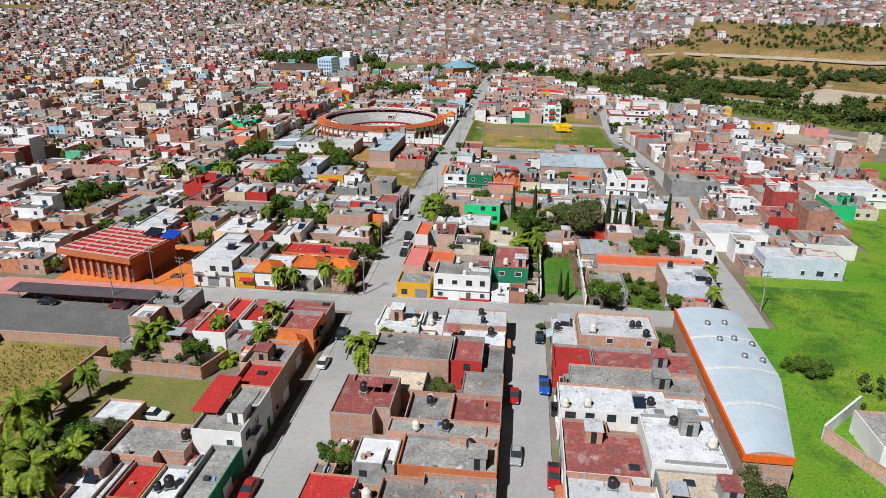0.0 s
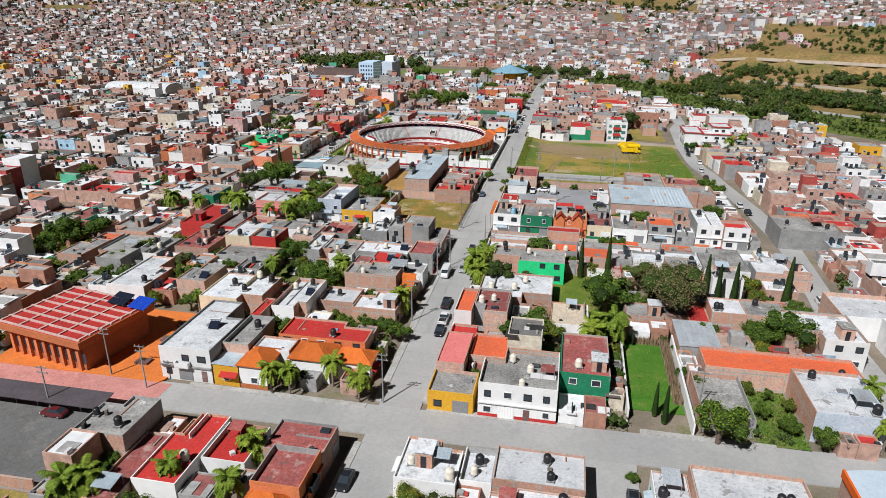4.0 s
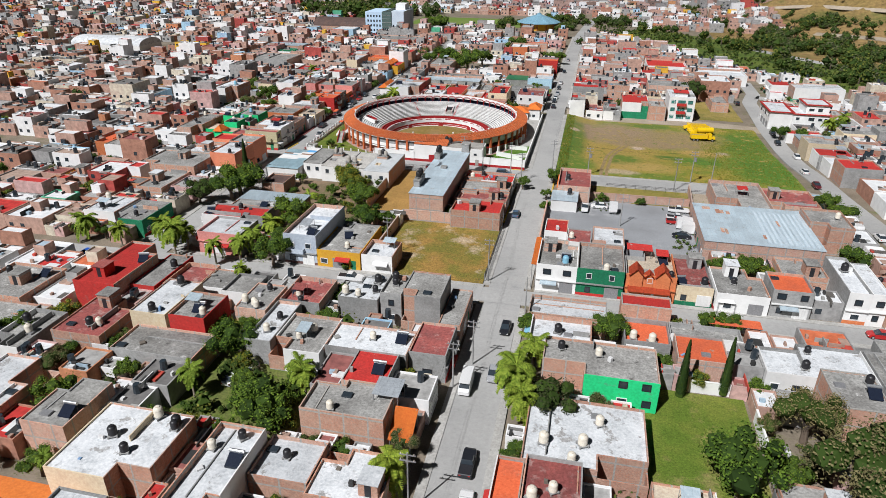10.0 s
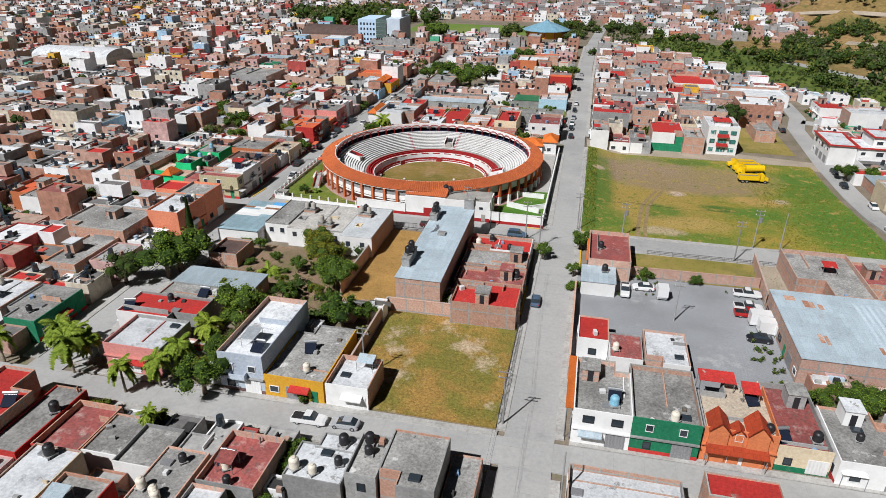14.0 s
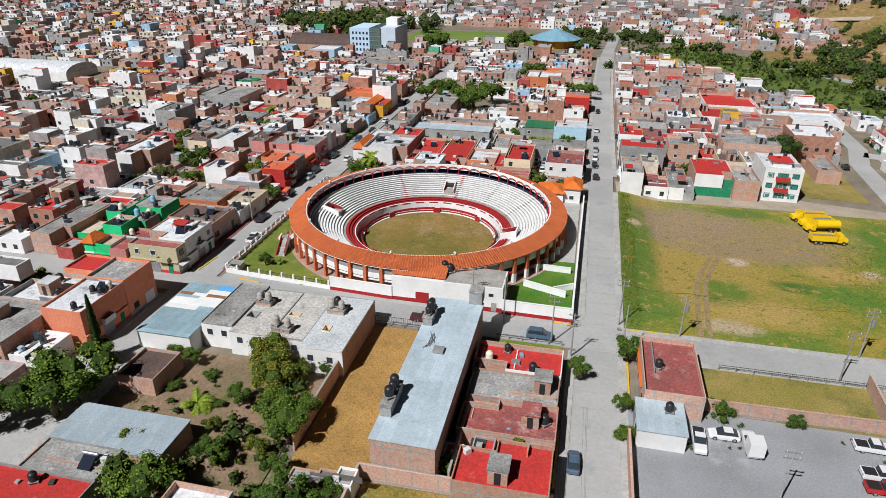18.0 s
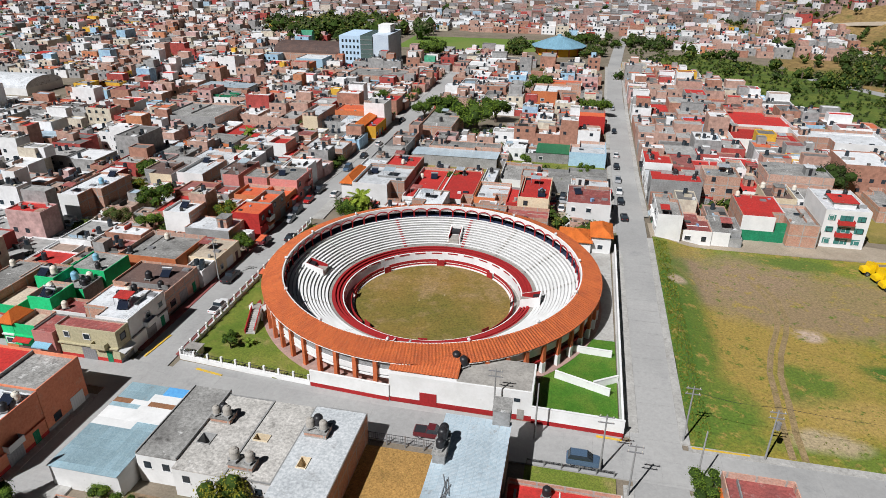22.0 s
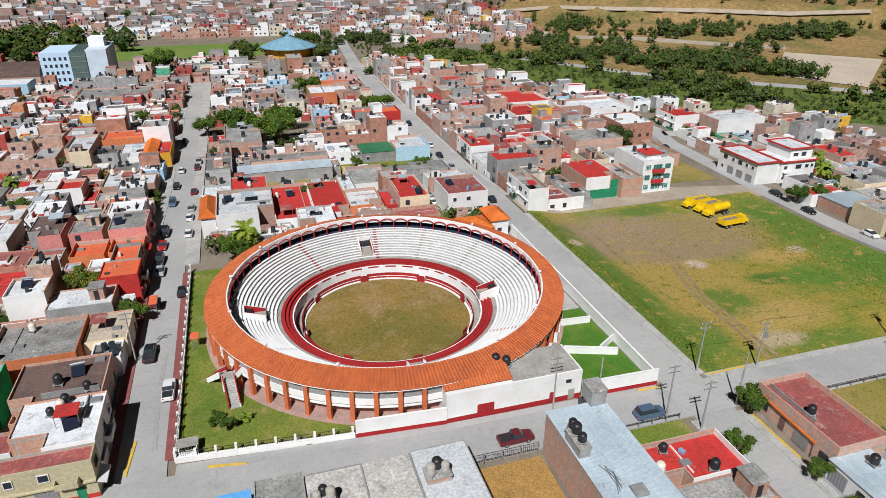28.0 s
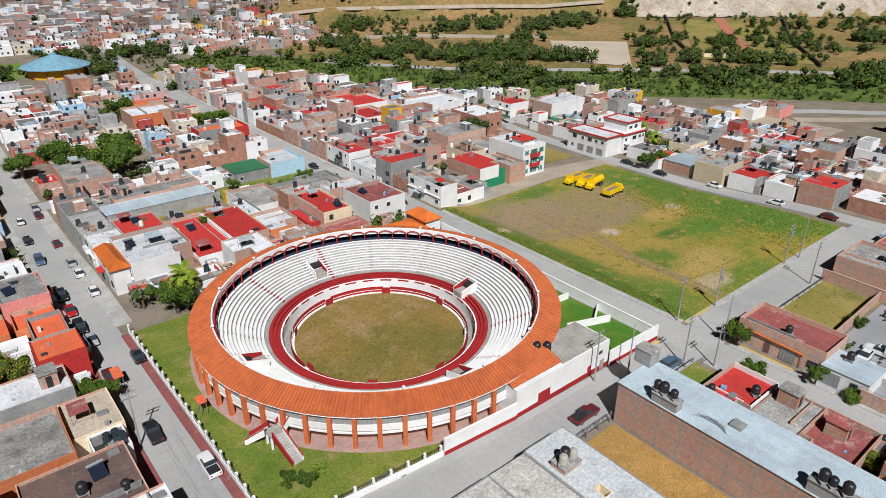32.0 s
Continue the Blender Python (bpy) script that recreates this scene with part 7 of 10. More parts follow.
cypress(42.9, 183.1, 14.5)
cypress(-1.2, 190.9, 12.1)
cypress(5.3, 192.8, 12.3)
tree("y", 37.0, 183.0, 2.2)
tree("b", -12.7, 205.0, 2.7)
tree("b", -72.5, 185.0, 3.9)
tree("b", -78.3, 189.7, 2.7)
tree("b", -135.4, 180.5, 5.3)
tree("b", -131.0, 187.6, 4.4)
tree("b", -134.5, 175.4, 4.6)
tree("b", -115.4, 161.1, 2.3)
tree("b", -111.1, 163.8, 2.1)
tree("b", -106.7, 164.0, 2.1)
tree("b", -115.1, 175.2, 2.4)
tree("b", -110.7, 181.7, 2.9)
palm(-127.8, 219.6, 3.2)
palm(-117.1, 216.8, 2.6)
palm(-103.9, 216.8, 3.6)
tree("b", -108.1, 248.8, 4.9)
tree("y", -82.6, 266.0, 3.5)
tree("b", -73.0, 251.9, 3.6)
tree("b", -84.6, 237.0, 4.8)
tree("b", -80.9, 216.9, 4.0)
tree("b", -78.0, 158.6, 1.8)
tree("y", -91.9, 154.9, 2.1)
tree("b", -83.4, 155.4, 2.3)
palm(-80.5, 154.0, 1.3)
tree("b", -85.0, 175.5, 2.1)
palm(-110.2, 221.9, 3.0)
palm(-106.3, 221.3, 3.0)
palm(-102.5, 219.6, 2.4)
palm(-92.8, 214.4, 2.3)
palm(-82.0, 205.7, 1.7)
tree("b", -81.6, 224.1, 3.1)
tree("b", -84.1, 233.0, 3.1)
tree("y", -81.1, 263.7, 3.9)
tree("b", -75.1, 253.8, 3.4)
tree("b", -66.5, 238.4, 3.9)
tree("b", -63.1, 241.5, 2.2)
tree("d", -114.8, 244.6, 4.0)
cypress(-110.4, 261.8, 15.1)
palm(-89.3, 255.5, 3.2, True)
tree("s", -65.0, 218.7, 1.4)
tree("b", -11.2, 202.8, 3.1)
tree("b", 10.0, 233.8, 2.1)
tree("b", 13.5, 235.4, 2.3)
tree("b", 16.5, 233.9, 2.8)
tree("r", 5.4, 209.9, 2.3)
tree("r", 8.6, 210.4, 2.3)
tree("y", -75.2, 189.6, 2.1)
tree("b", -72.5, 191.6, 2.3)
tree("s", -27.3, 262.7, 1.7)
tree("b", -23.4, 200.0, 0.8)
tree("b", -83.3, 256.7, 2.0)
tree("b", -72.4, 255.8, 2.6)
tree("b", -106.9, 251.7, 5.9)
tree("b", -110.0, 261.2, 2.7)
tree("b", -49.7, 266.3, 1.4)
tree("r", -34.5, 275.0, 2.0)
tree("r", -27.6, 268.1, 1.7)
tree("b", -26.5, 282.1, 2.5)
tree("b", -23.0, 283.7, 1.7)
tree("s", -13.6, 270.6, 2.1)
tree("s", -3.5, 271.2, 1.8)
tree("b", -95.7, 264.4, 1.8)
palm(-92.6, 248.7, 2.2, True)
tree("s", -100.2, 267.0, 1.9)
tree("s", -102.0, 302.1, 1.4)
palm(-97.8, 301.5, 1.4, True)
tree("b", -98.2, 354.0, 3.8)
palm(-95.7, 355.5, 3.5)
tree("b", -78.7, 388.4, 2.9)
tree("b", -147.8, 350.9, 4.6)
tree("b", -142.2, 339.7, 3.1)
tree("b", -96.2, 459.0, 7.5)
tree("b", -83.0, 449.4, 7.6)
tree("b", -77.7, 466.9, 6.3)
tree("b", -65.0, 514.7, 6.4)
tree("b", -38.1, 484.7, 4.8)
tree("b", -43.7, 488.0, 3.9)
tree("b", -131.3, 589.9, 8.7)
tree("d", 24.3, 407.4, 5.6)
tree("b", -42.9, 406.8, 2.8)
tree("b", -115.2, 334.7, 2.3)
tree("b", -197.4, 414.3, 3.5)
tree("b", -106.4, 465.3, 4.6)
tree("b", -61.2, 415.0, 2.2)
tree("b", -130.2, 490.1, 3.0)
palm(-155.2, 415.0, 2.8)
tree("b", -100.3, 299.7, 1.4)
tree("b", -49.9, 396.1, 1.3)
tree("b", -117.3, 336.3, 2.0)
tree("b", -97.4, 358.9, 2.6)
tree("b", 66.2, 410.3, 2.2)
palm(67.3, 362.2, 3.1)
tree("b", 49.0, 352.3, 3.2)
tree("b", 55.7, 351.2, 2.9)

# ---- houses seen singly ----
house(-41.0, 60.2, -36.6, 70.9, 4.0, "g", "te", "")
house(-43.9, 71.0, -36.6, 82.3, 6.3, "g", "wh", "T")
house(-43.1, 82.4, -36.6, 89.8, 6.4, "r", "bk", "")
house(-46.1, 92.1, -38.1, 100.8, 4.2, "g", "pk", "TT")
house(-45.4, 111.1, -36.6, 117.9, 4.2, "m", "bk", "")
house(-43.4, 103.4, -36.6, 111.0, 5.2, "m", "or", "", False)
house(-43.2, 100.9, -38.4, 103.3, 3.6, "t", "or", "")
house(-59.7, 102.1, -53.3, 117.1, 4.0, "r", "wh", "W")
house(-53.0, 107.9, -46.5, 116.1, 3.8, "r", "wh", "")
house(-72.2, 107.4, -64.3, 116.5, 6.0, "g", "bk", "TT")
house(-64.2, 98.3, -60.0, 112.3, 3.2, "m", "pk", "")
house(-63.4, 76.2, -57.2, 81.4, 2.6, "w", "gr", "")
house(-58.4, 58.8, -50.4, 67.0, 3.5, "w", "gr", "S")
house(-50.1, 60.0, -45.9, 66.9, 3.4, "r", "or", "")
house(-55.3, 67.0, -44.0, 74.5, 4.2, "g", "bk", "T")
house(-45.7, 59.4, -41.1, 66.8, 3.4, "w", "pk", "TT")
house(-25.9, 60.7, -16.0, 67.8, 3.5, "r", "gr", "TW")
house(-15.9, 62.5, -0.8, 69.7, 3.5, "g", "gr", "")
house(-25.9, 77.8, -17.2, 88.6, 6.0, "m", "bk", "T")
house(-17.1, 76.4, -0.8, 79.9, 4.6, "g", "bk", "WT")
house(-14.3, 69.7, -0.9, 76.4, 4.4, "g", "or", "T")
house(-15.3, 80.3, -8.5, 88.1, 4.0, "g", "pk", "TW")
house(-8.4, 80.2, -0.8, 87.4, 4.6, "m", "bk", "")
house(-23.9, 94.8, -10.2, 103.2, 6.0, "g", "bk", "")
house(-25.9, 109.2, -17.6, 118.0, 4.0, "w", "wh", "WW")
house(-17.4, 111.0, -13.0, 118.0, 3.5, "w", "wh", "TW")
house(-12.9, 111.0, -0.9, 118.0, 4.5, "w", "bk", "TT")
house(-13.1, 104.6, -1.0, 110.9, 3.6, "w", "wh", "T")
house(-10.0, 95.5, -4.6, 104.4, 5.6, "m", "rd", "")
house(-4.6, 96.3, -1.0, 104.4, 4.0, "g", "gr", "")
house(-20.3, 88.8, -13.7, 94.6, 3.6, "c", "bk", "")
house(-7.4, 87.9, -0.8, 95.0, 4.0, "g", "bk", "")
house(12.6, 108.1, 26.8, 118.0, 5.4, "w", "bk", "TTTW", False)
house(7.9, 106.9, 12.5, 118.0, 3.6, "w", "wh", "T")
house(7.7, 98.4, 14.4, 106.7, 4.0, "r", "rd", "")
house(14.7, 99.8, 33.2, 107.1, 3.5, "m", "bk", "")
house(10.1, 91.5, 30.9, 98.2, 5.0, "g", "gr", "")
house(7.8, 84.0, 30.2, 91.3, 5.5, "w", "wh", "TWWS")
house(8.1, 71.5, 19.3, 83.6, 4.2, "m", "wh", "")
house(19.4, 72.4, 29.6, 83.6, 6.0, "w", "wh", "TW")
house(8.0, 64.3, 19.7, 71.3, 4.4, "w", "wh", "T")
house(19.8, 64.3, 31.2, 72.2, 5.4, "c", "cr", "T")
house(33.5, 134.5, 44.0, 147.4, 5.2, "w", "gb", "TT")
house(20.0, 147.7, 45.8, 154.8, 3.8, "o", "pk", "T", False)
house(17.4, 133.5, 25.2, 146.8, 3.0, "g", "gr", "", False)
house(16.8, 155.0, 24.1, 165.5, 3.4, "s", "gr", "")
house(-25.9, 130.4, -18.4, 137.2, 3.8, "g", "ye", "")
house(-17.6, 130.4, -5.1, 142.4, 6.4, "g", "wh", "WWW")
house(-25.9, 137.5, -21.1, 148.7, 5.0, "p", "pk", "")
house(-20.9, 142.6, -14.4, 150.9, 4.0, "o", "pk", "")
house(-25.9, 148.9, -21.0, 154.8, 3.5, "r", "rd", "")
house(-25.9, 155.0, -22.5, 165.7, 6.3, "o", "wh", "")
house(-22.4, 156.3, -15.6, 166.8, 6.2, "m", "pk", "WW")
house(-23.2, 168.1, -7.4, 181.3, 4.0, "w", "pk", "WWWW")
house(-22.2, 185.7, -5.1, 194.8, 5.4, "g", "gn", "TW")
house(-4.9, 136.8, 3.2, 150.7, 6.0, "m", "te", "W")
house(7.8, 165.6, 19.9, 172.0, 3.5, "g", "bk", "")
house(20.0, 165.7, 24.0, 173.0, 3.5, "r", "bk", "")
house(24.2, 166.4, 30.8, 173.6, 5.5, "w", "bk", "TT")
house(31.3, 169.7, 39.8, 177.0, 4.0, "g", "pk", "T")
house(11.3, 194.7, 27.1, 203.9, 4.0, "w", "wh", "TT")
house(27.5, 193.2, 37.8, 208.0, 4.0, "g", "wh", "W")
house(38.9, 193.3, 51.3, 204.1, 4.2, "w", "pk", "T")
house(29.8, 219.6, 33.6, 234.7, 6.4, "w", "wh", "T")
house(33.6, 219.8, 36.6, 232.6, 6.4, "w", "wh", "")
house(36.7, 218.6, 43.2, 225.0, 6.5, "r", "wh", "")
house(-1.5, 195.5, 6.2, 202.7, 3.9, "o", "pk", "")
house(-10.1, 207.0, -1.7, 210.9, 6.0, "r", "bk", "")
house(-9.5, 199.7, -2.1, 207.0, 3.4, "o", "gr", "WW")
house(-25.9, 204.5, -12.3, 211.0, 3.6, "w", "bk", "")
house(-25.0, 196.1, -14.9, 203.3, 4.0, "w", "wh", "T")
house(-2.0, 202.9, 9.5, 206.8, 3.6, "g", "wh", "")
house(-73.9, 130.4, -64.2, 149.3, 6.4, "w", "wh", "S")
house(-79.1, 152.3, -66.3, 164.6, 5.4, "w", "cr", "TTTTW")
house(-63.9, 130.4, -59.2, 134.4, 4.0, "b", "ye", "")
house(-59.0, 130.4, -54.0, 136.4, 4.6, "t", "wh", "")
house(-51.3, 134.4, -44.3, 140.3, 4.6, "t", "wh", "")
house(-44.1, 136.0, -37.4, 140.3, 4.0, "t", "wh", "")
house(-56.0, 140.2, -39.5, 147.3, 5.5, "r", "or", "T")
house(-58.8, 135.4, -51.9, 139.9, 5.0, "w", "wh", "")
house(-64.0, 134.5, -59.1, 145.4, 6.0, "g", "pk", "T")
house(-61.8, 149.7, -55.5, 163.7, 6.2, "w", "wh", "TWS")
house(-64.0, 145.6, -62.1, 152.6, 6.2, "r", "rd", "S")
house(-47.5, 156.6, -38.3, 165.0, 4.0, "w", "bk", "")
house(-55.3, 157.7, -47.6, 164.9, 4.3, "w", "bk", "T")
house(-53.1, 168.4, -41.3, 175.7, 6.3, "g", "bk", "W")
house(-56.1, 184.7, -42.8, 191.7, 5.0, "w", "gr", "WS")
house(-42.7, 186.0, -36.8, 194.9, 5.0, "m", "gr", "")
house(-40.4, 196.4, -36.6, 208.9, 4.0, "g", "bk", "")
house(-47.7, 198.9, -40.6, 207.9, 7.4, "g", "gr", "")
house(-51.9, 200.4, -48.0, 207.4, 6.4, "g", "gr", "TT")
house(-59.6, 199.7, -52.2, 207.9, 5.0, "w", "gr", "TTWW")
house(-69.6, 197.0, -62.1, 206.0, 4.6, "m", "gr", "TWS")
house(-75.7, 192.0, -69.9, 201.0, 5.0, "g", "pk", "TWWW")
house(-87.0, 198.8, -81.6, 206.0, 4.0, "g", "wh", "")
house(-81.5, 197.6, -75.8, 204.7, 4.4, "g", "wh", "")
house(-83.7, 185.1, -77.2, 193.1, 6.5, "g", "rd", "WS")
house(-90.9, 185.0, -84.3, 196.6, 6.3, "w", "cr", "TT")
house(-108.0, 192.2, -99.4, 209.4, 6.2, "r", "rd", "S")
house(-99.2, 196.0, -94.2, 209.0, 4.4, "g", "rd", "T")
house(-94.0, 198.2, -87.2, 207.3, 4.0, "m", "rd", "")
house(-69.6, 184.1, -65.2, 196.5, 4.6, "w", "gr", "TW")
house(-65.1, 183.0, -56.4, 193.6, 4.4, "g", "wh", "WW")
house(-88.2, 158.5, -81.5, 168.2, 5.6, "g", "pk", "S")
house(-109.7, 173.6, -103.1, 184.7, 4.4, "g", "wh", "TW")
house(-119.6, 169.6, -110.2, 186.4, 4.0, "g", "gr", "")
house(-101.7, 179.1, -92.6, 190.8, 4.6, "m", "bk", "TW")
house(-89.6, 177.6, -75.2, 184.8, 4.0, "g", "gr", "")
house(-126.7, 186.6, -114.7, 198.3, 4.6, "g", "bk", "TS")
house(-103.2, 155.2, -94.0, 172.0, 4.6, "w", "wh", "T")
house(-126.7, 168.6, -120.0, 179.8, 4.6, "g", "bk", "")
house(-103.8, 228.2, -89.5, 235.2, 5.0, "r", "wh", "TS")
house(-99.5, 219.2, -89.5, 228.0, 5.0, "w", "ro", "")
house(-78.9, 218.6, -71.6, 235.7, 7.0, "w", "gb", "S")
house(-71.6, 218.6, -62.1, 233.4, 4.0, "g", "ye", "WS")
house(-61.8, 218.6, -55.2, 226.2, 4.0, "w", "wh", "")
house(-59.4, 247.3, -51.0, 283.0, 7.0, "b", "pk", "")
house(-50.5, 270.1, -36.8, 277.2, 3.6, "r", "wh", "TTW")
house(-50.1, 263.1, -36.9, 269.8, 3.4, "g", "bk", "")
house(-50.1, 255.9, -36.7, 263.1, 3.4, "m", "bk", "T")
house(-48.6, 245.2, -36.8, 253.6, 4.6, "r", "bk", "")
CEMENT = mat("pale_cement_roof", (0.5, 0.48, 0.45), (0.38, 0.365, 0.34), stain=(0.19, 0.18, 0.165), s3=0.4, s1=0.25, fine=0.6, sa=0.55, sb=0.75, tone=0.1, peel=(0.54, 0.53, 0.51), pa=0.62)
SEALED = mat("sealed_roof", (0.56, 0.585, 0.6), (0.46, 0.485, 0.5), stain=(0.33, 0.33, 0.33), s3=0.4, s1=0.25, fine=0.5, sa=0.58, sb=0.78, tone=0.1, peel=(0.38, 0.37, 0.36), pa=0.64)


def row_house(x0, y0, x1, y1, h, top, wall, side, well, inner, lips, label):
    """A flat house of the front row, with an open light well through its roof."""
    TAKEN.append((x0, y0, x1, y1))
    e = base("house", (x0 + x1) / 2, (y0 + y1) / 2, 0, label, "house", "town houses")
    w, d = (x1 - x0) / 2, (y1 - y0) / 2
    for nm, q, m in (("front_wall", (-w, d - 0.16, w, d), wall), ("back_wall", (-w, -d, w, 0.16 - d), wall), ("side_wall", (-w, 0.16 - d, 0.16 - w, d - 0.16), side), ("side_wall", (w - 0.16, 0.16 - d, w, d - 0.16), side)):
        b = Mesh()
        b.box(q[0], q[1], -0.3, q[2], q[3], h - 0.2)
        b.build(nm, m, e)
    b = Mesh()
    if well:
        a0, c0, a1, c1 = well[0] - x0 - w, well[1] - y0 - d, well[2] - x0 - w, well[3] - y0 - d
        for q in ((-w, -d, w, c0), (-w, c1, w, d), (-w, c0, a0, c1), (a1, c0, w, c1)):
            b.box(q[0], q[1], h - 0.2, q[2], q[3], h)
        k = Mesh()
        for q in ((a0, c0, a1, c0 + 0.1), (a0, c1 - 0.1, a1, c1), (a0, c0 + 0.1, a0 + 0.1, c1 - 0.1), (a1 - 0.1, c0 + 0.1, a1, c1 - 0.1)):
            k.box(q[0], q[1], 0.1, q[2], q[3], h + 0.14)
        k.build("light_well", inner, e, "open light well with painted walls")
    else:
        b.box(-w, -d, h - 0.2, w, d, h)
    b.build("roof", top, e)
    for q in lips:
        b = Mesh()
        b.box(q[0] - x0 - w, q[1] - y0 - d, h, q[2] - x0 - w, q[3] - y0 - d, h + q[4])
        b.build("parapet", WALL["gr"], e)
    for x in (0.25, 0.7):
        b = Mesh()
        b.box(w * (2 * x - 1) - 0.5, -d - 0.03, 2.3, w * (2 * x - 1) + 0.5, -d - 0.003, 3.4)
        b.build("window", GLASS, e)
        b = Mesh()
        b.box(w * (2 * x - 1) - 0.6, -d - 0.1, 2.18, w * (2 * x - 1) + 0.6, -d - 0.003, 2.3)
        b.build("window_sill", FRAME_W, e)
    return e


row_house(-97.0, 270.2, -91.2, 284.2, 4.5, ROOF["g"], WALL["wh"], WALL["gr"], None, None, ((-97.0, 270.2, -96.85, 284.2, 0.2), (-91.35, 270.2, -91.2, 284.2, 0.3)), "low white row house with stained grey cement roof")
row_house(-91.15, 269.0, -84.1, 283.5, 4.4, CEMENT, WALL["wh"], WALL["gr"], (-90.6, 273.6, -88.7, 275.6), WALL["gr"], ((-84.3, 269.0, -84.1, 283.5, 0.16), (-91.0, 283.35, -84.3, 283.5, 0.14)), "low white row house with pale cement roof and light well")
row_house(-84.05, 269.0, -77.9, 283.5, 4.4, CEMENT, WALL["wh"], WALL["gr"], (-84.0 + 0.3, 275.6, -81.6, 276.9), WALL["cr"], ((-78.1, 269.0, -77.9, 283.5, 0.2), (-84.0, 269.0, -78.1, 269.15, 0.14)), "low white row house with pale cement roof and cream light well")
row_house(-77.85, 267.0, -70.6, 283.5, 4.7, SEALED, WALL["wh"], BRICK, (-76.1, 272.0, -74.8, 273.9), WALL["cr"], ((-77.85, 283.38, -70.6, 283.5, 0.1), (-70.72, 267.0, -70.6, 283.38, 0.1)), "row house with pale sealed roof and bare brick side")
for x, y, w, d, z, row in ((-89.3, 278.6, 1.4, 1.0, 4.4, "CTC"), (-82.6, 271.2, 1.6, 0.9, 4.4, "CC"), (-75.7, 278.5, 1.5, 1.1, 4.7, "CTC")):
    e = base("tank_stand", x, y, z, "low brick stand with water tanks on the roof", "stand", "tank stands")
    b = Mesh()
    b.box(-w, -d, 0, w, d, 0.75)
    b.build("block", BRICK, e)
    b = Mesh()
    b.box(-w - 0.1, -d - 0.1, 0.75, w + 0.1, d + 0.1, 0.87)
    b.build("slab", ROOF["g"], e)
    for i, k in enumerate(row):
        tank(x - w + 0.6 + (2 * w - 1.2) * i / max(1, len(row) - 1), y + (0.3 if i % 2 else -0.25) * (len(row) > 2), z + 0.87, k)
house(-122.6, 264.2, -114.9, 275.0, 7.4, "w", "sa", "TTTWS", False)
house(-122.6, 275.1, -114.9, 283.2, 7.6, "g", "sa", "", False)
house(-129.9, 278.0, -122.7, 284.0, 7.0, "r", "sa", "", False)
house(-103.0, 255.9, -96.6, 263.3, 3.2, "h", "bk", "")
house(-102.3, 241.4, -85.9, 248.8, 3.4, "b", "bk", "")
house(-101.5, 235.4, -90.6, 241.3, 4.0, "g", "bk", "S")
house(-132.7, 224.9, -124.5, 234.5, 4.6, "w", "wh", "TW")
house(-124.3, 222.9, -115.8, 234.5, 4.2, "g", "te", "T")
house(-131.1, 242.1, -123.8, 255.5, 4.4, "g", "bk", "")
house(-154.5, 244.5, -147.9, 255.4, 4.4, "w", "bk", "")
house(-166.9, 269.9, -160.1, 283.0, 6.0, "o", "or", "")
house(-159.6, 267.3, -153.0, 279.7, 6.2, "g", "wh", "")
house(-139.2, 255.6, -122.6, 267.8, 6.0, "g", "bk", "")
house(-134.0, 267.9, -122.7, 277.9, 6.0, "w", "gr", "TTW")
house(-152.5, 293.7, -145.8, 312.4, 5.0, "g", "pk", "TW")
house(-25.9, 218.8, -18.1, 231.1, 6.0, "g", "wh", "WS")
house(-18.1, 218.8, -9.2, 231.1, 6.0, "g", "te", "W")
house(-8.9, 219.5, 0.4, 230.4, 5.6, "c", "or", "TS")
house(0.5, 219.9, 7.3, 233.8, 4.0, "m", "cr", "TS")
house(7.6, 218.6, 16.9, 229.7, 4.0, "g", "wh", "T")
house(8.1, 240.0, 31.8, 262.1, 5.0, "b", "pk", "")
house(-24.8, 268.4, -16.4, 282.9, 4.6, "m", "pk", "T")
house(-25.9, 261.4, -19.4, 268.4, 3.0, "b", "wh", "T")
house(-25.9, 239.6, -20.9, 246.7, 4.0, "r", "wh", "")
house(-20.8, 235.8, -15.6, 243.0, 3.6, "m", "wh", "W")
house(-15.3, 235.2, -8.6, 244.6, 4.0, "w", "wh", "")
house(21.2, 229.2, 29.7, 237.2, 4.0, "g", "bk", "")
house(-25.9, 364.2, -20.2, 378.4, 6.0, "g", "wh", "")
house(-20.0, 365.5, -13.0, 377.1, 3.5, "m", "wh", "")
house(-12.9, 365.8, -6.1, 376.4, 3.5, "g", "wh", "")
house(-5.8, 370.9, 4.3, 385.8, 6.4, "r", "wh", "W")
house(4.3, 369.0, 10.9, 381.9, 6.0, "g", "bk", "")
house(11.8, 371.1, 21.5, 386.3, 9.4, "w", "wh", "TTTT")
house(-25.9, 386.7, -13.0, 394.3, 8.0, "r", "gr", "TTT")
house(-11.4, 392.8, -2.5, 402.0, 8.4, "g", "bk", "WT")
house(5.5, 398.9, 22.2, 410.1, 8.0, "g", "pk", "")
house(30.9, 389.6, 37.5, 406.3, 4.0, "g", "bk", "")
house(-66.4, 489.7, -50.3, 505.6, 8.0, "w", "or", "")
house(-137.5, 298.2, -132.9, 304.0, 6.5, "g", "gn", "TTSSW", False)
house(-141.2, 304.2, -137.2, 309.4, 6.9, "g", "gn", "STW", False)
house(-137.1, 304.2, -131.5, 309.4, 5.2, "g", "gn", "TTTWW", False)
house(-138.8, 309.6, -131.0, 316.9, 6.2, "g", "gn", "TW", False)
house(-145.6, 299.0, -141.4, 305.8, 3.4, "c", "gn", "", False)
house(-135.2, 292.0, -131.0, 297.0, 5.0, "c", "gn", "", False)
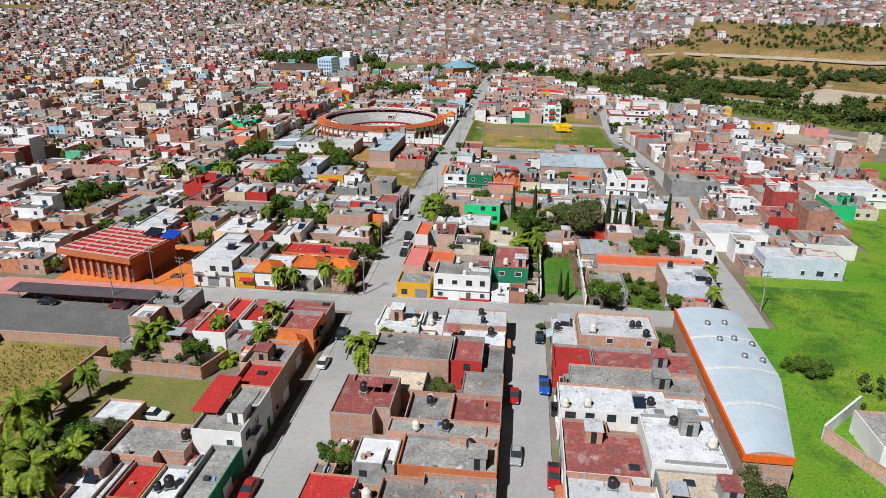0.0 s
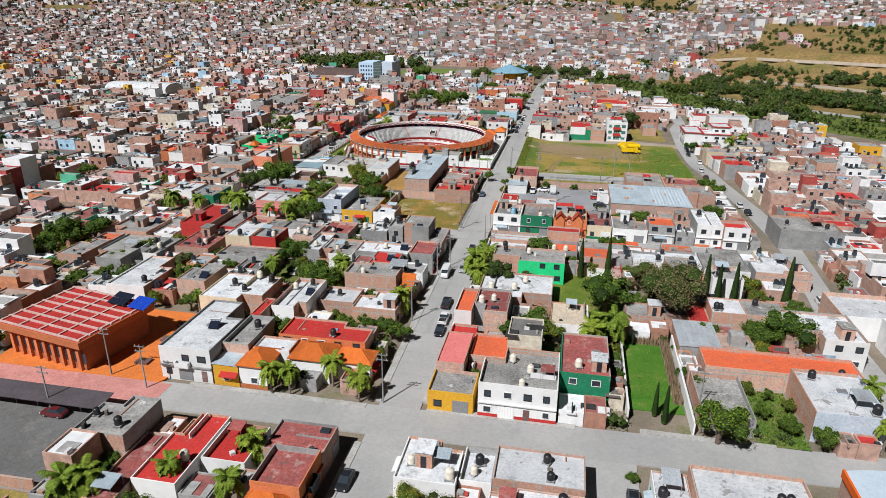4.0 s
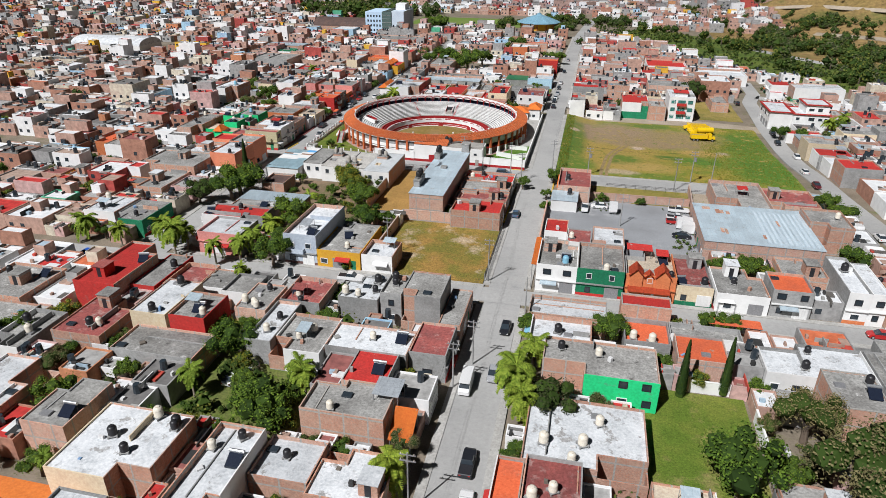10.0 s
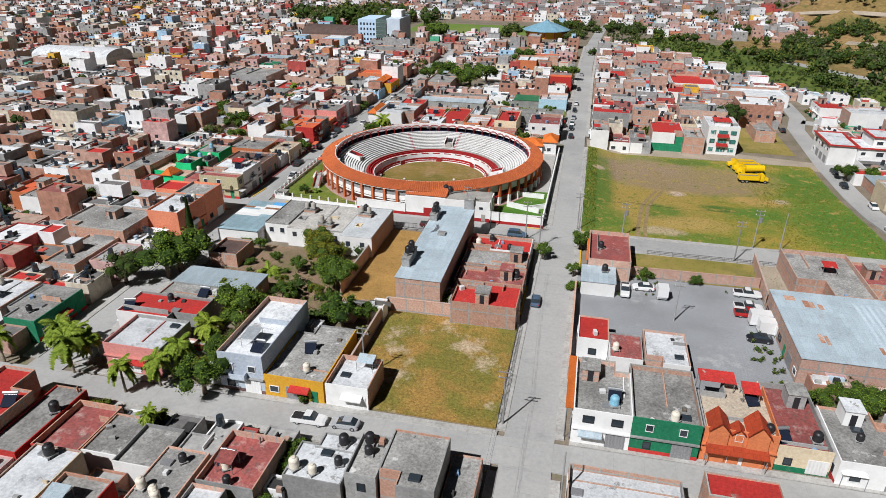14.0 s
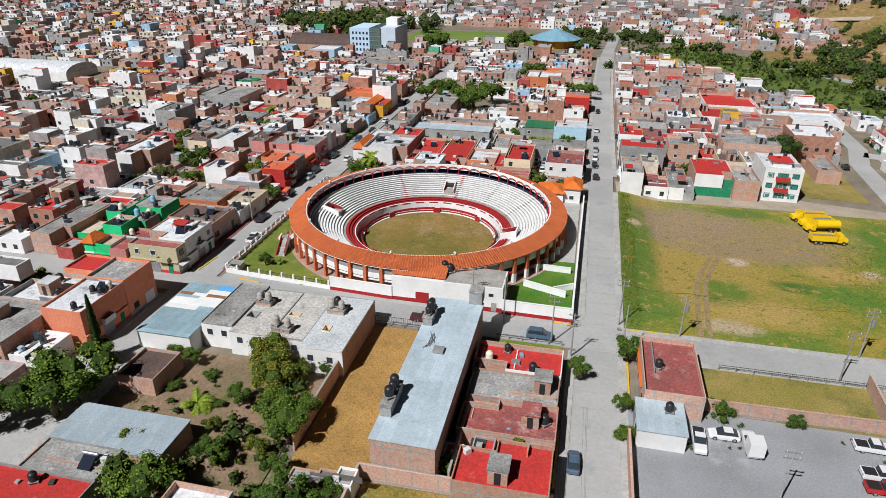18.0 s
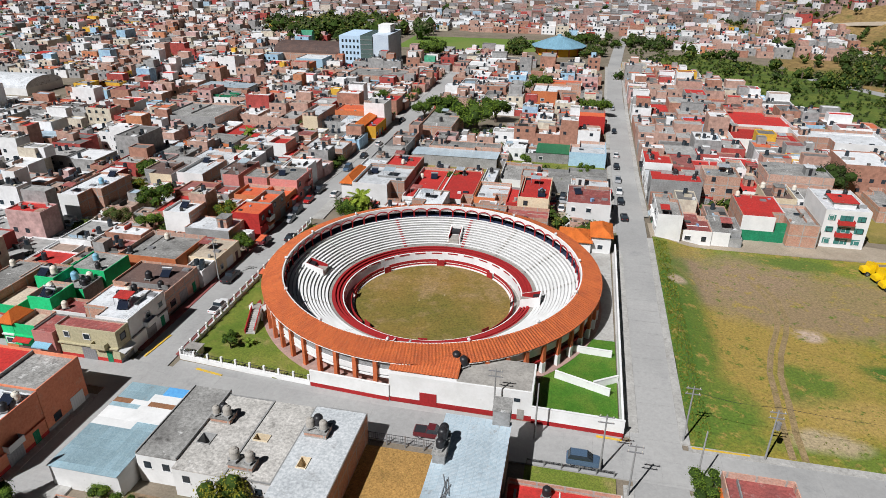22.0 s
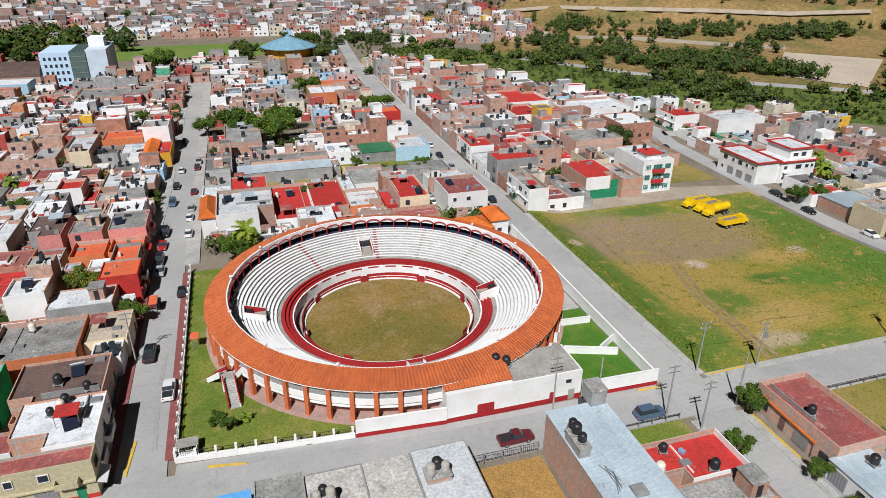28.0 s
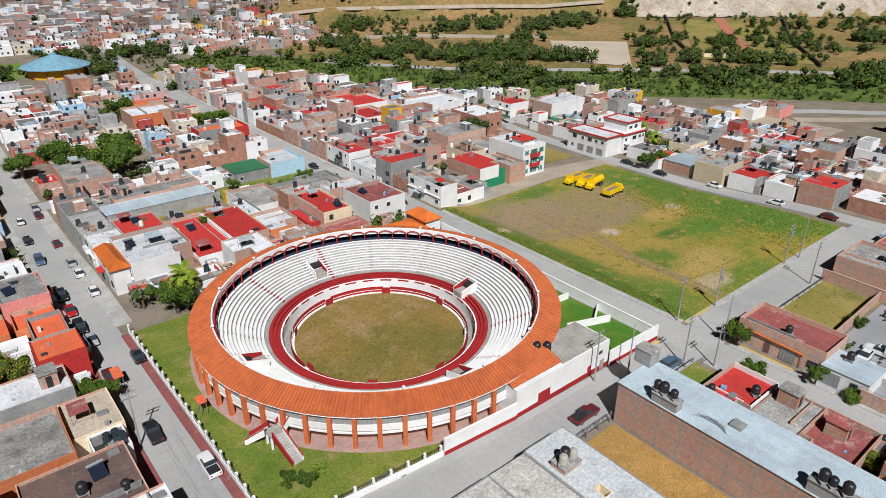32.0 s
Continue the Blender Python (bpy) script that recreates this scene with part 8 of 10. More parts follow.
house(-137.6, 292.0, -135.3, 296.0, 5.2, "t", "gn", "", False)
house(-130.9, 291.2, -127.0, 296.6, 4.8, "m", "ro", "", False)
house(-132.8, 298.0, -126.2, 302.5, 4.4, "m", "wh", "W", False)
house(-129.3, 307.2, -117.0, 318.1, 4.6, "h", "pk", "TTS")
house(-135.2, 319.1, -122.3, 330.9, 5.0, "g", "or", "TW")
house(-122.1, 322.9, -115.6, 332.3, 4.0, "c", "cr", "")
house(-126.0, 295.2, -115.6, 305.3, 6.4, "w", "wh", "TWTS")
house(-126.7, 291.9, -115.6, 295.1, 6.0, "m", "ol", "")
house(-130.0, 334.7, -119.3, 341.8, 4.6, "w", "gr", "")
house(-136.5, 337.1, -130.0, 344.3, 7.0, "w", "wh", "S")
house(-122.4, 342.1, -115.6, 349.2, 6.0, "o", "rd", "")
house(-121.5, 349.7, -116.4, 357.8, 5.8, "o", "bk", "")
house(-105.2, 383.1, -98.3, 390.2, 6.0, "w", "wh", "")
house(-166.2, 339.0, -157.5, 355.1, 8.0, "w", "wh", "WS")
house(-194.7, 338.6, -188.2, 352.6, 6.0, "g", "ye", "")
house(52.0, 222.8, 68.0, 236.1, 5.6, "g", "gr", "TT")
house(60.5, 154.5, 79.0, 163.0, 5.0, "w", "gb", "")
house(71.4, 186.0, 79.5, 197.5, 5.6, "m", "rd", "T")
house(95.7, 203.4, 102.8, 215.4, 5.0, "g", "gn", "T")
house(49.7, 171.1, 66.6, 182.8, 5.0, "w", "wh", "")
house(96.8, 218.5, 119.8, 234.9, 5.6, "w", "wh", "")
house(36.7, 157.7, 49.5, 169.3, 6.0, "w", "wh", "")
house(75.0, 168.7, 88.0, 180.4, 4.0, "g", "wh", "")
house(53.5, 83.0, 64.0, 92.0, 4.0, "g", "wh", "")
house(-101.8, 366.8, -88.8, 382.9, 6.3, "w", "wh", "TS")
house(-105.2, 368.0, -102.0, 380.4, 5.6, "t", "wh", "")
house(-88.7, 367.3, -79.4, 391.4, 3.6, "r", "wh", "WS")
house(-79.3, 367.5, -70.8, 390.4, 3.8, "r", "wh", "T")
house(-70.6, 370.9, -62.1, 382.9, 3.5, "w", "or", "")
house(-59.0, 366.9, -51.4, 383.0, 6.0, "r", "cr", "TS")
house(-62.0, 368.5, -59.1, 379.7, 3.6, "r", "rd", "")
house(-70.5, 383.2, -66.9, 394.5, 4.2, "w", "wh", "T")
house(-55.4, 391.2, -36.7, 404.8, 3.4, "g", "gr", "")
house(-66.7, 390.8, -55.5, 406.5, 3.2, "g", "wh", "")
house(-46.5, 383.8, -36.6, 391.1, 4.0, "w", "wh", "T")
house(-47.1, 365.3, -36.6, 377.9, 6.2, "m", "wh", "S")
house(-96.9, 408.5, -69.7, 415.8, 3.6, "b", "gr", "")
house(-92.8, 415.9, -69.7, 423.0, 4.4, "g", "bk", "TT")
house(-100.0, 431.4, -88.5, 455.6, 6.5, "g", "bk", "T")
house(-58.5, 419.4, -48.1, 429.7, 3.4, "n", "gr", "")
house(-48.0, 418.2, -36.6, 431.9, 4.6, "w", "bl", "")
house(-53.5, 458.4, -36.6, 468.3, 6.4, "o", "rd", "")
house(-40.8, 351.4, -36.6, 358.9, 4.2, "t", "wh", "")
house(-47.6, 350.5, -40.9, 357.5, 3.0, "t", "wh", "")
house(61.0, 426.0, 72.0, 438.0, 5.6, "r", "wh", "T")
house(66.1, 408.6, 85.9, 420.9, 8.0, "w", "wh", "T")
house(27.4, 447.0, 54.9, 464.9, 5.0, "w", "wh", "T")
house(5.7, 447.1, 27.3, 464.0, 4.5, "r", "wh", "")
house(9.3, 465.1, 29.3, 488.5, 5.0, "r", "wh", "")
house(-140.1, 365.7, -133.2, 378.0, 6.0, "h", "ro", "")
house(-132.0, 366.4, -125.4, 377.1, 5.6, "g", "ro", "")
house(-124.0, 365.3, -116.4, 375.6, 6.0, "g", "ro", "S")
house(-150.9, 364.9, -143.2, 381.1, 5.8, "w", "wh", "S")
house(-162.5, 364.5, -152.4, 374.7, 5.0, "h", "cr", "T")
house(-130.9, 358.5, -124.2, 366.4, 3.6, "o", "or", "")
house(-123.3, 357.8, -116.7, 365.2, 4.0, "o", "or", "W")
house(-141.3, 399.8, -135.3, 407.9, 6.4, "r", "wh", "")
house(-135.1, 396.5, -132.1, 407.4, 3.6, "r", "wh", "")
house(-146.2, 392.4, -141.6, 405.6, 4.5, "w", "wh", "")
house(-132.0, 405.3, -118.6, 418.5, 4.4, "w", "bk", "WWWW")
house(-154.9, 407.4, -146.2, 418.5, 4.0, "w", "bk", "")
house(-172.9, 402.6, -155.4, 413.4, 4.2, "g", "or", "T")
house(-165.9, 415.1, -159.2, 429.5, 3.6, "r", "gr", "")
house(-130.7, 429.6, -124.1, 444.5, 5.0, "w", "wh", "")
house(-124.0, 428.0, -120.4, 446.6, 5.0, "t", "wh", "")
house(-138.3, 451.0, -126.0, 462.0, 5.0, "o", "or", "")
house(-147.2, 436.3, -139.5, 456.0, 6.0, "w", "cr", "")
house(-194.4, 424.2, -173.5, 444.4, 6.5, "g", "gr", "")
house(-197.6, 524.7, -183.7, 544.7, 6.2, "o", "or", "")
house(-174.1, 518.6, -166.4, 533.6, 4.0, "r", "wh", "")
house(-158.7, 519.5, -130.6, 538.4, 5.0, "g", "bk", "")
house(-212.2, 478.8, -189.4, 489.0, 5.0, "b", "bk", "")
house(-227.9, 534.2, -221.3, 554.8, 4.5, "r", "bk", "")
house(-174.3, 385.6, -162.0, 394.8, 3.8, "g", "gr", "TT")
house(-159.3, 384.6, -146.5, 395.6, 3.6, "w", "gr", "T")
house(-66.0, 515.5, -46.4, 522.7, 6.5, "o", "or", "")
house(-197.2, 550.0, -182.4, 564.6, 6.2, "w", "bl", "")
house(-206.0, 468.1, -188.6, 478.6, 4.2, "g", "te", "")
house(-120.2, 433.4, -116.4, 446.3, 4.4, "r", "ye", "")
house(-151.6, 418.6, -134.9, 427.8, 4.0, "m", "bk", "")
house(14.6, 263.6, 27.1, 282.7, 4.5, "g", "pk", "")
house(27.4, 268.4, 39.0, 280.4, 4.0, "m", "pk", "")
house(124.7, 367.1, 134.0, 376.3, 4.0, "g", "ye", "")
house(134.4, 361.8, 145.5, 371.0, 4.5, "w", "wh", "T")
house(146.0, 356.4, 157.8, 365.6, 4.0, "g", "ro", "T")
house(89.2, 312.9, 98.2, 322.1, 6.0, "g", "bk", "T")
house(108.9, 377.3, 120.7, 386.6, 4.0, "w", "wh", "")
house(68.2, 349.3, 78.7, 357.3, 4.6, "g", "cr", "TT")
house(79.2, 349.3, 89.0, 357.3, 6.0, "g", "gr", "T")
house(82.8, 338.7, 90.3, 347.8, 5.6, "w", "bk", "T")
house(51.4, 328.4, 62.6, 337.6, 5.8, "g", "cr", "TT")
house(52.6, 298.3, 62.7, 307.5, 5.8, "r", "gr", "T")
house(52.4, 308.3, 61.7, 316.5, 4.0, "w", "wh", "T")
house(52.2, 317.3, 62.2, 327.0, 4.2, "r", "wh", "")
house(50.4, 349.3, 61.8, 354.6, 3.4, "r", "wh", "")
house(52.5, 338.7, 63.7, 348.8, 3.4, "b", "wh", "")

# ---- vehicles and poles ----
car("car", "w", -33.8, 100.0, "y")
car("car", "k", -33.3, 111.0, "y")
car("car", "k", 5.7, 114.8, "y")
car("pick", "b", 6.2, 97.6, "y")
car("car", "r", 1.1, 93.8, "y")
car("car", "g", 1.7, 78.5, "y")
car("pick", "r", 7.0, 74.6, "y")
car("car", "r", -34.2, 66.6, "y")
car("pick", "w", -55.8, 80.5, "x")
car("car", "k", -100.4, 116.3, "x")
car("car", "m", -84.2, 116.6, "x")
car("van", "w", -33.4, 185.5, "y")
car("car", "g", -29.7, 189.2, "y")
car("pick", "k", -30.1, 169.2, "y")
car("pick", "w", -29.2, 161.9, "y")
car("car", "k", -29.1, 156.4, "y")
car("jeep", "b", -40.4, 182.8, "x")
car("car", "k", -29.6, 203.0, "y")
car("car", "w", -69.5, 179.0, "y")
car("car", "g", -67.6, 180.9, "y")
car("pick", "w", -62.7, 214.4, "x")
car("car", "g", -57.4, 214.7, "x")
car("car", "n", -34.1, 255.8, "y")
car("pick", "w", -17.3, 263.8, "y")
car("box", "w", -10.4, 264.7, "y")
car("pick", "w", 6.0, 267.8, "x")
car("pick", "w", 5.2, 262.4, "x")
car("pick", "r", 4.9, 259.9, "x")
car("crate", "w", 6.2, 257.4, "x")
car("crate", "w", 7.2, 254.8, "x")
car("car", "k", 5.1, 251.6, "x")
car("car", "w", -13.7, 266.0, "x")
car("suv", "n", -41.2, 285.4, "x")
car("pick", "m", -62.1, 286.1, "x")
car("suv", "g", -16.7, 366.7, "x")
car("pick", "w", -108.9, 311.1, "y")
car("pick", "k", -112.6, 322.3, "y")
car("car", "g", -113.4, 353.1, "y")
car("car", "k", -108.6, 343.0, "y")
car("car", "m", -113.7, 340.0, "y")
car("car", "w", -108.6, 371.8, "y")
car("car", "k", -32.7, 372.7, "y")
car("car", "k", -33.1, 384.7, "y")
car("car", "w", -33.1, 394.3, "y")
car("car", "g", -33.0, 406.1, "y")
car("car", "k", -33.1, 419.1, "y")
car("car", "w", -32.9, 431.4, "y")
car("car", "k", -32.8, 460.9, "y")
car("car", "g", -32.6, 497.9, "y")
car("car", "w", -113.2, 426.2, "y")
car("car", "g", -108.5, 433.7, "y")
car("car", "m", -108.8, 427.8, "y")
car("car", "k", -113.9, 458.7, "y")
for q, (kind, colour, side) in enumerate((("suv", "k", 0), ("car", "r", 0), ("pick", "k", 0), ("car", "w", 1), ("car", "g", 1), ("suv", "n", 0), ("car", "m", 1), ("car", "k", 0))):
    car(kind, colour, -108.9 if side else -113.9, 358.5 + 7.6 * q + 1.3 * side, "y")
car("car", "k", 47.1, 346.1, "y")
car("car", "w", 49.1, 329.0, "y")
car("car", "k", 48.2, 359.2, "y")
car("car", "w", 46.3, 309.8, "y")
car("car", "m", 45.9, 296.1, "y")
car("car", "r", 34.8, 215.7, "x")
car("car", "w", 50.3, 261.3, "y")
car("car", "k", 51.3, 253.5, "y")
car("car", "m", 52.1, 200.6, "y")
car("car", "k", 52.4, 203.7, "y")
car("car", "m", 51.9, 197.9, "y")
car("car", "w", 51.7, 187.2, "y")
car("car", "m", 51.0, 163.3, "y")
car("car", "k", 39.8, 416.8, "y")
car("car", "w", 42.0, 412.4, "y")
car("car", "k", 44.1, 406.8, "y")
car("car", "w", -129.6, 212.7, "x")
car("car", "b", -121.5, 212.0, "x")
car("car", "k", -83.3, 209.1, "x")
big_truck(21.0, 358.3, 3.28, "full")
big_truck(22.0, 355.0, 3.37, "full")
big_truck(22.4, 351.8, 3.34, "tank")
big_truck(21.6, 344.5, 0.1, "full")
pole(-35.4, 185.0, 8.5, True, False)
pole(-35.5, 220.3, 9.5, True, False)
pole(-27.6, 292.7, 9.5, True, False)
pole(-17.2, 291.2, 8.5, True, True)
pole(53.7, 134.4, 9.5, True, False)
pole(-39.1, 284.3, 9.5, True, False)
pole(-35.6, 280.8, 8.5, True, False)
pole(-114.7, 321.3, 9.5, True, False)
pole(-26.6, 206.4, 9.5, False, False)
pole(-27.2, 283.8, 9.5, False, False)
pole(-33.5, 191.7, 8.5, True, False)
pole(-58.4, 226.3, 9.5, True, False)
pole(-48.0, 288.8, 9.5, False, False)
pole(-8.8, 255.2, 8.5, True, False)
pole(11.5, 291.3, 9.5, True, True)
pole(16.9, 290.6, 9.5, False, False)
pole(-85.6, 117.5, 8.5, True, False)
pole(-54.1, 290.8, 9.5, True, False)
pole(-33.5, 130.7, 9.5, True, False)
pole(17.5, 137.4, 8.5, True, False)
pole(-35.7, 160.2, 9.5, True, False)
pole(6.3, 283.6, 9.5, True, False)
pole(-83.2, 129.1, 9.5, True, False)
pole(-74.6, 126.6, 8.5, True, False)

for area in ((-103, 60, -36.6, 117), (-25.8, 52, -1, 117.5), (8, 56, 32, 126), (-25.8, 131, 46, 210), (-103, 131, -36.6, 210), (-103, 219, -36.6, 282), (-25.8, 219, 47, 284)):
    infill(*area, int(area[0] * 7 + area[1]) % 997, 95)
# ---- the far town ----
HEAP_MAT = island_mat("roof_clutter", [(20, (0.36, 0.24, 0.19)), (16, (0.3, 0.3, 0.29)), (14, (0.62, 0.62, 0.62)), (14, (0.03, 0.03, 0.03)), (8, (0.12, 0.11, 0.1)), (5, (0.45, 0.06, 0.04)), (5, (0.3, 0.4, 0.48)), (4, (0.5, 0.44, 0.34))])
def far_town(name, seed, lanes, keep, label):
    r = random.Random(seed)
    wl, rf, wn2, heap = Mesh(), Mesh(), Mesh(), Mesh()
    x0, x1, y0, y1, ang, block = lanes
    ca, sa = math.cos(ang), math.sin(ang)
    v = y0
    while v < y1:
        dep = r.uniform(8, 14) * (1 + max(0, v - 900) / 3000)
        u = x0
        while u < x1:
            wid = r.uniform(6, 11) * (1 + max(0, v - 900) / 3000)
            street = (u % block) < 7.5 or (v % (block * 1.25)) < 7.5
            x, y = u * ca - v * sa, u * sa + v * ca
            if not street and keep(x, y, r) and river(x, y) < 0:
                block_house(wl, rf, wn2, r, x, y, wid / 2 - 0.1, dep / 2 - (0.1 if r.random() < 0.6 else 1.0), ca, sa, v < 820, False, heap if v < 560 else None)
            u += wid
        v += dep
    finish(name, wl, rf, wn2, heap, label)


def finish(name, wl, rf, wn2, heap, label):
    if heap.v:
        tagged(heap.build(name + "_roof_clutter", HEAP_MAT), label + ", roof walls, blocks and sheets", "clutter", kind="stuff")
    tagged(wl.build(name + "_shells", NORTH_WALL if name[0] in "nh" else FAR_WALL), label + ", walls", "houses", kind="stuff")
    tagged(rf.build(name + "_rooftops", NORTH_ROOF if name[0] in "nh" else FAR_ROOF), label + ", flat roofs", "houses", kind="stuff")
    tagged(wn2.build(name + "_openings", GLASS), label + ", dark windows and water tanks", "houses", kind="stuff")


NEAR = OWN[0]
for area in ((-183, 131, -103, 210), (-183, 219, -116, 282), (-183, 292, -116, 432), (-105.4, 356, -36.6, 432), (-25.8, 374, 44, 600), (-105.4, 440, -36.6, 560), (56, 150, 150, 300), (55, 290, 120, 420), (44, 400, 90, 520), (-183, 440, -116, 560), (-183, 60, -99, 117)):
    infill(*area, int(area[0] * 7 + area[1]) % 997, {356: NEAR + 4, 374: NEAR + 13}.get(area[1], 0))
finish("mid_town", *MID, HEAP, "low brick and concrete houses in the blocks around")


def landmark_clear(x, y):
    return not any(a - 5 < x < c + 5 and b - 5 < y < d + 5 for a, b, c, d in ((-216, 560, -148, 640), (-175, 630, -60, 720), (-90, 600, -35, 665), (-345, 450, -280, 500), (150, 440, 330, 700)))


def keep_mid(x, y, r):
    d = x - (60 if y < 640 else 135) + (0.4 * (y - 600) if y < 640 else 0)
    inner = -184 < x < 52 and y < 560 or -27 < x < 92 and y < 600 or 52 <= x < 150 and 150 < y < 402
    if inner or not landmark_clear(x, y) or (x > 128 and y < 300) or d > -10 or y < 150 or (-36 < x < -20) or (x > 40 and y < 160):
        return False
    return r.random() < 0.9


def keep_north(x, y, r):
    d = x - 165 - 0.28 * (y - 760)
    if y < 760 or (d > 0 and y < 1150) or x > 900 or (y > 1500 and noise.noise((x / 260, y / 260, 2)) > 0.05):
        return False
    return r.random() < 0.86 and noise.noise((x / 120, y / 120, 5)) > -0.42


far_town("west_town", 3, (-760, 160, 150, 765, 0.0, 74), keep_mid, "low brick and concrete houses of the town beyond")
far_town("north_town", 4, (-1100, 900, 760, 2100, 0.12, 78), keep_north, "crowded small houses climbing the far slope")
far_town("hill_town", 5, (130, 900, 700, 1600, -0.1, 80), lambda x, y, r: 0.6 * (x - 235) + 0.8 * (y - 562) > (330 if x > 220 else 150) and river(x, y) < -1 and r.random() < 0.62, "pale houses on the ridge above the scrub slope")


# ---- woods ----
OLIVE_WOOD = leaf_mat("greyish_wood_leaves", (0.05, 0.058, 0.03), (0.13, 0.135, 0.07))
FRESH_WOOD = leaf_mat("fresh_wood_leaves", (0.05, 0.075, 0.014), (0.17, 0.18, 0.035))


def woods(name, places, m, label, coarse=False):
    r = random.Random(17)
    b = Mesh()
    for x, y, s in places:
        z = gz(x, y)
        few = s < 2 or coarse
        hue = r.choice((0, 0, 3, 4))
        lob = [(r.uniform(-0.5, 0.5), r.uniform(-0.5, 0.5), r.uniform(0.3, 0.9), r.uniform(0.4, 0.62)) for _ in range(2 if few else 3)]
        for lx, ly, lz, ls in lob:
            for _ in range(12 if few else 25):
                v = Vector((r.gauss(0, 1), r.gauss(0, 1), r.gauss(0, 1) + 0.3)).normalized()
                p = Vector((x, y, z)) + s * (Vector((lx, ly, lz)) + v * ls)
                n = (v + Vector((r.uniform(-1, 1), r.uniform(-1, 1), r.uniform(0, 1)))).normalized()
                t = n.orthogonal().normalized() * s * (r.uniform(0.09, 0.17) if few else r.uniform(0.07, 0.125))
                q = n.cross(t) * r.uniform(0.6, 1.0)
                b.quad(tuple(p - t), tuple(p + q), tuple(p + t), tuple(p - q), hue)
            # dark solid in each lobe, painted as the crown's inner shade
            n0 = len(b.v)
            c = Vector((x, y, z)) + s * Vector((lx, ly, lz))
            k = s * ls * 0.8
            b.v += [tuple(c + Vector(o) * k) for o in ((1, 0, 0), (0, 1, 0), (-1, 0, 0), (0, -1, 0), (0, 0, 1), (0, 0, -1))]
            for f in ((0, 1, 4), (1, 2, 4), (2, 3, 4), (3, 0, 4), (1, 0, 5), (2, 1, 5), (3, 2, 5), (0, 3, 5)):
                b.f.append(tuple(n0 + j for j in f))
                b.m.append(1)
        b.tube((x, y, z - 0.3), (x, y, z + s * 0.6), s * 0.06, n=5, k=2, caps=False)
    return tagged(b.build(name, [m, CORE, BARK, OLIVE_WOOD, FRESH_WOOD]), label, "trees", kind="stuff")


rs = random.Random(31)
for x0, y0, x1, y1, n, q in ((-84, 240, -73, 267, 34, 1.7), (-98, 239, -84, 246, 12, 1.1), (-97, 250, -86, 262, 9, 1.0), (3, 234, 8.4, 262, 22, 0.8), (-24, 262, 8, 270.5, 16, 0.6), (-72, 170, -57, 183, 26, 1.9), (-58, 141, -38, 155, 14, 1.4), (-72, 94, -52, 100, 12, 1.3), (-66, 60, -56, 74, 12, 1.6), (-14, 150, 2, 166, 22, 1.7), (8, 161, 16, 186, 10, 1.3), (36, 196, 46, 208, 6, 1.3), (34, 108, 41, 119, 14, 1.0), (8, 233, 30, 239, 20, 1.5), (24, 132, 31, 146, 12, 1.1), (56, 96, 75, 108, 18, 1.3)):
    for _ in range(n):
        YARD_TREES.append((rs.uniform(x0, x1), rs.uniform(y0, y1), q * rs.uniform(0.6, 1.35)))
woods("yard_trees", YARD_TREES, LEAF["w"], "small leafy trees in yards between the houses")
r = random.Random(23)
spots = []
while len(spots) < 2000:
    i = r.randrange(len(VALLEY) - 1)
    (xa, ya), (xb, yb) = VALLEY[i], VALLEY[i + 1]
    t = r.random()
    u, n = r.uniform(-30, 30), math.hypot(xb - xa, yb - ya)
    x, y = xa + (xb - xa) * t + u * (ya - yb) / n, ya + (yb - ya) * t + u * (xb - xa) / n
    x, y = x + r.gauss(0, 3), y + r.gauss(0, 3)
    big = r.random() < (0.3 if u > 20 else 0.025) and noise.noise((x / 22, y / 22, 4)) > -0.15
    if river(x, y) > 0.0 and abs(x + 28) > 9:
        spots.append((x, y, r.uniform(3.2, 6.2) if big else r.uniform(0.8, 1.9)))
woods("river_woods", spots, FRESH_WOOD, "thick green scrub and trees along the river valley")
spots = []
for _ in range(1500):
    x, y = r.uniform(-620, 330), r.uniform(160, 760)
    if not (-200 < x < 150 and y < 560) and landmark_clear(x, y) and river(x, y) < -0.1 and x < 60 and noise.noise((x / 60, y / 60, 8)) + 0.5 * r.random() > 0.2:
        spots.append((x, y, r.uniform(2.2, 4.6)))
def bare(x, y):
    # sports ground, highways and track stay clear
    u, w = 0.8 * (x - 220) + 0.6 * (y - 515), -0.6 * (x - 220) + 0.8 * (y - 515)
    return (abs(u) < 62 and abs(w) < 30) or any(abs((x - xa) * (yb - ya) - (y - ya) * (xb - xa)) < 6 * math.hypot(xb - xa, yb - ya) and min(xa, xb) - 4 < x < max(xa, xb) + 4 for xa, ya, xb, yb in ((105, 530, 154, 486), (154, 486, 202, 449), (202, 449, 258, 396), (258, 396, 340, 310), (124, 763, 220, 692), (220, 692, 345, 603), (289, 436, 402, 535)))


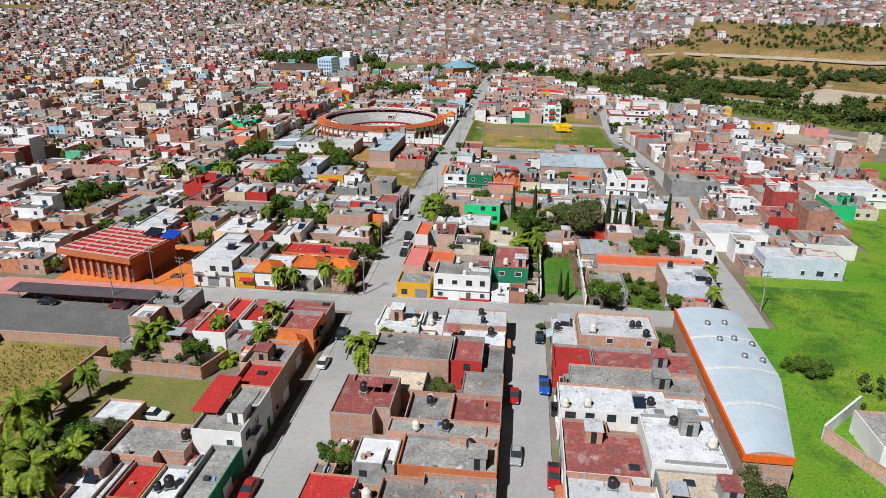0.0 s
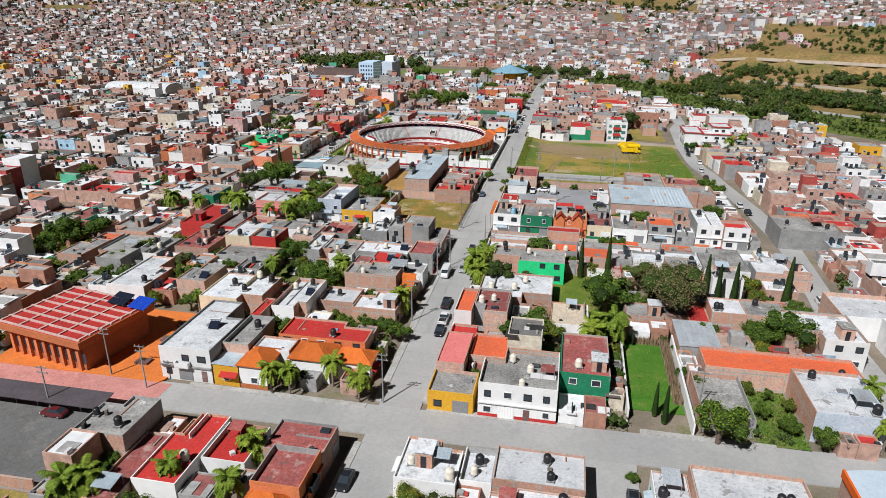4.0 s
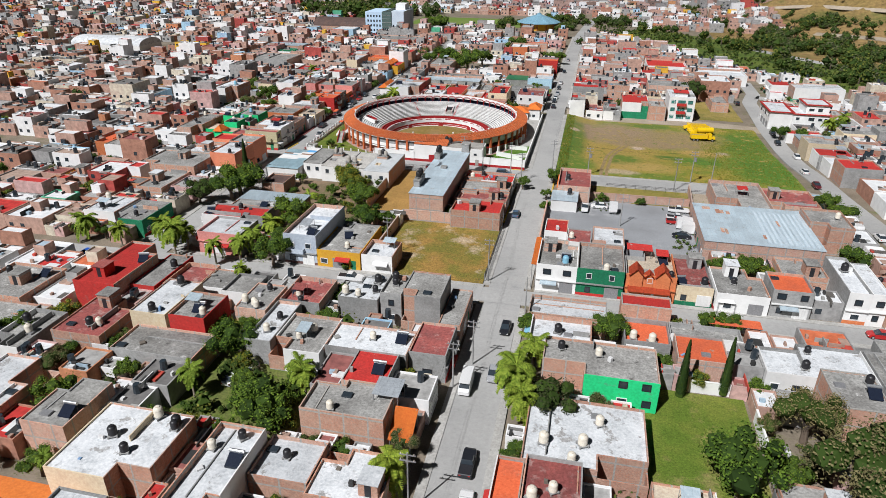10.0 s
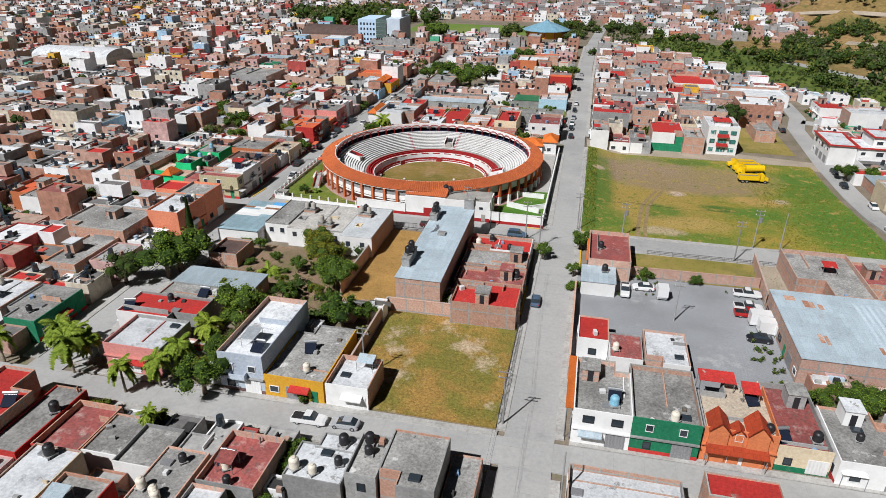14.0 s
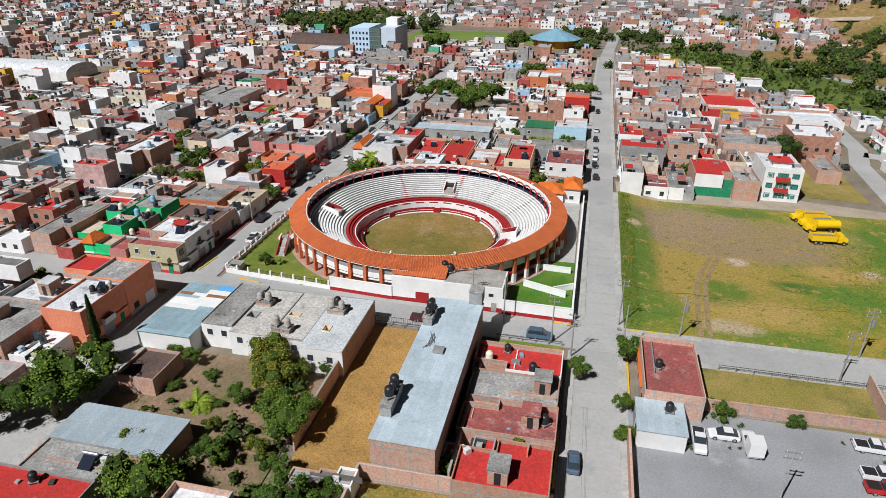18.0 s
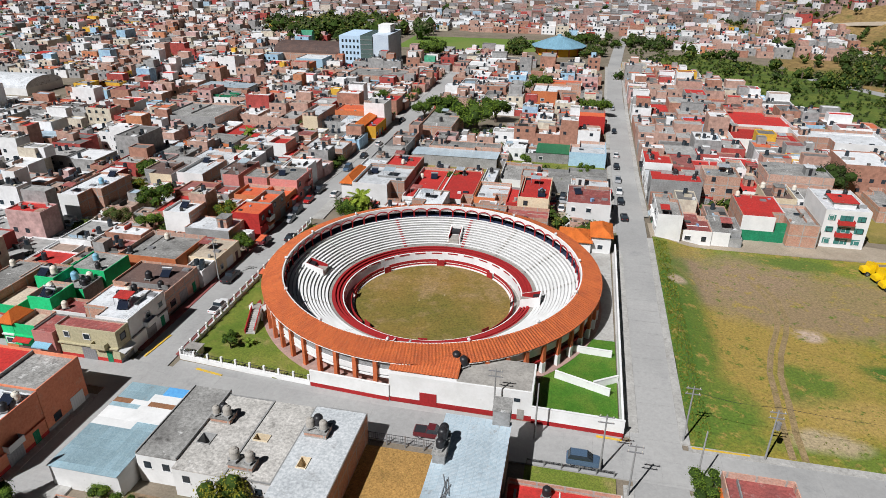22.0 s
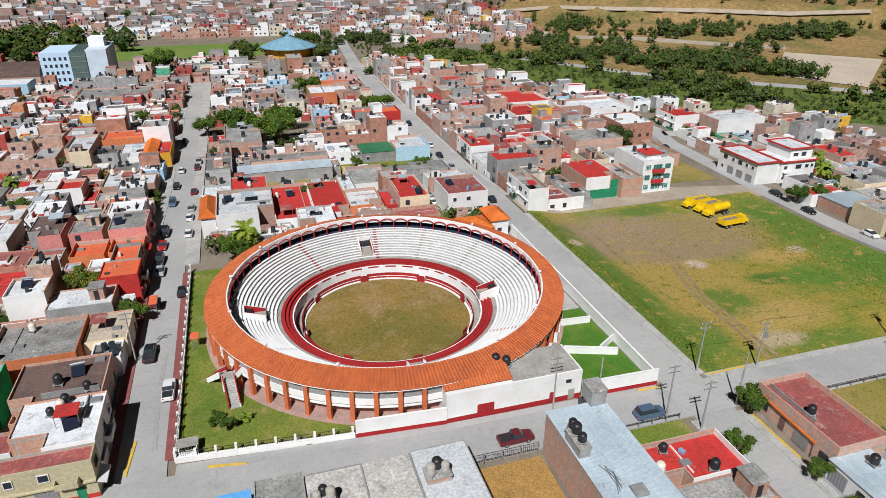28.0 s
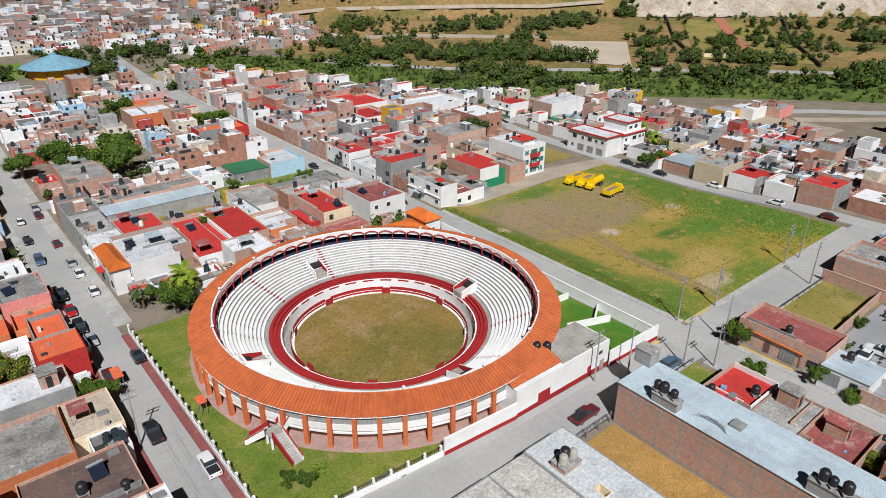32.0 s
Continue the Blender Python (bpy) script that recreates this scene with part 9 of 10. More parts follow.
# clumps of big trees beyond the river
for x, y, q in ((209, 636, 11), (290, 592, 17), (260, 600, 10), (354, 586, 9), (275, 508, 7), (214, 462, 5), (129, 482, 8), (154, 560, 7), (190, 512, 5), (246, 458, 4), (322, 478, 9), (197, 408, 11), (237, 412, 6), (276, 414, 3), (423, 427, 9), (244, 365, 12), (284, 370, 9), (172, 547, 7), (126, 514, 6), (135, 590, 12), (110, 640, 12), (240, 625, 9), (150, 680, 10)):
    for _ in range(max(3, int(q * 2.2))):
        spots.append((x + r.gauss(0, q * 0.6), y + r.gauss(0, q * 0.45), r.uniform(3.4, 6.4)))
for _ in range(2600):
    x, y = r.uniform(60, 520), r.uniform(330, 900)
    d = 0.6 * (x - 235) + 0.8 * (y - 562)
    if (d > -30 or -84 < d < -30 and r.random() < 0.8) and not bare(x, y) and noise.noise((x / 45, y / 45, 1)) + 0.35 * r.random() > 0.02:
        spots.append((x, y, r.uniform(1.6, 4.2) if d > 60 or r.random() < 0.4 else r.uniform(3.2, 6.4)))
# a tall belt of trees behind the highway
for _ in range(300):
    k = r.uniform(-120, 130)
    x, y = 172 + 0.74 * k + r.gauss(0, 3), 500 - 0.67 * k + r.gauss(0, 4)
    x, y = x + 0.67 * 13, y + 0.74 * 13
    if noise.noise((k / 20, 3, 1)) > -0.15 and not (20 < k < 75):
        spots.append((x, y, r.uniform(3.6, 6.8)))
for x, y, q in ((108, 470, 6), (122, 461, 5), (205, 425, 8), (222, 415, 7), (86, 500, 5), (190, 436, 4)):
    for _ in range(int(q * 1.5)):
        spots.append((x + r.gauss(0, q * 0.6), y + r.gauss(0, q * 0.5), r.uniform(3.0, 5.6)))
for _ in range(190):
    spots.append((r.gauss(-222, 24), r.gauss(690, 16), r.uniform(6.0, 11.5)))
for x, y in ((-42, 655), (-40, 642), (-44, 630), (-84, 655), (-90, 632), (-88, 668), (-60, 668)):
    for _ in range(6):
        spots.append((x + r.gauss(0, 3), y + r.gauss(0, 3), r.uniform(3, 5.5)))
for _ in range(60):
    spots.append((r.uniform(-60, 25), r.gauss(690, 14), r.uniform(3, 5.5)))
woods("town_trees", spots, LEAF["w"], "scattered garden trees among far houses")
spots = []
while len(spots) < 2400:
    x, y = r.uniform(-1200, 900), r.uniform(720, 2300)
    if noise.noise((x / 90, y / 130, 6)) + 0.6 * r.random() > 0.3 and not (180 < x < 420 and 640 < y < 930):
        spots.append((x, y, r.uniform(2.6, 6.0) * (1 + (y - 760) / 1500)))
for _ in range(150):
    x, y = r.uniform(240, 900), r.uniform(400, 1300)
    if 0.6 * (x - 235) + 0.8 * (y - 562) > 130:
        spots.append((x, y, r.uniform(1.8, 4.0)))
woods("hill_woods", spots, LEAF["d"], "dark trees dotted over the hillsides", True)

# ---- landmarks ----
# pale rock cutting above the slope
b = Mesh()
ROCK = mat("pale_rock", (0.44, 0.38, 0.31), (0.3, 0.25, 0.19), s1=0.05, s2=0.6, fine=0.5, bump=0.8, stain=(0.27, 0.21, 0.15), s3=0.09, sa=0.52, sb=0.7, tone=0)
for i in range(90):
    for j in range(9):
        def at(i, j):
            s, d = 80 + 4.5 * i, 84 + 2.8 * j + 4 * noise.noise((i / 4, j / 3, 0))
            x, y = 235 + 0.6 * d + 0.8 * s, 562 + 0.8 * d - 0.6 * s
            return (x, y, gz(x, y) + 0.5 + 1.5 * noise.noise((i / 2, j / 1.5, 7)))
        b.quad(at(i, j), at(i + 1, j), at(i + 1, j + 1), at(i, j + 1))
tagged(b.build("cliff", ROCK, fix=True), "pale bare rock cutting along the hillside", "cliff", kind="structure")
BASALT = mat("dark_stone_wall", (0.07, 0.065, 0.06), (0.05, 0.045, 0.04), s1=0.5, tone=0.1)
for line in (((237, 446), (285, 487), (333, 528), (378, 565)), ((284, 398), (340, 434), (398, 470), (452, 503))):
    for (xa, ya), (xb, yb) in zip(line, line[1:]):
        n = 6
        for k in range(n):
            x0, y0, x1, y1 = xa + (xb - xa) * k / n, ya + (yb - ya) * k / n, xa + (xb - xa) * (k + 1) / n, ya + (yb - ya) * (k + 1) / n
            walls("stone_wall", [(x0, y0, x1, y1, 2.0)], BASALT, "dark dry-stone field wall on the slope", 1.0)
walls("lot_wall", [(264, 460, 291, 428, 2.2)], WALL["cr"], "long pale lot wall by the highway")
# orange civic building with a red gridded roof
e = base("civic_building", -96.3, 137.0, 0, "orange brick building with a red roof gridded by pale beams", "building", "", -0.19)
b = Mesh()
b.box(-9.4, -6.0, -0.3, 9.4, 8.8, 5.4)
b.build("wall", mat("brown_brick", (0.36, 0.13, 0.06), (0.29, 0.11, 0.055), s1=0.6, tone=0), e)
b = Mesh()
b.box(-10.6, -7.6, 5.4, 10.6, 9.6, 6.7)
b.build("roof_edge", WALL["or"], e)
b = Mesh()
b.box(-10.3, -7.3, 6.7, 10.3, 9.3, 6.75)
b.build("roof", ROOF["r"], e)
beam = Mesh()
beam.box(-10.3, -0.19, 0, 10.3, 0.19, 0.3)
bm0 = beam.build("roof_beam", mat("faded_pink_beam", (0.58, 0.42, 0.38), (0.48, 0.33, 0.3), stain=(0.36, 0.22, 0.2), tone=0), e)
bm0.location = (0, -7.0, 6.7)
for i in range(1, 8):
    share("roof_beam", bm0.data, e, (0, -7.0 + 2.3 * i, 6.7))
for i in range(5):
    share("roof_beam", bm0.data, e, (-9.8 + 4.9 * i, 1.0, 6.703), math.pi / 2, (0.79, 1, 0.9))
for i in range(9):
    b = Mesh()
    b.box(-8.9 + 2.1 * i, -6.5, 0, -8.2 + 2.1 * i, -6.0, 5.4)
    b.build("pier", WALL["or"], e)
    b = Mesh()
    b.box(-8.0 + 2.1 * i, -6.06, 1.4, -7.1 + 2.1 * i, -6.0, 3.6)
    b.build("window", GLASS, e)
for i in range(2):
    s = new("solar_array")
    s.parent, s.location = e, (2.8 + 5.2 * i, 5.7, 6.8)
    for u in range(4):
        for w in range(2):
            b = Mesh()
            n = 0
            x0, y0 = u * 1.05, w * 1.7
            b.box(x0, y0, 0.5 + 0.28 * y0, x0 + 1.0, y0 + 1.62, 0.56 + 0.28 * y0)
            for k in range(n, n + 8):
                vx, vy, vz = b.v[k]
                if vy > y0 + 1:
                    b.v[k] = (vx, vy, vz + 0.45)
            b.build("panel", PV_BLUE if i else PV, s)
    b = Mesh()
    for u in (0.2, 3.8):
        b.box(u, 0.2, 0, u + 0.06, 0.26, 0.6)
        b.box(u, 3.0, 0, u + 0.06, 3.06, 1.4)
    b.build("legs", STEEL, s)
for px, py in ((-80.2, 134), (-80.6, 142.5), (-80.8, 148.8)):
    e = base("planter", px, py, 0.14, "square brick planter on the orange plaza", "planter")
    b = Mesh()
    b.box(-1.3, -0.9, 0, 1.3, 0.9, 0.4)
    b.build("box", WALL["mr"], e)
    b = Mesh()
    for k in range(14):
        a = k * 0.45
        b.tri((0, -0.1, 0.4), (0.1, 0.1, 0.4), (0.5 * math.cos(a), 0.5 * math.sin(a), 0.9))
    b.build("plant", LEAF["y"], e)
e = base("carport", -92.8, 118.3, 0, "long low dark carport roof on slim posts", "carport")
b = Mesh()
b.quad((-17, -1.9, 2.5), (17, -1.9, 2.5), (17, 2.2, 2.9), (-17, 2.2, 2.9))
b.quad((-17, 2.2, 2.82), (17, 2.2, 2.82), (17, -1.9, 2.42), (-17, -1.9, 2.42))
b.build("canopy", mat("dark_sheet", (0.09, 0.075, 0.085), (0.07, 0.06, 0.065), s1=0.4, tone=0), e)
for i in range(9):
    b = Mesh()
    b.tube((-16 + 4 * i, 0, 0), (-16 + 4 * i, 0, 2.6), 0.07, n=6)
    b.build("post", STEEL, e)
walls("garden_wall", [(-74, 93.2, -53.5, 92.4, 2.4), (-53.5, 92.4, -51.5, 99, 2.4), (-76.5, 62, -74.5, 97.5, 2.4), (-100, 100.5, -74, 101, 2.0)], BRICK, "raw brick garden wall")
walls("lot_wall", [(-61.2, 219.6, -61.0, 247, 2.6), (-61.0, 247.2, -36.3, 247.6, 2.6), (-71.4, 250, -71.4, 283, 3.0), (-20, 271.3, 9, 271.9, 2.2), (9, 266, 10, 283, 2.6), (-49.4, 248, -49.4, 276, 3.0), (-26.9, 233, -26.9, 262, 2.4)], BRICK2, "pale raw brick lot wall with concrete posts")
walls("lot_wall", [(-8.2, 192.4, 8.6, 192.8, 2.0), (8.9, 160, 8.9, 191, 2.0), (16, 132, 16.2, 161, 2.2), (6.2, 134, 6.4, 161, 2.2)], WALL["wh"], "whitewashed garden wall")
railing(-12, 282.5, 36, 282.4, 18, "thin wire fence on low posts", 1.2, (0.05, 1.25), STEEL)
railing(-36.2, 220, -36.2, 246.5, 12, "wire mesh fence on slim posts", 1.8, (0.05, 1.9), STEEL)
railing(-70.5, 283.2, -60, 283.2, 4, "iron grille gate across the straw lot", 1.9, (0.07, 2.0), STEEL)
railing(-48.6, 283.7, -37.2, 283.7, 5, "iron railing along the small lawn", 1.0, (0.06, 1.05), STEEL)

# arched warehouse with an orange edge
e = base("warehouse", 31.8, 75.2, 0, "long arched silver warehouse roof with an orange edge and roof vents", "warehouse")
b = Mesh()
N, L = 10, 44.0
def right_edge(y):
    return 6.4 + 5.2 * min(1, y / 20.5)
b.quad((0, 0, -0.3), (right_edge(0), 0, -0.3), (right_edge(0), 0, 6.4), (0, 0, 6.4))
b.quad((0, L, -0.3), (0, 0, -0.3), (0, 0, 6.4), (0, L, 6.4))
b.quad((right_edge(L), L, -0.3), (0, L, -0.3), (0, L, 6.4), (right_edge(L), L, 6.4))
b.quad((right_edge(0), 0, -0.3), (right_edge(20.5), 20.5, -0.3), (right_edge(20.5), 20.5, 6.4), (right_edge(0), 0, 6.4))
b.quad((right_edge(20.5), 20.5, -0.3), (right_edge(L), L, -0.3), (right_edge(L), L, 6.4), (right_edge(20.5), 20.5, 6.4))
for i in range(N):
    x0, x1 = right_edge(0) * i / N, right_edge(0) * (i + 1) / N
    z0, z1 = (6.5 + 0.8 * math.sin(math.pi * q / N) ** 0.8 for q in (i, i + 1))
    b.quad((x0, 0, 6.4), (x1, 0, 6.4), (x1, 0, z1), (x0, 0, z0))
b.build("wall", BRICK2, e)
b = Mesh()
for j in range(22):
    for i in range(N):
        def p(i, j):
            y = L * j / 22
            t = i / N
            return (right_edge(y) * t, y, 6.5 + 0.8 * math.sin(math.pi * t) ** 0.8)
        b.quad(p(i, j), p(i + 1, j), p(i + 1, j + 1), p(i, j + 1))
b.build("roof", mat("silver_sheet", (0.5, 0.58, 0.65), (0.43, 0.51, 0.58), 0.4, 0.2, 3.0, fine=0.15, bump=0.05, stain=(0.5, 0.54, 0.58), sa=0.6, sb=0.8, tone=0), e, smooth=True)
b = Mesh()
b.box(-0.25, -0.2, 5.6, 0.05, L, 6.75)
b.box(0.05, -0.25, 5.6, right_edge(0), -0.05, 6.75)
b.build("edge_band", mat("orange_band", (0.75, 0.13, 0.015), (0.68, 0.12, 0.015), tone=0), e, "orange metal band")
for i, (t, y) in enumerate(((0.35, 36.5), (0.62, 37), (0.4, 30.5), (0.62, 31), (0.86, 30), (0.62, 25), (0.86, 24.5))):
    v = base("roof_vent", 31.8 + right_edge(y) * t, 75.2 + y, 6.45 + 0.8 * math.sin(math.pi * t) ** 0.8, "round metal roof vent on the warehouse", "vent", "warehouse vents")
    b = Mesh()
    b.lathe([(0.3, 0), (0.3, 0.35), (0.5, 0.45), (0.55, 0.65), (0.4, 0.85), (0.01, 0.92)], 12)
    b.build("turbine", TIN, v, smooth=True)
for q in (0.25, 0.48, 0.72):
    b = Mesh()
    y = L * q
    for i in range(N):
        t0, t1 = i / N, (i + 1) / N
        b.quad((right_edge(y) * t0, y, 6.53 + 0.8 * math.sin(math.pi * t0) ** 0.8), (right_edge(y) * t1, y, 6.53 + 0.8 * math.sin(math.pi * t1) ** 0.8), (right_edge(y) * t1, y + 0.8, 6.53 + 0.8 * math.sin(math.pi * t1) ** 0.8), (right_edge(y) * t0, y + 0.8, 6.53 + 0.8 * math.sin(math.pi * t0) ** 0.8))
    b.build("skylight_strip", mat("pale_skylight", (0.62, 0.66, 0.64), (0.55, 0.58, 0.56), tone=0), e, "pale translucent strip")

# blue conical hall, glass office, arched halls, football stand
e = base("round_hall", -62.3, 640, -2, "round hall with a blue conical roof over orange walls", "hall")
b = Mesh()
b.lathe([(13.5, -1), (13.5, 5.0)], 12)
b.build("wall", WALL["ye"], e)
b = Mesh()
b.lathe([(17, 4.8), (17, 5.2), (9, 8.2), (1.5, 10.6), (1.5, 11.4), (0.01, 11.8)], 12)
b.build("roof", sheet_mat("blue_roof_sheet", (0.27, 0.5, 0.64), (0.25, 0.42, 0.52), 0.05), e)
for i in range(12):
    a = i * math.pi / 6
    b = Mesh()
    b.tube((13.6 * math.cos(a), 13.6 * math.sin(a), -1), (13.6 * math.cos(a), 13.6 * math.sin(a), 5), 0.4, n=6)
    b.build("column", WALL["or"], e)
e = base("office_block", -170, 585, -2, "pale blue glass and panel office block", "office")
b = Mesh()
b.box(-11, -12, -1, 2, 14, 15.5)
b.build("panel_wing", mat("pale_panels", (0.5, 0.66, 0.82), (0.46, 0.6, 0.76), tone=0), e)
b = Mesh()
b.box(2, -14, -1, 9, 12, 16)
b.build("glass_wing", plain("curtain_glass", (0.1, 0.15, 0.14), 0.1, 0, 0.8), e, "dark green curtain glass")
b = Mesh()
b.box(9, -13.5, -1, 18, 13, 16.5)
b.build("side_wing", mat("lilac_panels", (0.58, 0.66, 0.74), (0.5, 0.58, 0.68), tone=0), e)
b = Mesh()
b.box(9, -2, 16.5, 16, 8, 20.5)
b.build("roof_plant", WALL["wh"], e)
for i in range(6):
    b = Mesh()
    b.box(2, -14.1, 1.2 + 2.5 * i, 9.0, -14, 1.45 + 2.5 * i)
    b.build("floor_band", TIN, e)
for i in range(5):
    for j in range(4):
        b = Mesh()
        b.box(-9.5 + 2.2 * i, -12.06, 2.4 + 3.2 * j, -8.4 + 2.2 * i, -12, 3.9 + 3.2 * j)
        b.build("window", GLASS, e)


def vault(x, y, w, l, h, rise, rz, m, label, wallm):
    e = base("arched_hall", x, y, gz(x, y), label, "hall", rz=rz)
    b = Mesh()
    b.box(-w / 2, -l / 2, -1, w / 2, l / 2, h)
    b.build("wall", wallm, e)
    b = Mesh()
    for i in range(12):
        t0, t1 = math.pi * i / 12, math.pi * (i + 1) / 12
        p0, p1 = (-w / 2 * math.cos(t0), h + rise * math.sin(t0)), (-w / 2 * math.cos(t1), h + rise * math.sin(t1))
        b.quad((p0[0], -l / 2, p0[1]), (p1[0], -l / 2, p1[1]), (p1[0], l / 2, p1[1]), (p0[0], l / 2, p0[1]))
        b.tri((p0[0], -l / 2, p0[1]), (0, -l / 2, h), (p1[0], -l / 2, p1[1]))
        b.tri((p1[0], l / 2, p1[1]), (0, l / 2, h), (p0[0], l / 2, p0[1]))
    b.build("roof", m, e, smooth=False)


vault(-312, 474, 22, 48, 3.0, 4.0, math.pi / 2, ROOF["w"], "long white arched hall", WALL["wh"])
vault(-204, 592, 26, 40, 4, 5, math.pi / 2, ROOF["h"], "brown arched shed beside the office", BRICK)
vault(-166, 752, 14, 26, 2.5, 3.5, 1.5, ROOF["w"], "white arched stand roof beyond the football pitch", AGED)
vault(-134, 752, 14, 26, 2.5, 2.4, 1.5, ROOF["w"], "white arched stand roof beyond the football pitch", AGED)
# street balconies of the red and white corner house
e = base("balcony_front", 12.2, 371.1, gz(12, 372), "red balcony boxes and teal windows on a white three-storey house", "balcony")
TEAL_GLASS = plain("teal_glass", (0.05, 0.2, 0.18), 0.15, 0.0, 0.6)
for zz in (3.1, 6.1):
    b = Mesh()
    b.box(2.6, -1.1, zz, 6.0, 0.0, zz + 0.16)
    b.box(2.6, -1.1, zz + 0.16, 6.0, -0.98, zz + 1.1)
    b.box(2.6, -0.98, zz + 0.16, 2.72, 0.0, zz + 1.1)
    b.box(5.88, -0.98, zz + 0.16, 6.0, 0.0, zz + 1.1)
    b.build("balcony", WALL["rd"], e)
for zz in (1.0, 3.9, 6.8):
    for x0, x1 in ((0.4, 2.0), (2.9, 5.7), (6.6, 8.4)):
        b = Mesh()
        b.box(x0, -0.06, zz, x1, 0.0, zz + 1.4)
        b.build("window", TEAL_GLASS, e)
b = Mesh()
b.box(-17.9, -0.26, -0.4, -8.0, -0.2, 2.7)
b.box(-10.4, -0.26, 2.7, -8.0, -0.2, 5.2)
b.build("painted_base", WALL["te"], e, "teal painted street front")
b = Mesh()
b.box(1.6, 2.0, 9.0, 6.4, 7.0, 10.6)
b.build("stair_room", WALL["wh"], e)
b = Mesh()
b.box(1.2, 1.6, 10.6, 6.8, 7.4, 10.8)
b.build("stair_roof", ROOF["r"], e, "bright red roof")

for x, y in RING_TANKS:
    tank(x, y, 5.06, "T")

# garden trees behind the long walls
for k, x, y, q in (("y", -92, 245, 2.2), ("y", -79, 260, 3.2), ("b", -75.6, 254, 2.4), ("y", -77, 264, 2.4), ("s", -95, 258, 1.3), ("b", -80.5, 245, 2.4), ("s", -88, 243, 1.2), ("y", -75.5, 248, 1.8), ("s", -91, 262, 1.3), ("s", -86, 256, 1.0), ("y", -84, 251, 1.4)):
    tree(k, x, y, q)

for k, x, y, q in (("b", -63, 171.5, 3.2), ("b", -58.5, 173, 2.8), ("y", -69, 181.5, 2.0), ("b", -66.5, 177, 2.2), ("s", -72, 170.5, 1.4), ("s", -60.5, 181, 1.3), ("y", -56.5, 169.5, 2.0)):
    tree(k, x, y, q)
palm(-56.5, 177.5, 2.4)
palm(-73, 174, 2.2)


# ---- small pieces on and between the houses ----
def shed_roof(name, x0, y0, x1, y1, z0, z1, m, label, category, posts=True):
    """A thin sloping roof on slim posts."""
    e = base(name, (x0 + x1) / 2, (y0 + y1) / 2, gz(x0, y0), label, category)
    w, d = (x1 - x0) / 2, (y1 - y0) / 2
    b = Mesh()
    n = len(b.v)
    b.v += [(-w, -d, z0), (w, -d, z0), (w, d, z1), (-w, d, z1), (-w, -d, z0 + 0.1), (w, -d, z0 + 0.1), (w, d, z1 + 0.1), (-w, d, z1 + 0.1)]
    for q in ((0, 1, 5, 4), (1, 2, 6, 5), (2, 3, 7, 6), (3, 0, 4, 7), (4, 5, 6, 7), (3, 2, 1, 0)):
        b.f.append(tuple(n + j for j in q))
        b.m.append(0)
    b.build("sheet", m, e)
    if posts:
        for sx in (-1, 1):
            for sy, z in ((-1, z0), (1, z1)):
                b = Mesh()
                b.tube((sx * (w - 0.2), sy * (d - 0.2), 0), (sx * (w - 0.2), sy * (d - 0.2), z + 0.02), 0.06, n=6)
                b.build("post", STEEL, e)
    return e


# yard roof of blue, white and brown sheets in bands
e = base("sheet_roof", -102.3, 275.4, 0, "low yard roof of blue, white and brown sheets", "roof")
PALE_SHEET = sheet_mat("pale_blue_sheet", (0.42, 0.6, 0.68), (0.4, 0.4, 0.4), seams=0.9)
SKY_SHEET = mat("sky_blue_sheet", (0.1, 0.35, 0.68), (0.12, 0.38, 0.7), tone=0)
BANDS = ((0.0, 1.0, "B", 1.0), (1.0, 3.3, "B", 1.0), (3.3, 5.8, "B", 1.0), (5.8, 8.0, "B", 1.0), (8.0, 9.6, "WB", 0.62), (9.6, 11.8, "W", 1.0), (11.8, 12.8, "BW", 0.45), (12.8, 13.7, "HWH", 0.55), (13.7, 15.4, "BW", 0.5), (15.4, 17.2, "BBA", 0.62))
for i, (ya, yb, kinds, cut) in enumerate(BANDS):
    ends = [-5.0, 4.9] if len(kinds) == 1 else [-5.0, -5.0 + 9.9 * cut, 4.9] if len(kinds) == 2 else [-5.0, -5.0 + 4.95 * cut, -5.0 + 9.9 * cut, 4.9]
    for k, xa, xb in zip(kinds, ends, ends[1:]):
        b = Mesh()
        b.box(xa, -8.6 + ya - 0.04, 3.5 + 0.02 * (i % 2), xb, -8.6 + yb + 0.04, 3.56 + 0.02 * (i % 2))
        b.build("sheet", {"B": PALE_SHEET, "W": WALL["wh"], "H": mat("rusty_sheet", (0.3, 0.14, 0.07), (0.22, 0.11, 0.06), tone=0), "A": SKY_SHEET}[k], e)
for sx in (-4.8, 4.8):
    b = Mesh()
    b.box(sx - 0.1, -8.4, -0.3, sx + 0.1, 8.5, 3.48)
    b.build("side_wall", WALL["wh"], e)
for sy in (-8.4, 8.3):
    b = Mesh()
    b.box(-4.7, sy, -0.3, 4.7, sy + 0.2, 3.48)
    b.build("end_wall", WALL["wh"], e)

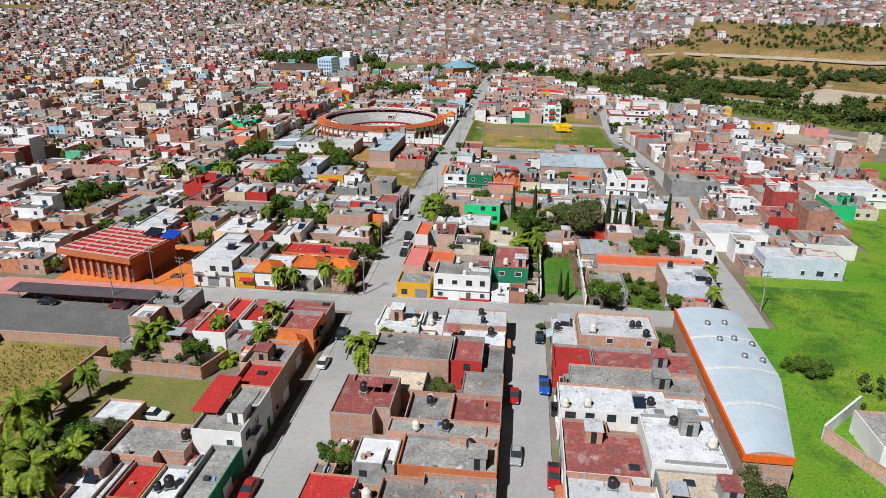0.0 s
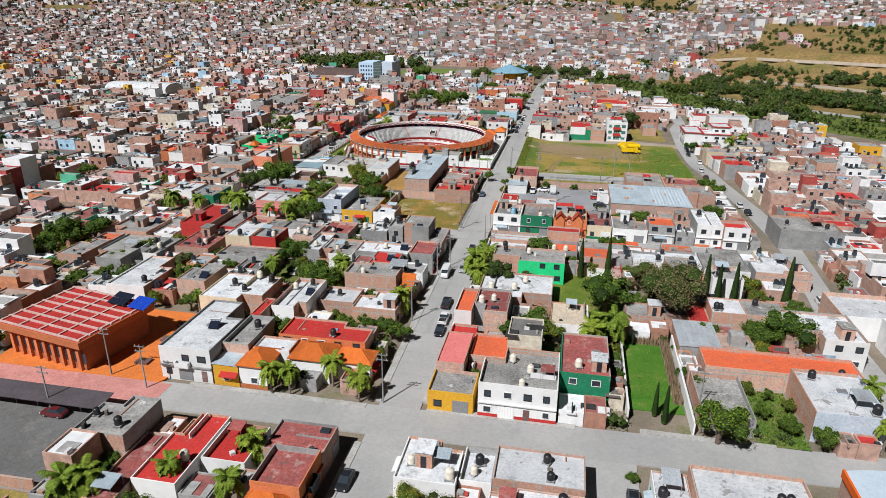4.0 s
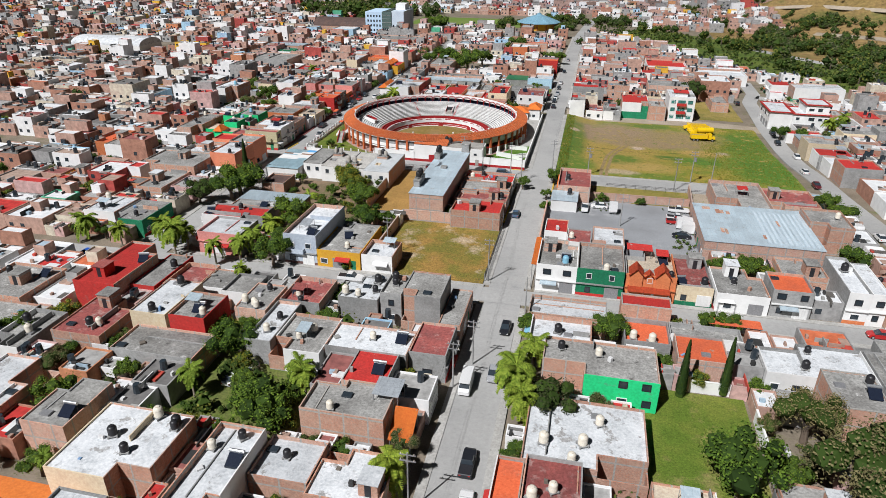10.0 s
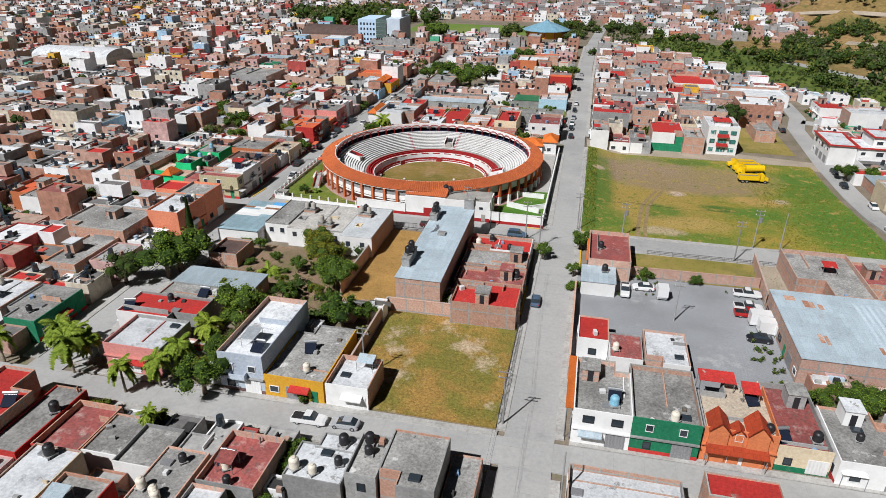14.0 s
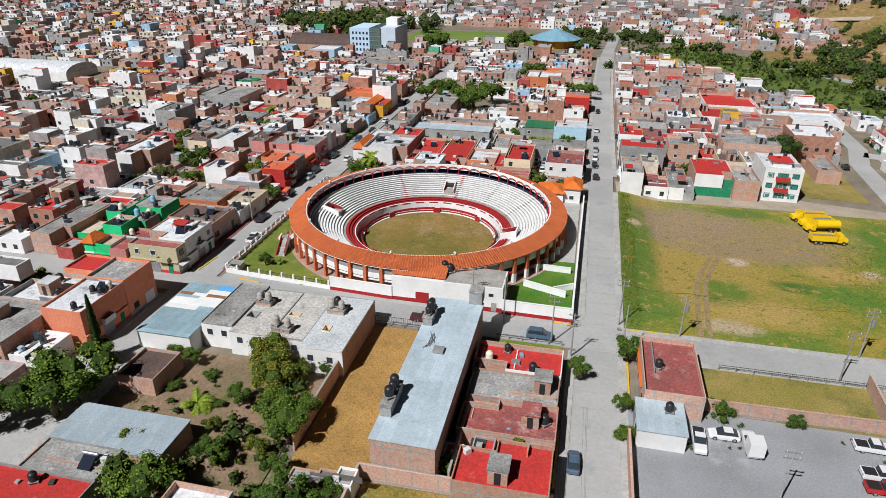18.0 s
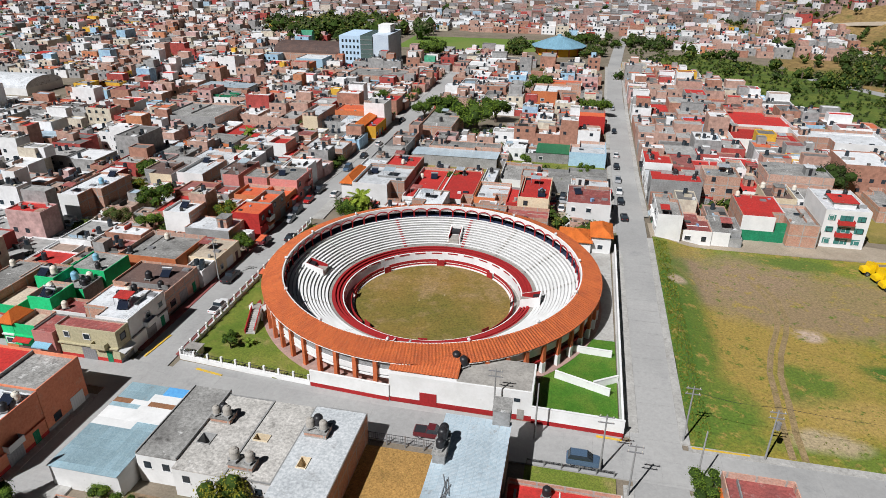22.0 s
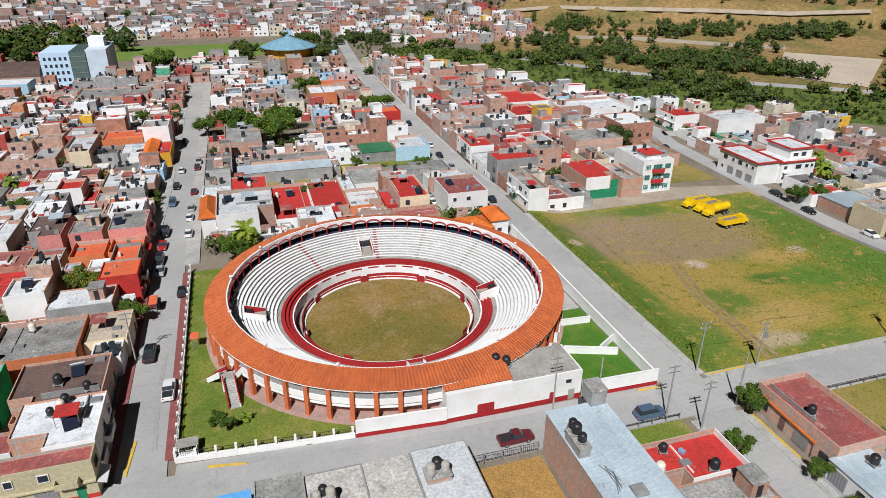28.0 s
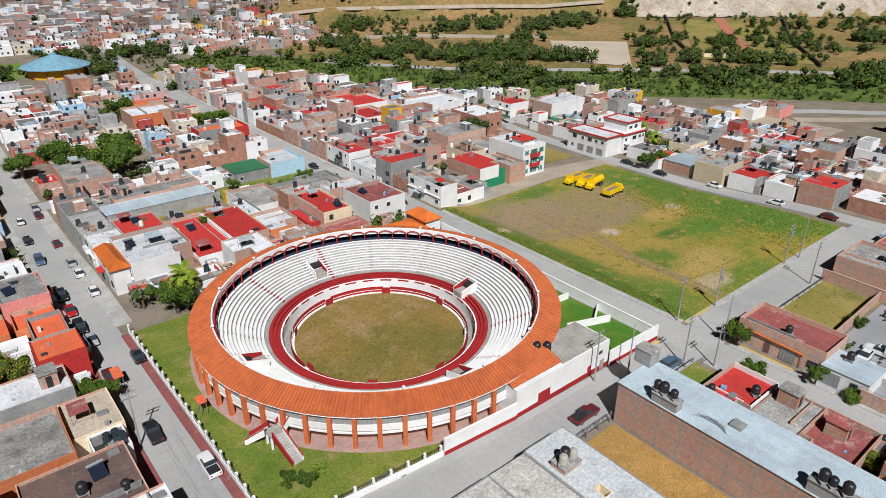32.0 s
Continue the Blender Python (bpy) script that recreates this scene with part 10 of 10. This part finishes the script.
# stands, tanks and skylight on the long blue roof
for y0, y1, z in ((251.5, 257.2, 8.6), (274.0, 277.8, 8.4)):
    e = base("tank_stand", -58.6, (y0 + y1) / 2, 7.08, "rough brick tank stand on the long roof", "stand")
    b = Mesh()
    b.box(-0.75, -(y1 - y0) / 2, 0, 0.75, (y1 - y0) / 2, z - 7.08)
    b.build("block", WALL["gr"], e)
    b = Mesh()
    b.box(-0.85, -(y1 - y0) / 2 - 0.1, z - 7.08, 0.85, (y1 - y0) / 2 + 0.1, z - 6.9)
    b.build("slab", ROOF["g"], e)
    for k in (-0.9, 0.6, 1.6):
        if abs(k) < (y1 - y0) / 2:
            tank(-58.6, (y0 + y1) / 2 + k, z + 0.18, "T")
e = base("skylight_box", -55.2, 267.5, 7.08, "low grey skylight box on the long roof", "skylight")
b = Mesh()
b.box(-0.8, -0.8, 0, 0.8, 0.8, 0.45)
b.build("box", WALL["gr"], e)
e = base("stair_tower", -52.2, 283.6, 7.08, "small rendered stair tower on the long roof", "tower")
b = Mesh()
b.box(-1.1, -1.4, 0, 1.1, 1.3, 2.3)
b.build("tower_wall", WALL["gr"], e)
b = Mesh()
b.box(-1.2, -1.5, 2.3, 1.2, 1.4, 2.45)
b.build("tower_slab", ROOF["g"], e)
for i in range(7):
    e = base("pipe", -57.2 + 0.25 * (i % 3), 269 + 0.35 * i, 7.12, "grey pipe lying on the long roof", "pipe", "stacked pipes", 1.2 + 0.12 * i)
    b = Mesh()
    b.tube((-1.4, 0, 0.06), (1.4, 0, 0.06), 0.06, n=6)
    b.build("tube", TIN, e)

# tiled front of the orange house and its neighbours
def gable(x0, y0, x1, y1, z, rise, m, label):
    e = base("tiled_gable", (x0 + x1) / 2, (y0 + y1) / 2, gz(x0, y0), label, "roof")
    w, d = (x1 - x0) / 2, (y1 - y0) / 2
    b = Mesh()
    b.quad((-w, -d - 0.3, z), (0, -d - 0.3, z + rise), (0, d, z + rise), (-w, d, z))
    b.quad((0, -d - 0.3, z + rise), (w, -d - 0.3, z), (w, d, z), (0, d, z + rise))
    b.quad((-w, d, z - 0.12), (0, d, z + rise - 0.12), (0, -d - 0.3, z + rise - 0.12), (-w, -d - 0.3, z - 0.12))
    b.quad((0, d, z + rise - 0.12), (w, d, z - 0.12), (w, -d - 0.3, z - 0.12), (0, -d - 0.3, z + rise - 0.12))
    b.build("tile_slope", m, e)
    b = Mesh()
    b.tri((-w + 0.2, -d, z - 0.1), (w - 0.2, -d, z - 0.1), (0, -d, z + rise - 0.15))
    b.box(-w + 0.2, -d, 0, w - 0.2, d, z - 0.1)
    b.build("gable_wall", WALL["or"], e)


RTILE = sheet_mat("red_roof_tiles", (0.5, 0.07, 0.025), (0.35, 0.07, 0.03), 0.0, 22.0, 0.85)
gable(-8.4, 219.2, -5.6, 222.6, 5.4, 1.5, RTILE, "steep red tiled gable over an orange front")
gable(-3.6, 219.2, -0.6, 222.6, 5.4, 1.7, RTILE, "steep red tiled gable over an orange front")
gable(-5.5, 219.4, -3.7, 221.2, 5.2, 0.9, RTILE, "small red tiled gable over an arched window")
for x0, y0, x1, y1, z0, z1, m, lb in (
        (-8.4, 218.0, -0.6, 219.3, 2.5, 3.1, RTILE, "red tiled porch roof along an orange house"),
        (-27.0, 219.4, -25.9, 231, 5.4, 6.0, ROOF["t"], "orange tiled edge along a white house"),
        (-8.6, 228.6, -3.6, 231.2, 6.4, 6.6, ROOF["r"], "bright red sheet awning on a roof terrace"),
        (-3.0, 226.8, -0.6, 229.4, 6.4, 6.6, ROOF["r"], "bright red sheet awning on a roof terrace"),
        (-40.8, 168.5, -37.6, 172.6, 3.0, 5.4, ROOF["t"], "steep orange sheet canopy beside a brick house"),
        (-44.2, 172.5, -40.4, 176.3, 6.9, 7.1, ROOF["s"], "grey sheet shelter on a brick house"),
        (-45.6, 74.5, -41.6, 83.5, 6.6, 7.0, ROOF["r"], "red corrugated canopy on a brick house"),
        (-19.5, 283.0, -17.2, 283.6, 2.6, 2.9, ROOF["t"], "small orange tiled porch roof"),
        (-25.2, 271.5, -23.8, 281.5, 2.6, 3.0, ROOF["t"], "orange tiled canopy along a street front"),
        (-113.8, 336, -112.4, 339, 2.3, 2.5, ROOF["o"], "orange awning over a street door"),
        (4.2, 215.0, 13.8, 217.8, 2.8, 2.9, ROOF["o"], "orange awning over a street front"),
        (-106.0, 321.8, -104.7, 323.6, 2.3, 2.5, ROOF["o"], "small orange hood over a fence gate")):
    if (x0, x1) == (4.2, 13.8):
        y0, y1 = 209.0, 211.4
    shed_roof("awning", x0, y0, x1, y1, z0, z1, m, lb, "awning")
e = base("tent", 9.6, 219.6, 0, "small white tent canopy in a front yard", "tent")
b = Mesh()
for s in range(4):
    a0, a1 = s * math.pi / 2 + 0.78, s * math.pi / 2 + 2.35
    b.tri((2.2 * math.cos(a0), 2.2 * math.sin(a0), 2.3), (2.2 * math.cos(a1), 2.2 * math.sin(a1), 2.3), (0, 0, 3.7))
b.build("canopy", WALL["wh"], e)
for s in range(4):
    a0 = s * math.pi / 2 + 0.78
    b = Mesh()
    b.tube((2.1 * math.cos(a0), 2.1 * math.sin(a0), 0), (2.1 * math.cos(a0), 2.1 * math.sin(a0), 2.35), 0.05, n=6)
    b.build("post", STEEL, e)
# cables along the streets
for xa, ya, xb, yb in ((-35.3, 184.5, -35.4, 219.5), (-35.4, 219.5, -36.4, 262), (-27.4, 293, -17, 291.8), (-17, 291.8, 8, 291.5), (-27.4, 293, -27.2, 330), (-113.8, 315, -113.5, 292), (-35.3, 184.5, -35.2, 150)):
    for k in (-0.9, 0.3, 0.9):
        wire((xa + k * 0.3, ya, gz(xa, ya) + 8.6), (xb + k * 0.3, yb, gz(xb, yb) + 8.6), 0.6)

# joints between the concrete slabs of the streets
b = Mesh()
for line, half in ((MAIN, 3.5), (LEFT, 3.7), (EAST, 3.0), ([(-110, 289.4), (-72, 287.4), (-31, 287.2), (47, 287.0)], 3.5), ([(-75, 125.2), (0, 126.8), (46, 128.4)], 3.6), ([(-104, 214.3), (-20, 215.3), (50, 215.3)], 2.6)):
    for (xa, ya), (xb, yb) in zip(line, line[1:]):
        n = math.hypot(xb - xa, yb - ya)
        ux, uy = (xb - xa) / n, (yb - ya) / n
        for k in range(int(n / 4.0)):
            for side, run in ((1, half),):
                x, y = xa + ux * 4 * k, ya + uy * 4 * k
                if side == 0:
                    ends = [(x, y), (x + ux * run, y + uy * run)]
                    hx, hy = uy * 0.03, -ux * 0.03
                else:
                    ends = [(x - uy * run, y + ux * run), (x + uy * run, y - ux * run)]
                    hx, hy = ux * 0.02, uy * 0.02
                p = [(ends[0][0] - hx, ends[0][1] - hy), (ends[1][0] - hx, ends[1][1] - hy), (ends[1][0] + hx, ends[1][1] + hy), (ends[0][0] + hx, ends[0][1] + hy)]
                b.quad(*[(px, py, gz(px, py) + 0.095) for px, py in p])
tagged(b.build("road_joints", mat("tarred_joint", (0.37, 0.365, 0.356), s1=0.5, tone=0), fix=True), "dark tarred joints between street slabs", "joints", kind="stuff")

# large white villa with red roof edges at the field's corner
v = base("villa", 48, 367, gz(56, 375), "large white three-storey villa with red roof edges and balconies", "house")
TAKEN.append((47.5, 366.5, 70, 386))
for x0, y0, x1, y1, h in ((8.2, 0.3, 20.5, 12.0, 6.2), (12.5, 2.2, 20.5, 12.0, 9.4), (0.2, 1.0, 8.2, 17.5, 6.4), (20.5, 3.0, 22.0, 10.0, 4.0)):
    b = Mesh()
    b.box(x0, y0, -0.6, x1, y1, h)
    w = b.build("wall", WALL["wh"], v)
    b = Mesh()
    for q in ((x0 - 0.5, y0 - 0.5, x1 + 0.5, y0 + 0.15), (x0 - 0.5, y1 - 0.15, x1 + 0.5, y1 + 0.5), (x0 - 0.5, y0 + 0.15, x0 + 0.15, y1 - 0.15), (x1 - 0.15, y0 + 0.15, x1 + 0.5, y1 - 0.15)):
        b.box(q[0], q[1], h, q[2], q[3], h + 0.32)
    b.build("roof_edge", ROOF["r"], w, "red coated roof edge")
    b = Mesh()
    b.box(x0 + 0.16, y0 + 0.16, h, x1 - 0.16, y1 - 0.16, h + 0.08)
    b.build("roof", ROOF["w"], w)
for x, z, s in ((9.6, 1.5, 1.0), (11.6, 1.5, 1.0), (9.8, 4.6, 1.1), (14.5, 4.6, 1.5), (17.5, 4.6, 1.2), (19.4, 4.6, 0.8)):
    window(v, x, 0.3, z, 0.0, s)
for x, s in ((14.4, 1.6), (17.4, 1.2)):
    window(v, x, 2.2, 7.7, 0.0, s)
for y, z, s in ((2.6, 4.7, 1.0), (5.2, 4.7, 1.0), (8.0, 4.7, 1.2), (11.0, 4.7, 1.0), (14.5, 4.7, 1.2), (15.2, 1.6, 0.9)):
    window(v, 0.2, y, z, -math.pi / 2, s)
for y in (3.6, 7.6, 11.6):
    share("garage_door", GARAGE, v, (0.2, y, 0.05), -math.pi / 2)
for y in (5, 8.5):
    window(v, 20.5, y, 7.7, math.pi / 2, 1.2)
for x0, x1, z in ((12.6, 20.4, 6.2), (9.0, 12.0, 3.2)):
    b = Mesh()
    y1 = 2.2 if z > 5 else 0.3
    b.box(x0, y1 - 1.9, z, x1, y1, z + 0.12)
    b.box(x0, y1 - 1.9, z + 0.12, x1, y1 - 1.78, z + 0.95)
    b.build("balcony", WALL["wh"], v)

# scrap cars in the dusty yard
for k, (c, x, y, hd) in enumerate((("r", -51.0, 374.5, "y"), ("w", -48.4, 375.5, "y"), ("m", -50.6, 380.0, "y"), ("g", -48.0, 381.0, "x"), ("w", -51.2, 385.5, "y"), ("k", -48.3, 386.2, "y"))):
    car("car", c, x, y, hd)

# orange excavators on the riverside yard
patch("yard", 112, 332, 148, 362, DIRT_ROAD, 0.08, "bare dirt works yard", "yard")
for x, y, rz in ((119, 372, 0.4), (122, 343, 2.4), (130, 346, 0.9)):
    e = base("excavator", x, y, gz(x, y) + 0.1, "orange tracked excavator with a folded arm", "excavator", "works machines", rz)
    ORANGE = WALL["or"]
    for s2 in (-1.1, 1.1):
        b = Mesh()
        b.box(-1.9, s2 - 0.3, 0, 1.9, s2 + 0.3, 0.8)
        b.build("track", DARK, e)
    b = Mesh()
    b.box(-2.0, -1.2, 0.9, 1.0, 1.2, 1.9)
    b.build("body", ORANGE, e)
    b = Mesh()
    b.box(0.0, 0.3, 1.9, 1.2, 1.2, 2.9)
    b.build("cab", GLASS, e)
    b = Mesh()
    b.tube((0.8, -0.2, 1.6), (3.4, -0.2, 4.2), 0.25, 0.2, 6)
    b.tube((3.4, -0.2, 4.2), (5.2, -0.2, 1.8), 0.2, 0.15, 6)
    b.build("arm", ORANGE, e)
    b = Mesh()
    b.box(4.7, -0.7, 0.9, 5.6, 0.3, 1.8)
    b.build("bucket", DARK, e)

for k, x, y, q in (("b", 73, 368, 2.6), ("s", 70.5, 363, 1.6), ("b", 72, 360, 2.2), ("s", 74, 364, 1.5)):
    tree(k, x, y, q)
palm(75.5, 373, 2.8)

walls("lot_wall", [(48.4, 89.1, 54.6, 76.0, 2.4)], BRICK2, "pale brick garden wall in the meadow", 0.25)
walls("lot_wall", [(48.4, 89.2, 57.6, 98.3, 2.6)], WALL["wh"], "whitewashed garden wall in the meadow", 0.25)

# rusty and pale sheets laid into the big shed roof
shed = [o for o in bpy.data.objects if o.name.startswith("house") and abs(o.location.x - 19.95) < 0.15 and abs(o.location.y - 251.05) < 0.15]
if shed:
    PALE_SHEET = mat("pale_sheet", (0.5, 0.59, 0.65), (0.45, 0.53, 0.59), s1=0.3, stain=(0.4, 0.3, 0.25), sa=0.62, sb=0.75, tone=0.1)
    RUSTY = mat("rusty_sheet", (0.42, 0.2, 0.13), (0.5, 0.34, 0.26), s1=0.4, s2=3.0, fine=0.6, tone=0.2)
    for i in range(10):
        b = Mesh()
        b.box(1.3 + 1.05 * i, -9.5, 5.08, 1.85 + 1.05 * i, 8.5, 5.1)
        b.build("pale_sheet", PALE_SHEET, shed[0])
    for x, y, w, d in ((-9.2, 8.4, 0.9, 1.6), (-6.8, 6.8, 0.5, 2.4), (-5.9, 6.6, 0.4, 2.0), (-4.6, 6.2, 0.4, 1.8), (-7.4, -4.6, 0.35, 2.6), (-6.6, -5.0, 0.3, 2.8), (1.0, -6.4, 0.3, 2.0), (5.4, 2.0, 0.25, 3.0)):
        b = Mesh()
        b.box(x - w, y - d / 2, 5.083, x + w, y + d / 2, 5.104)
        b.build("rusty_sheet", RUSTY, shed[0])
for lo in TANKS.values():
    for o in list(lo.children_recursive) + [lo]:
        bpy.data.objects.remove(o)
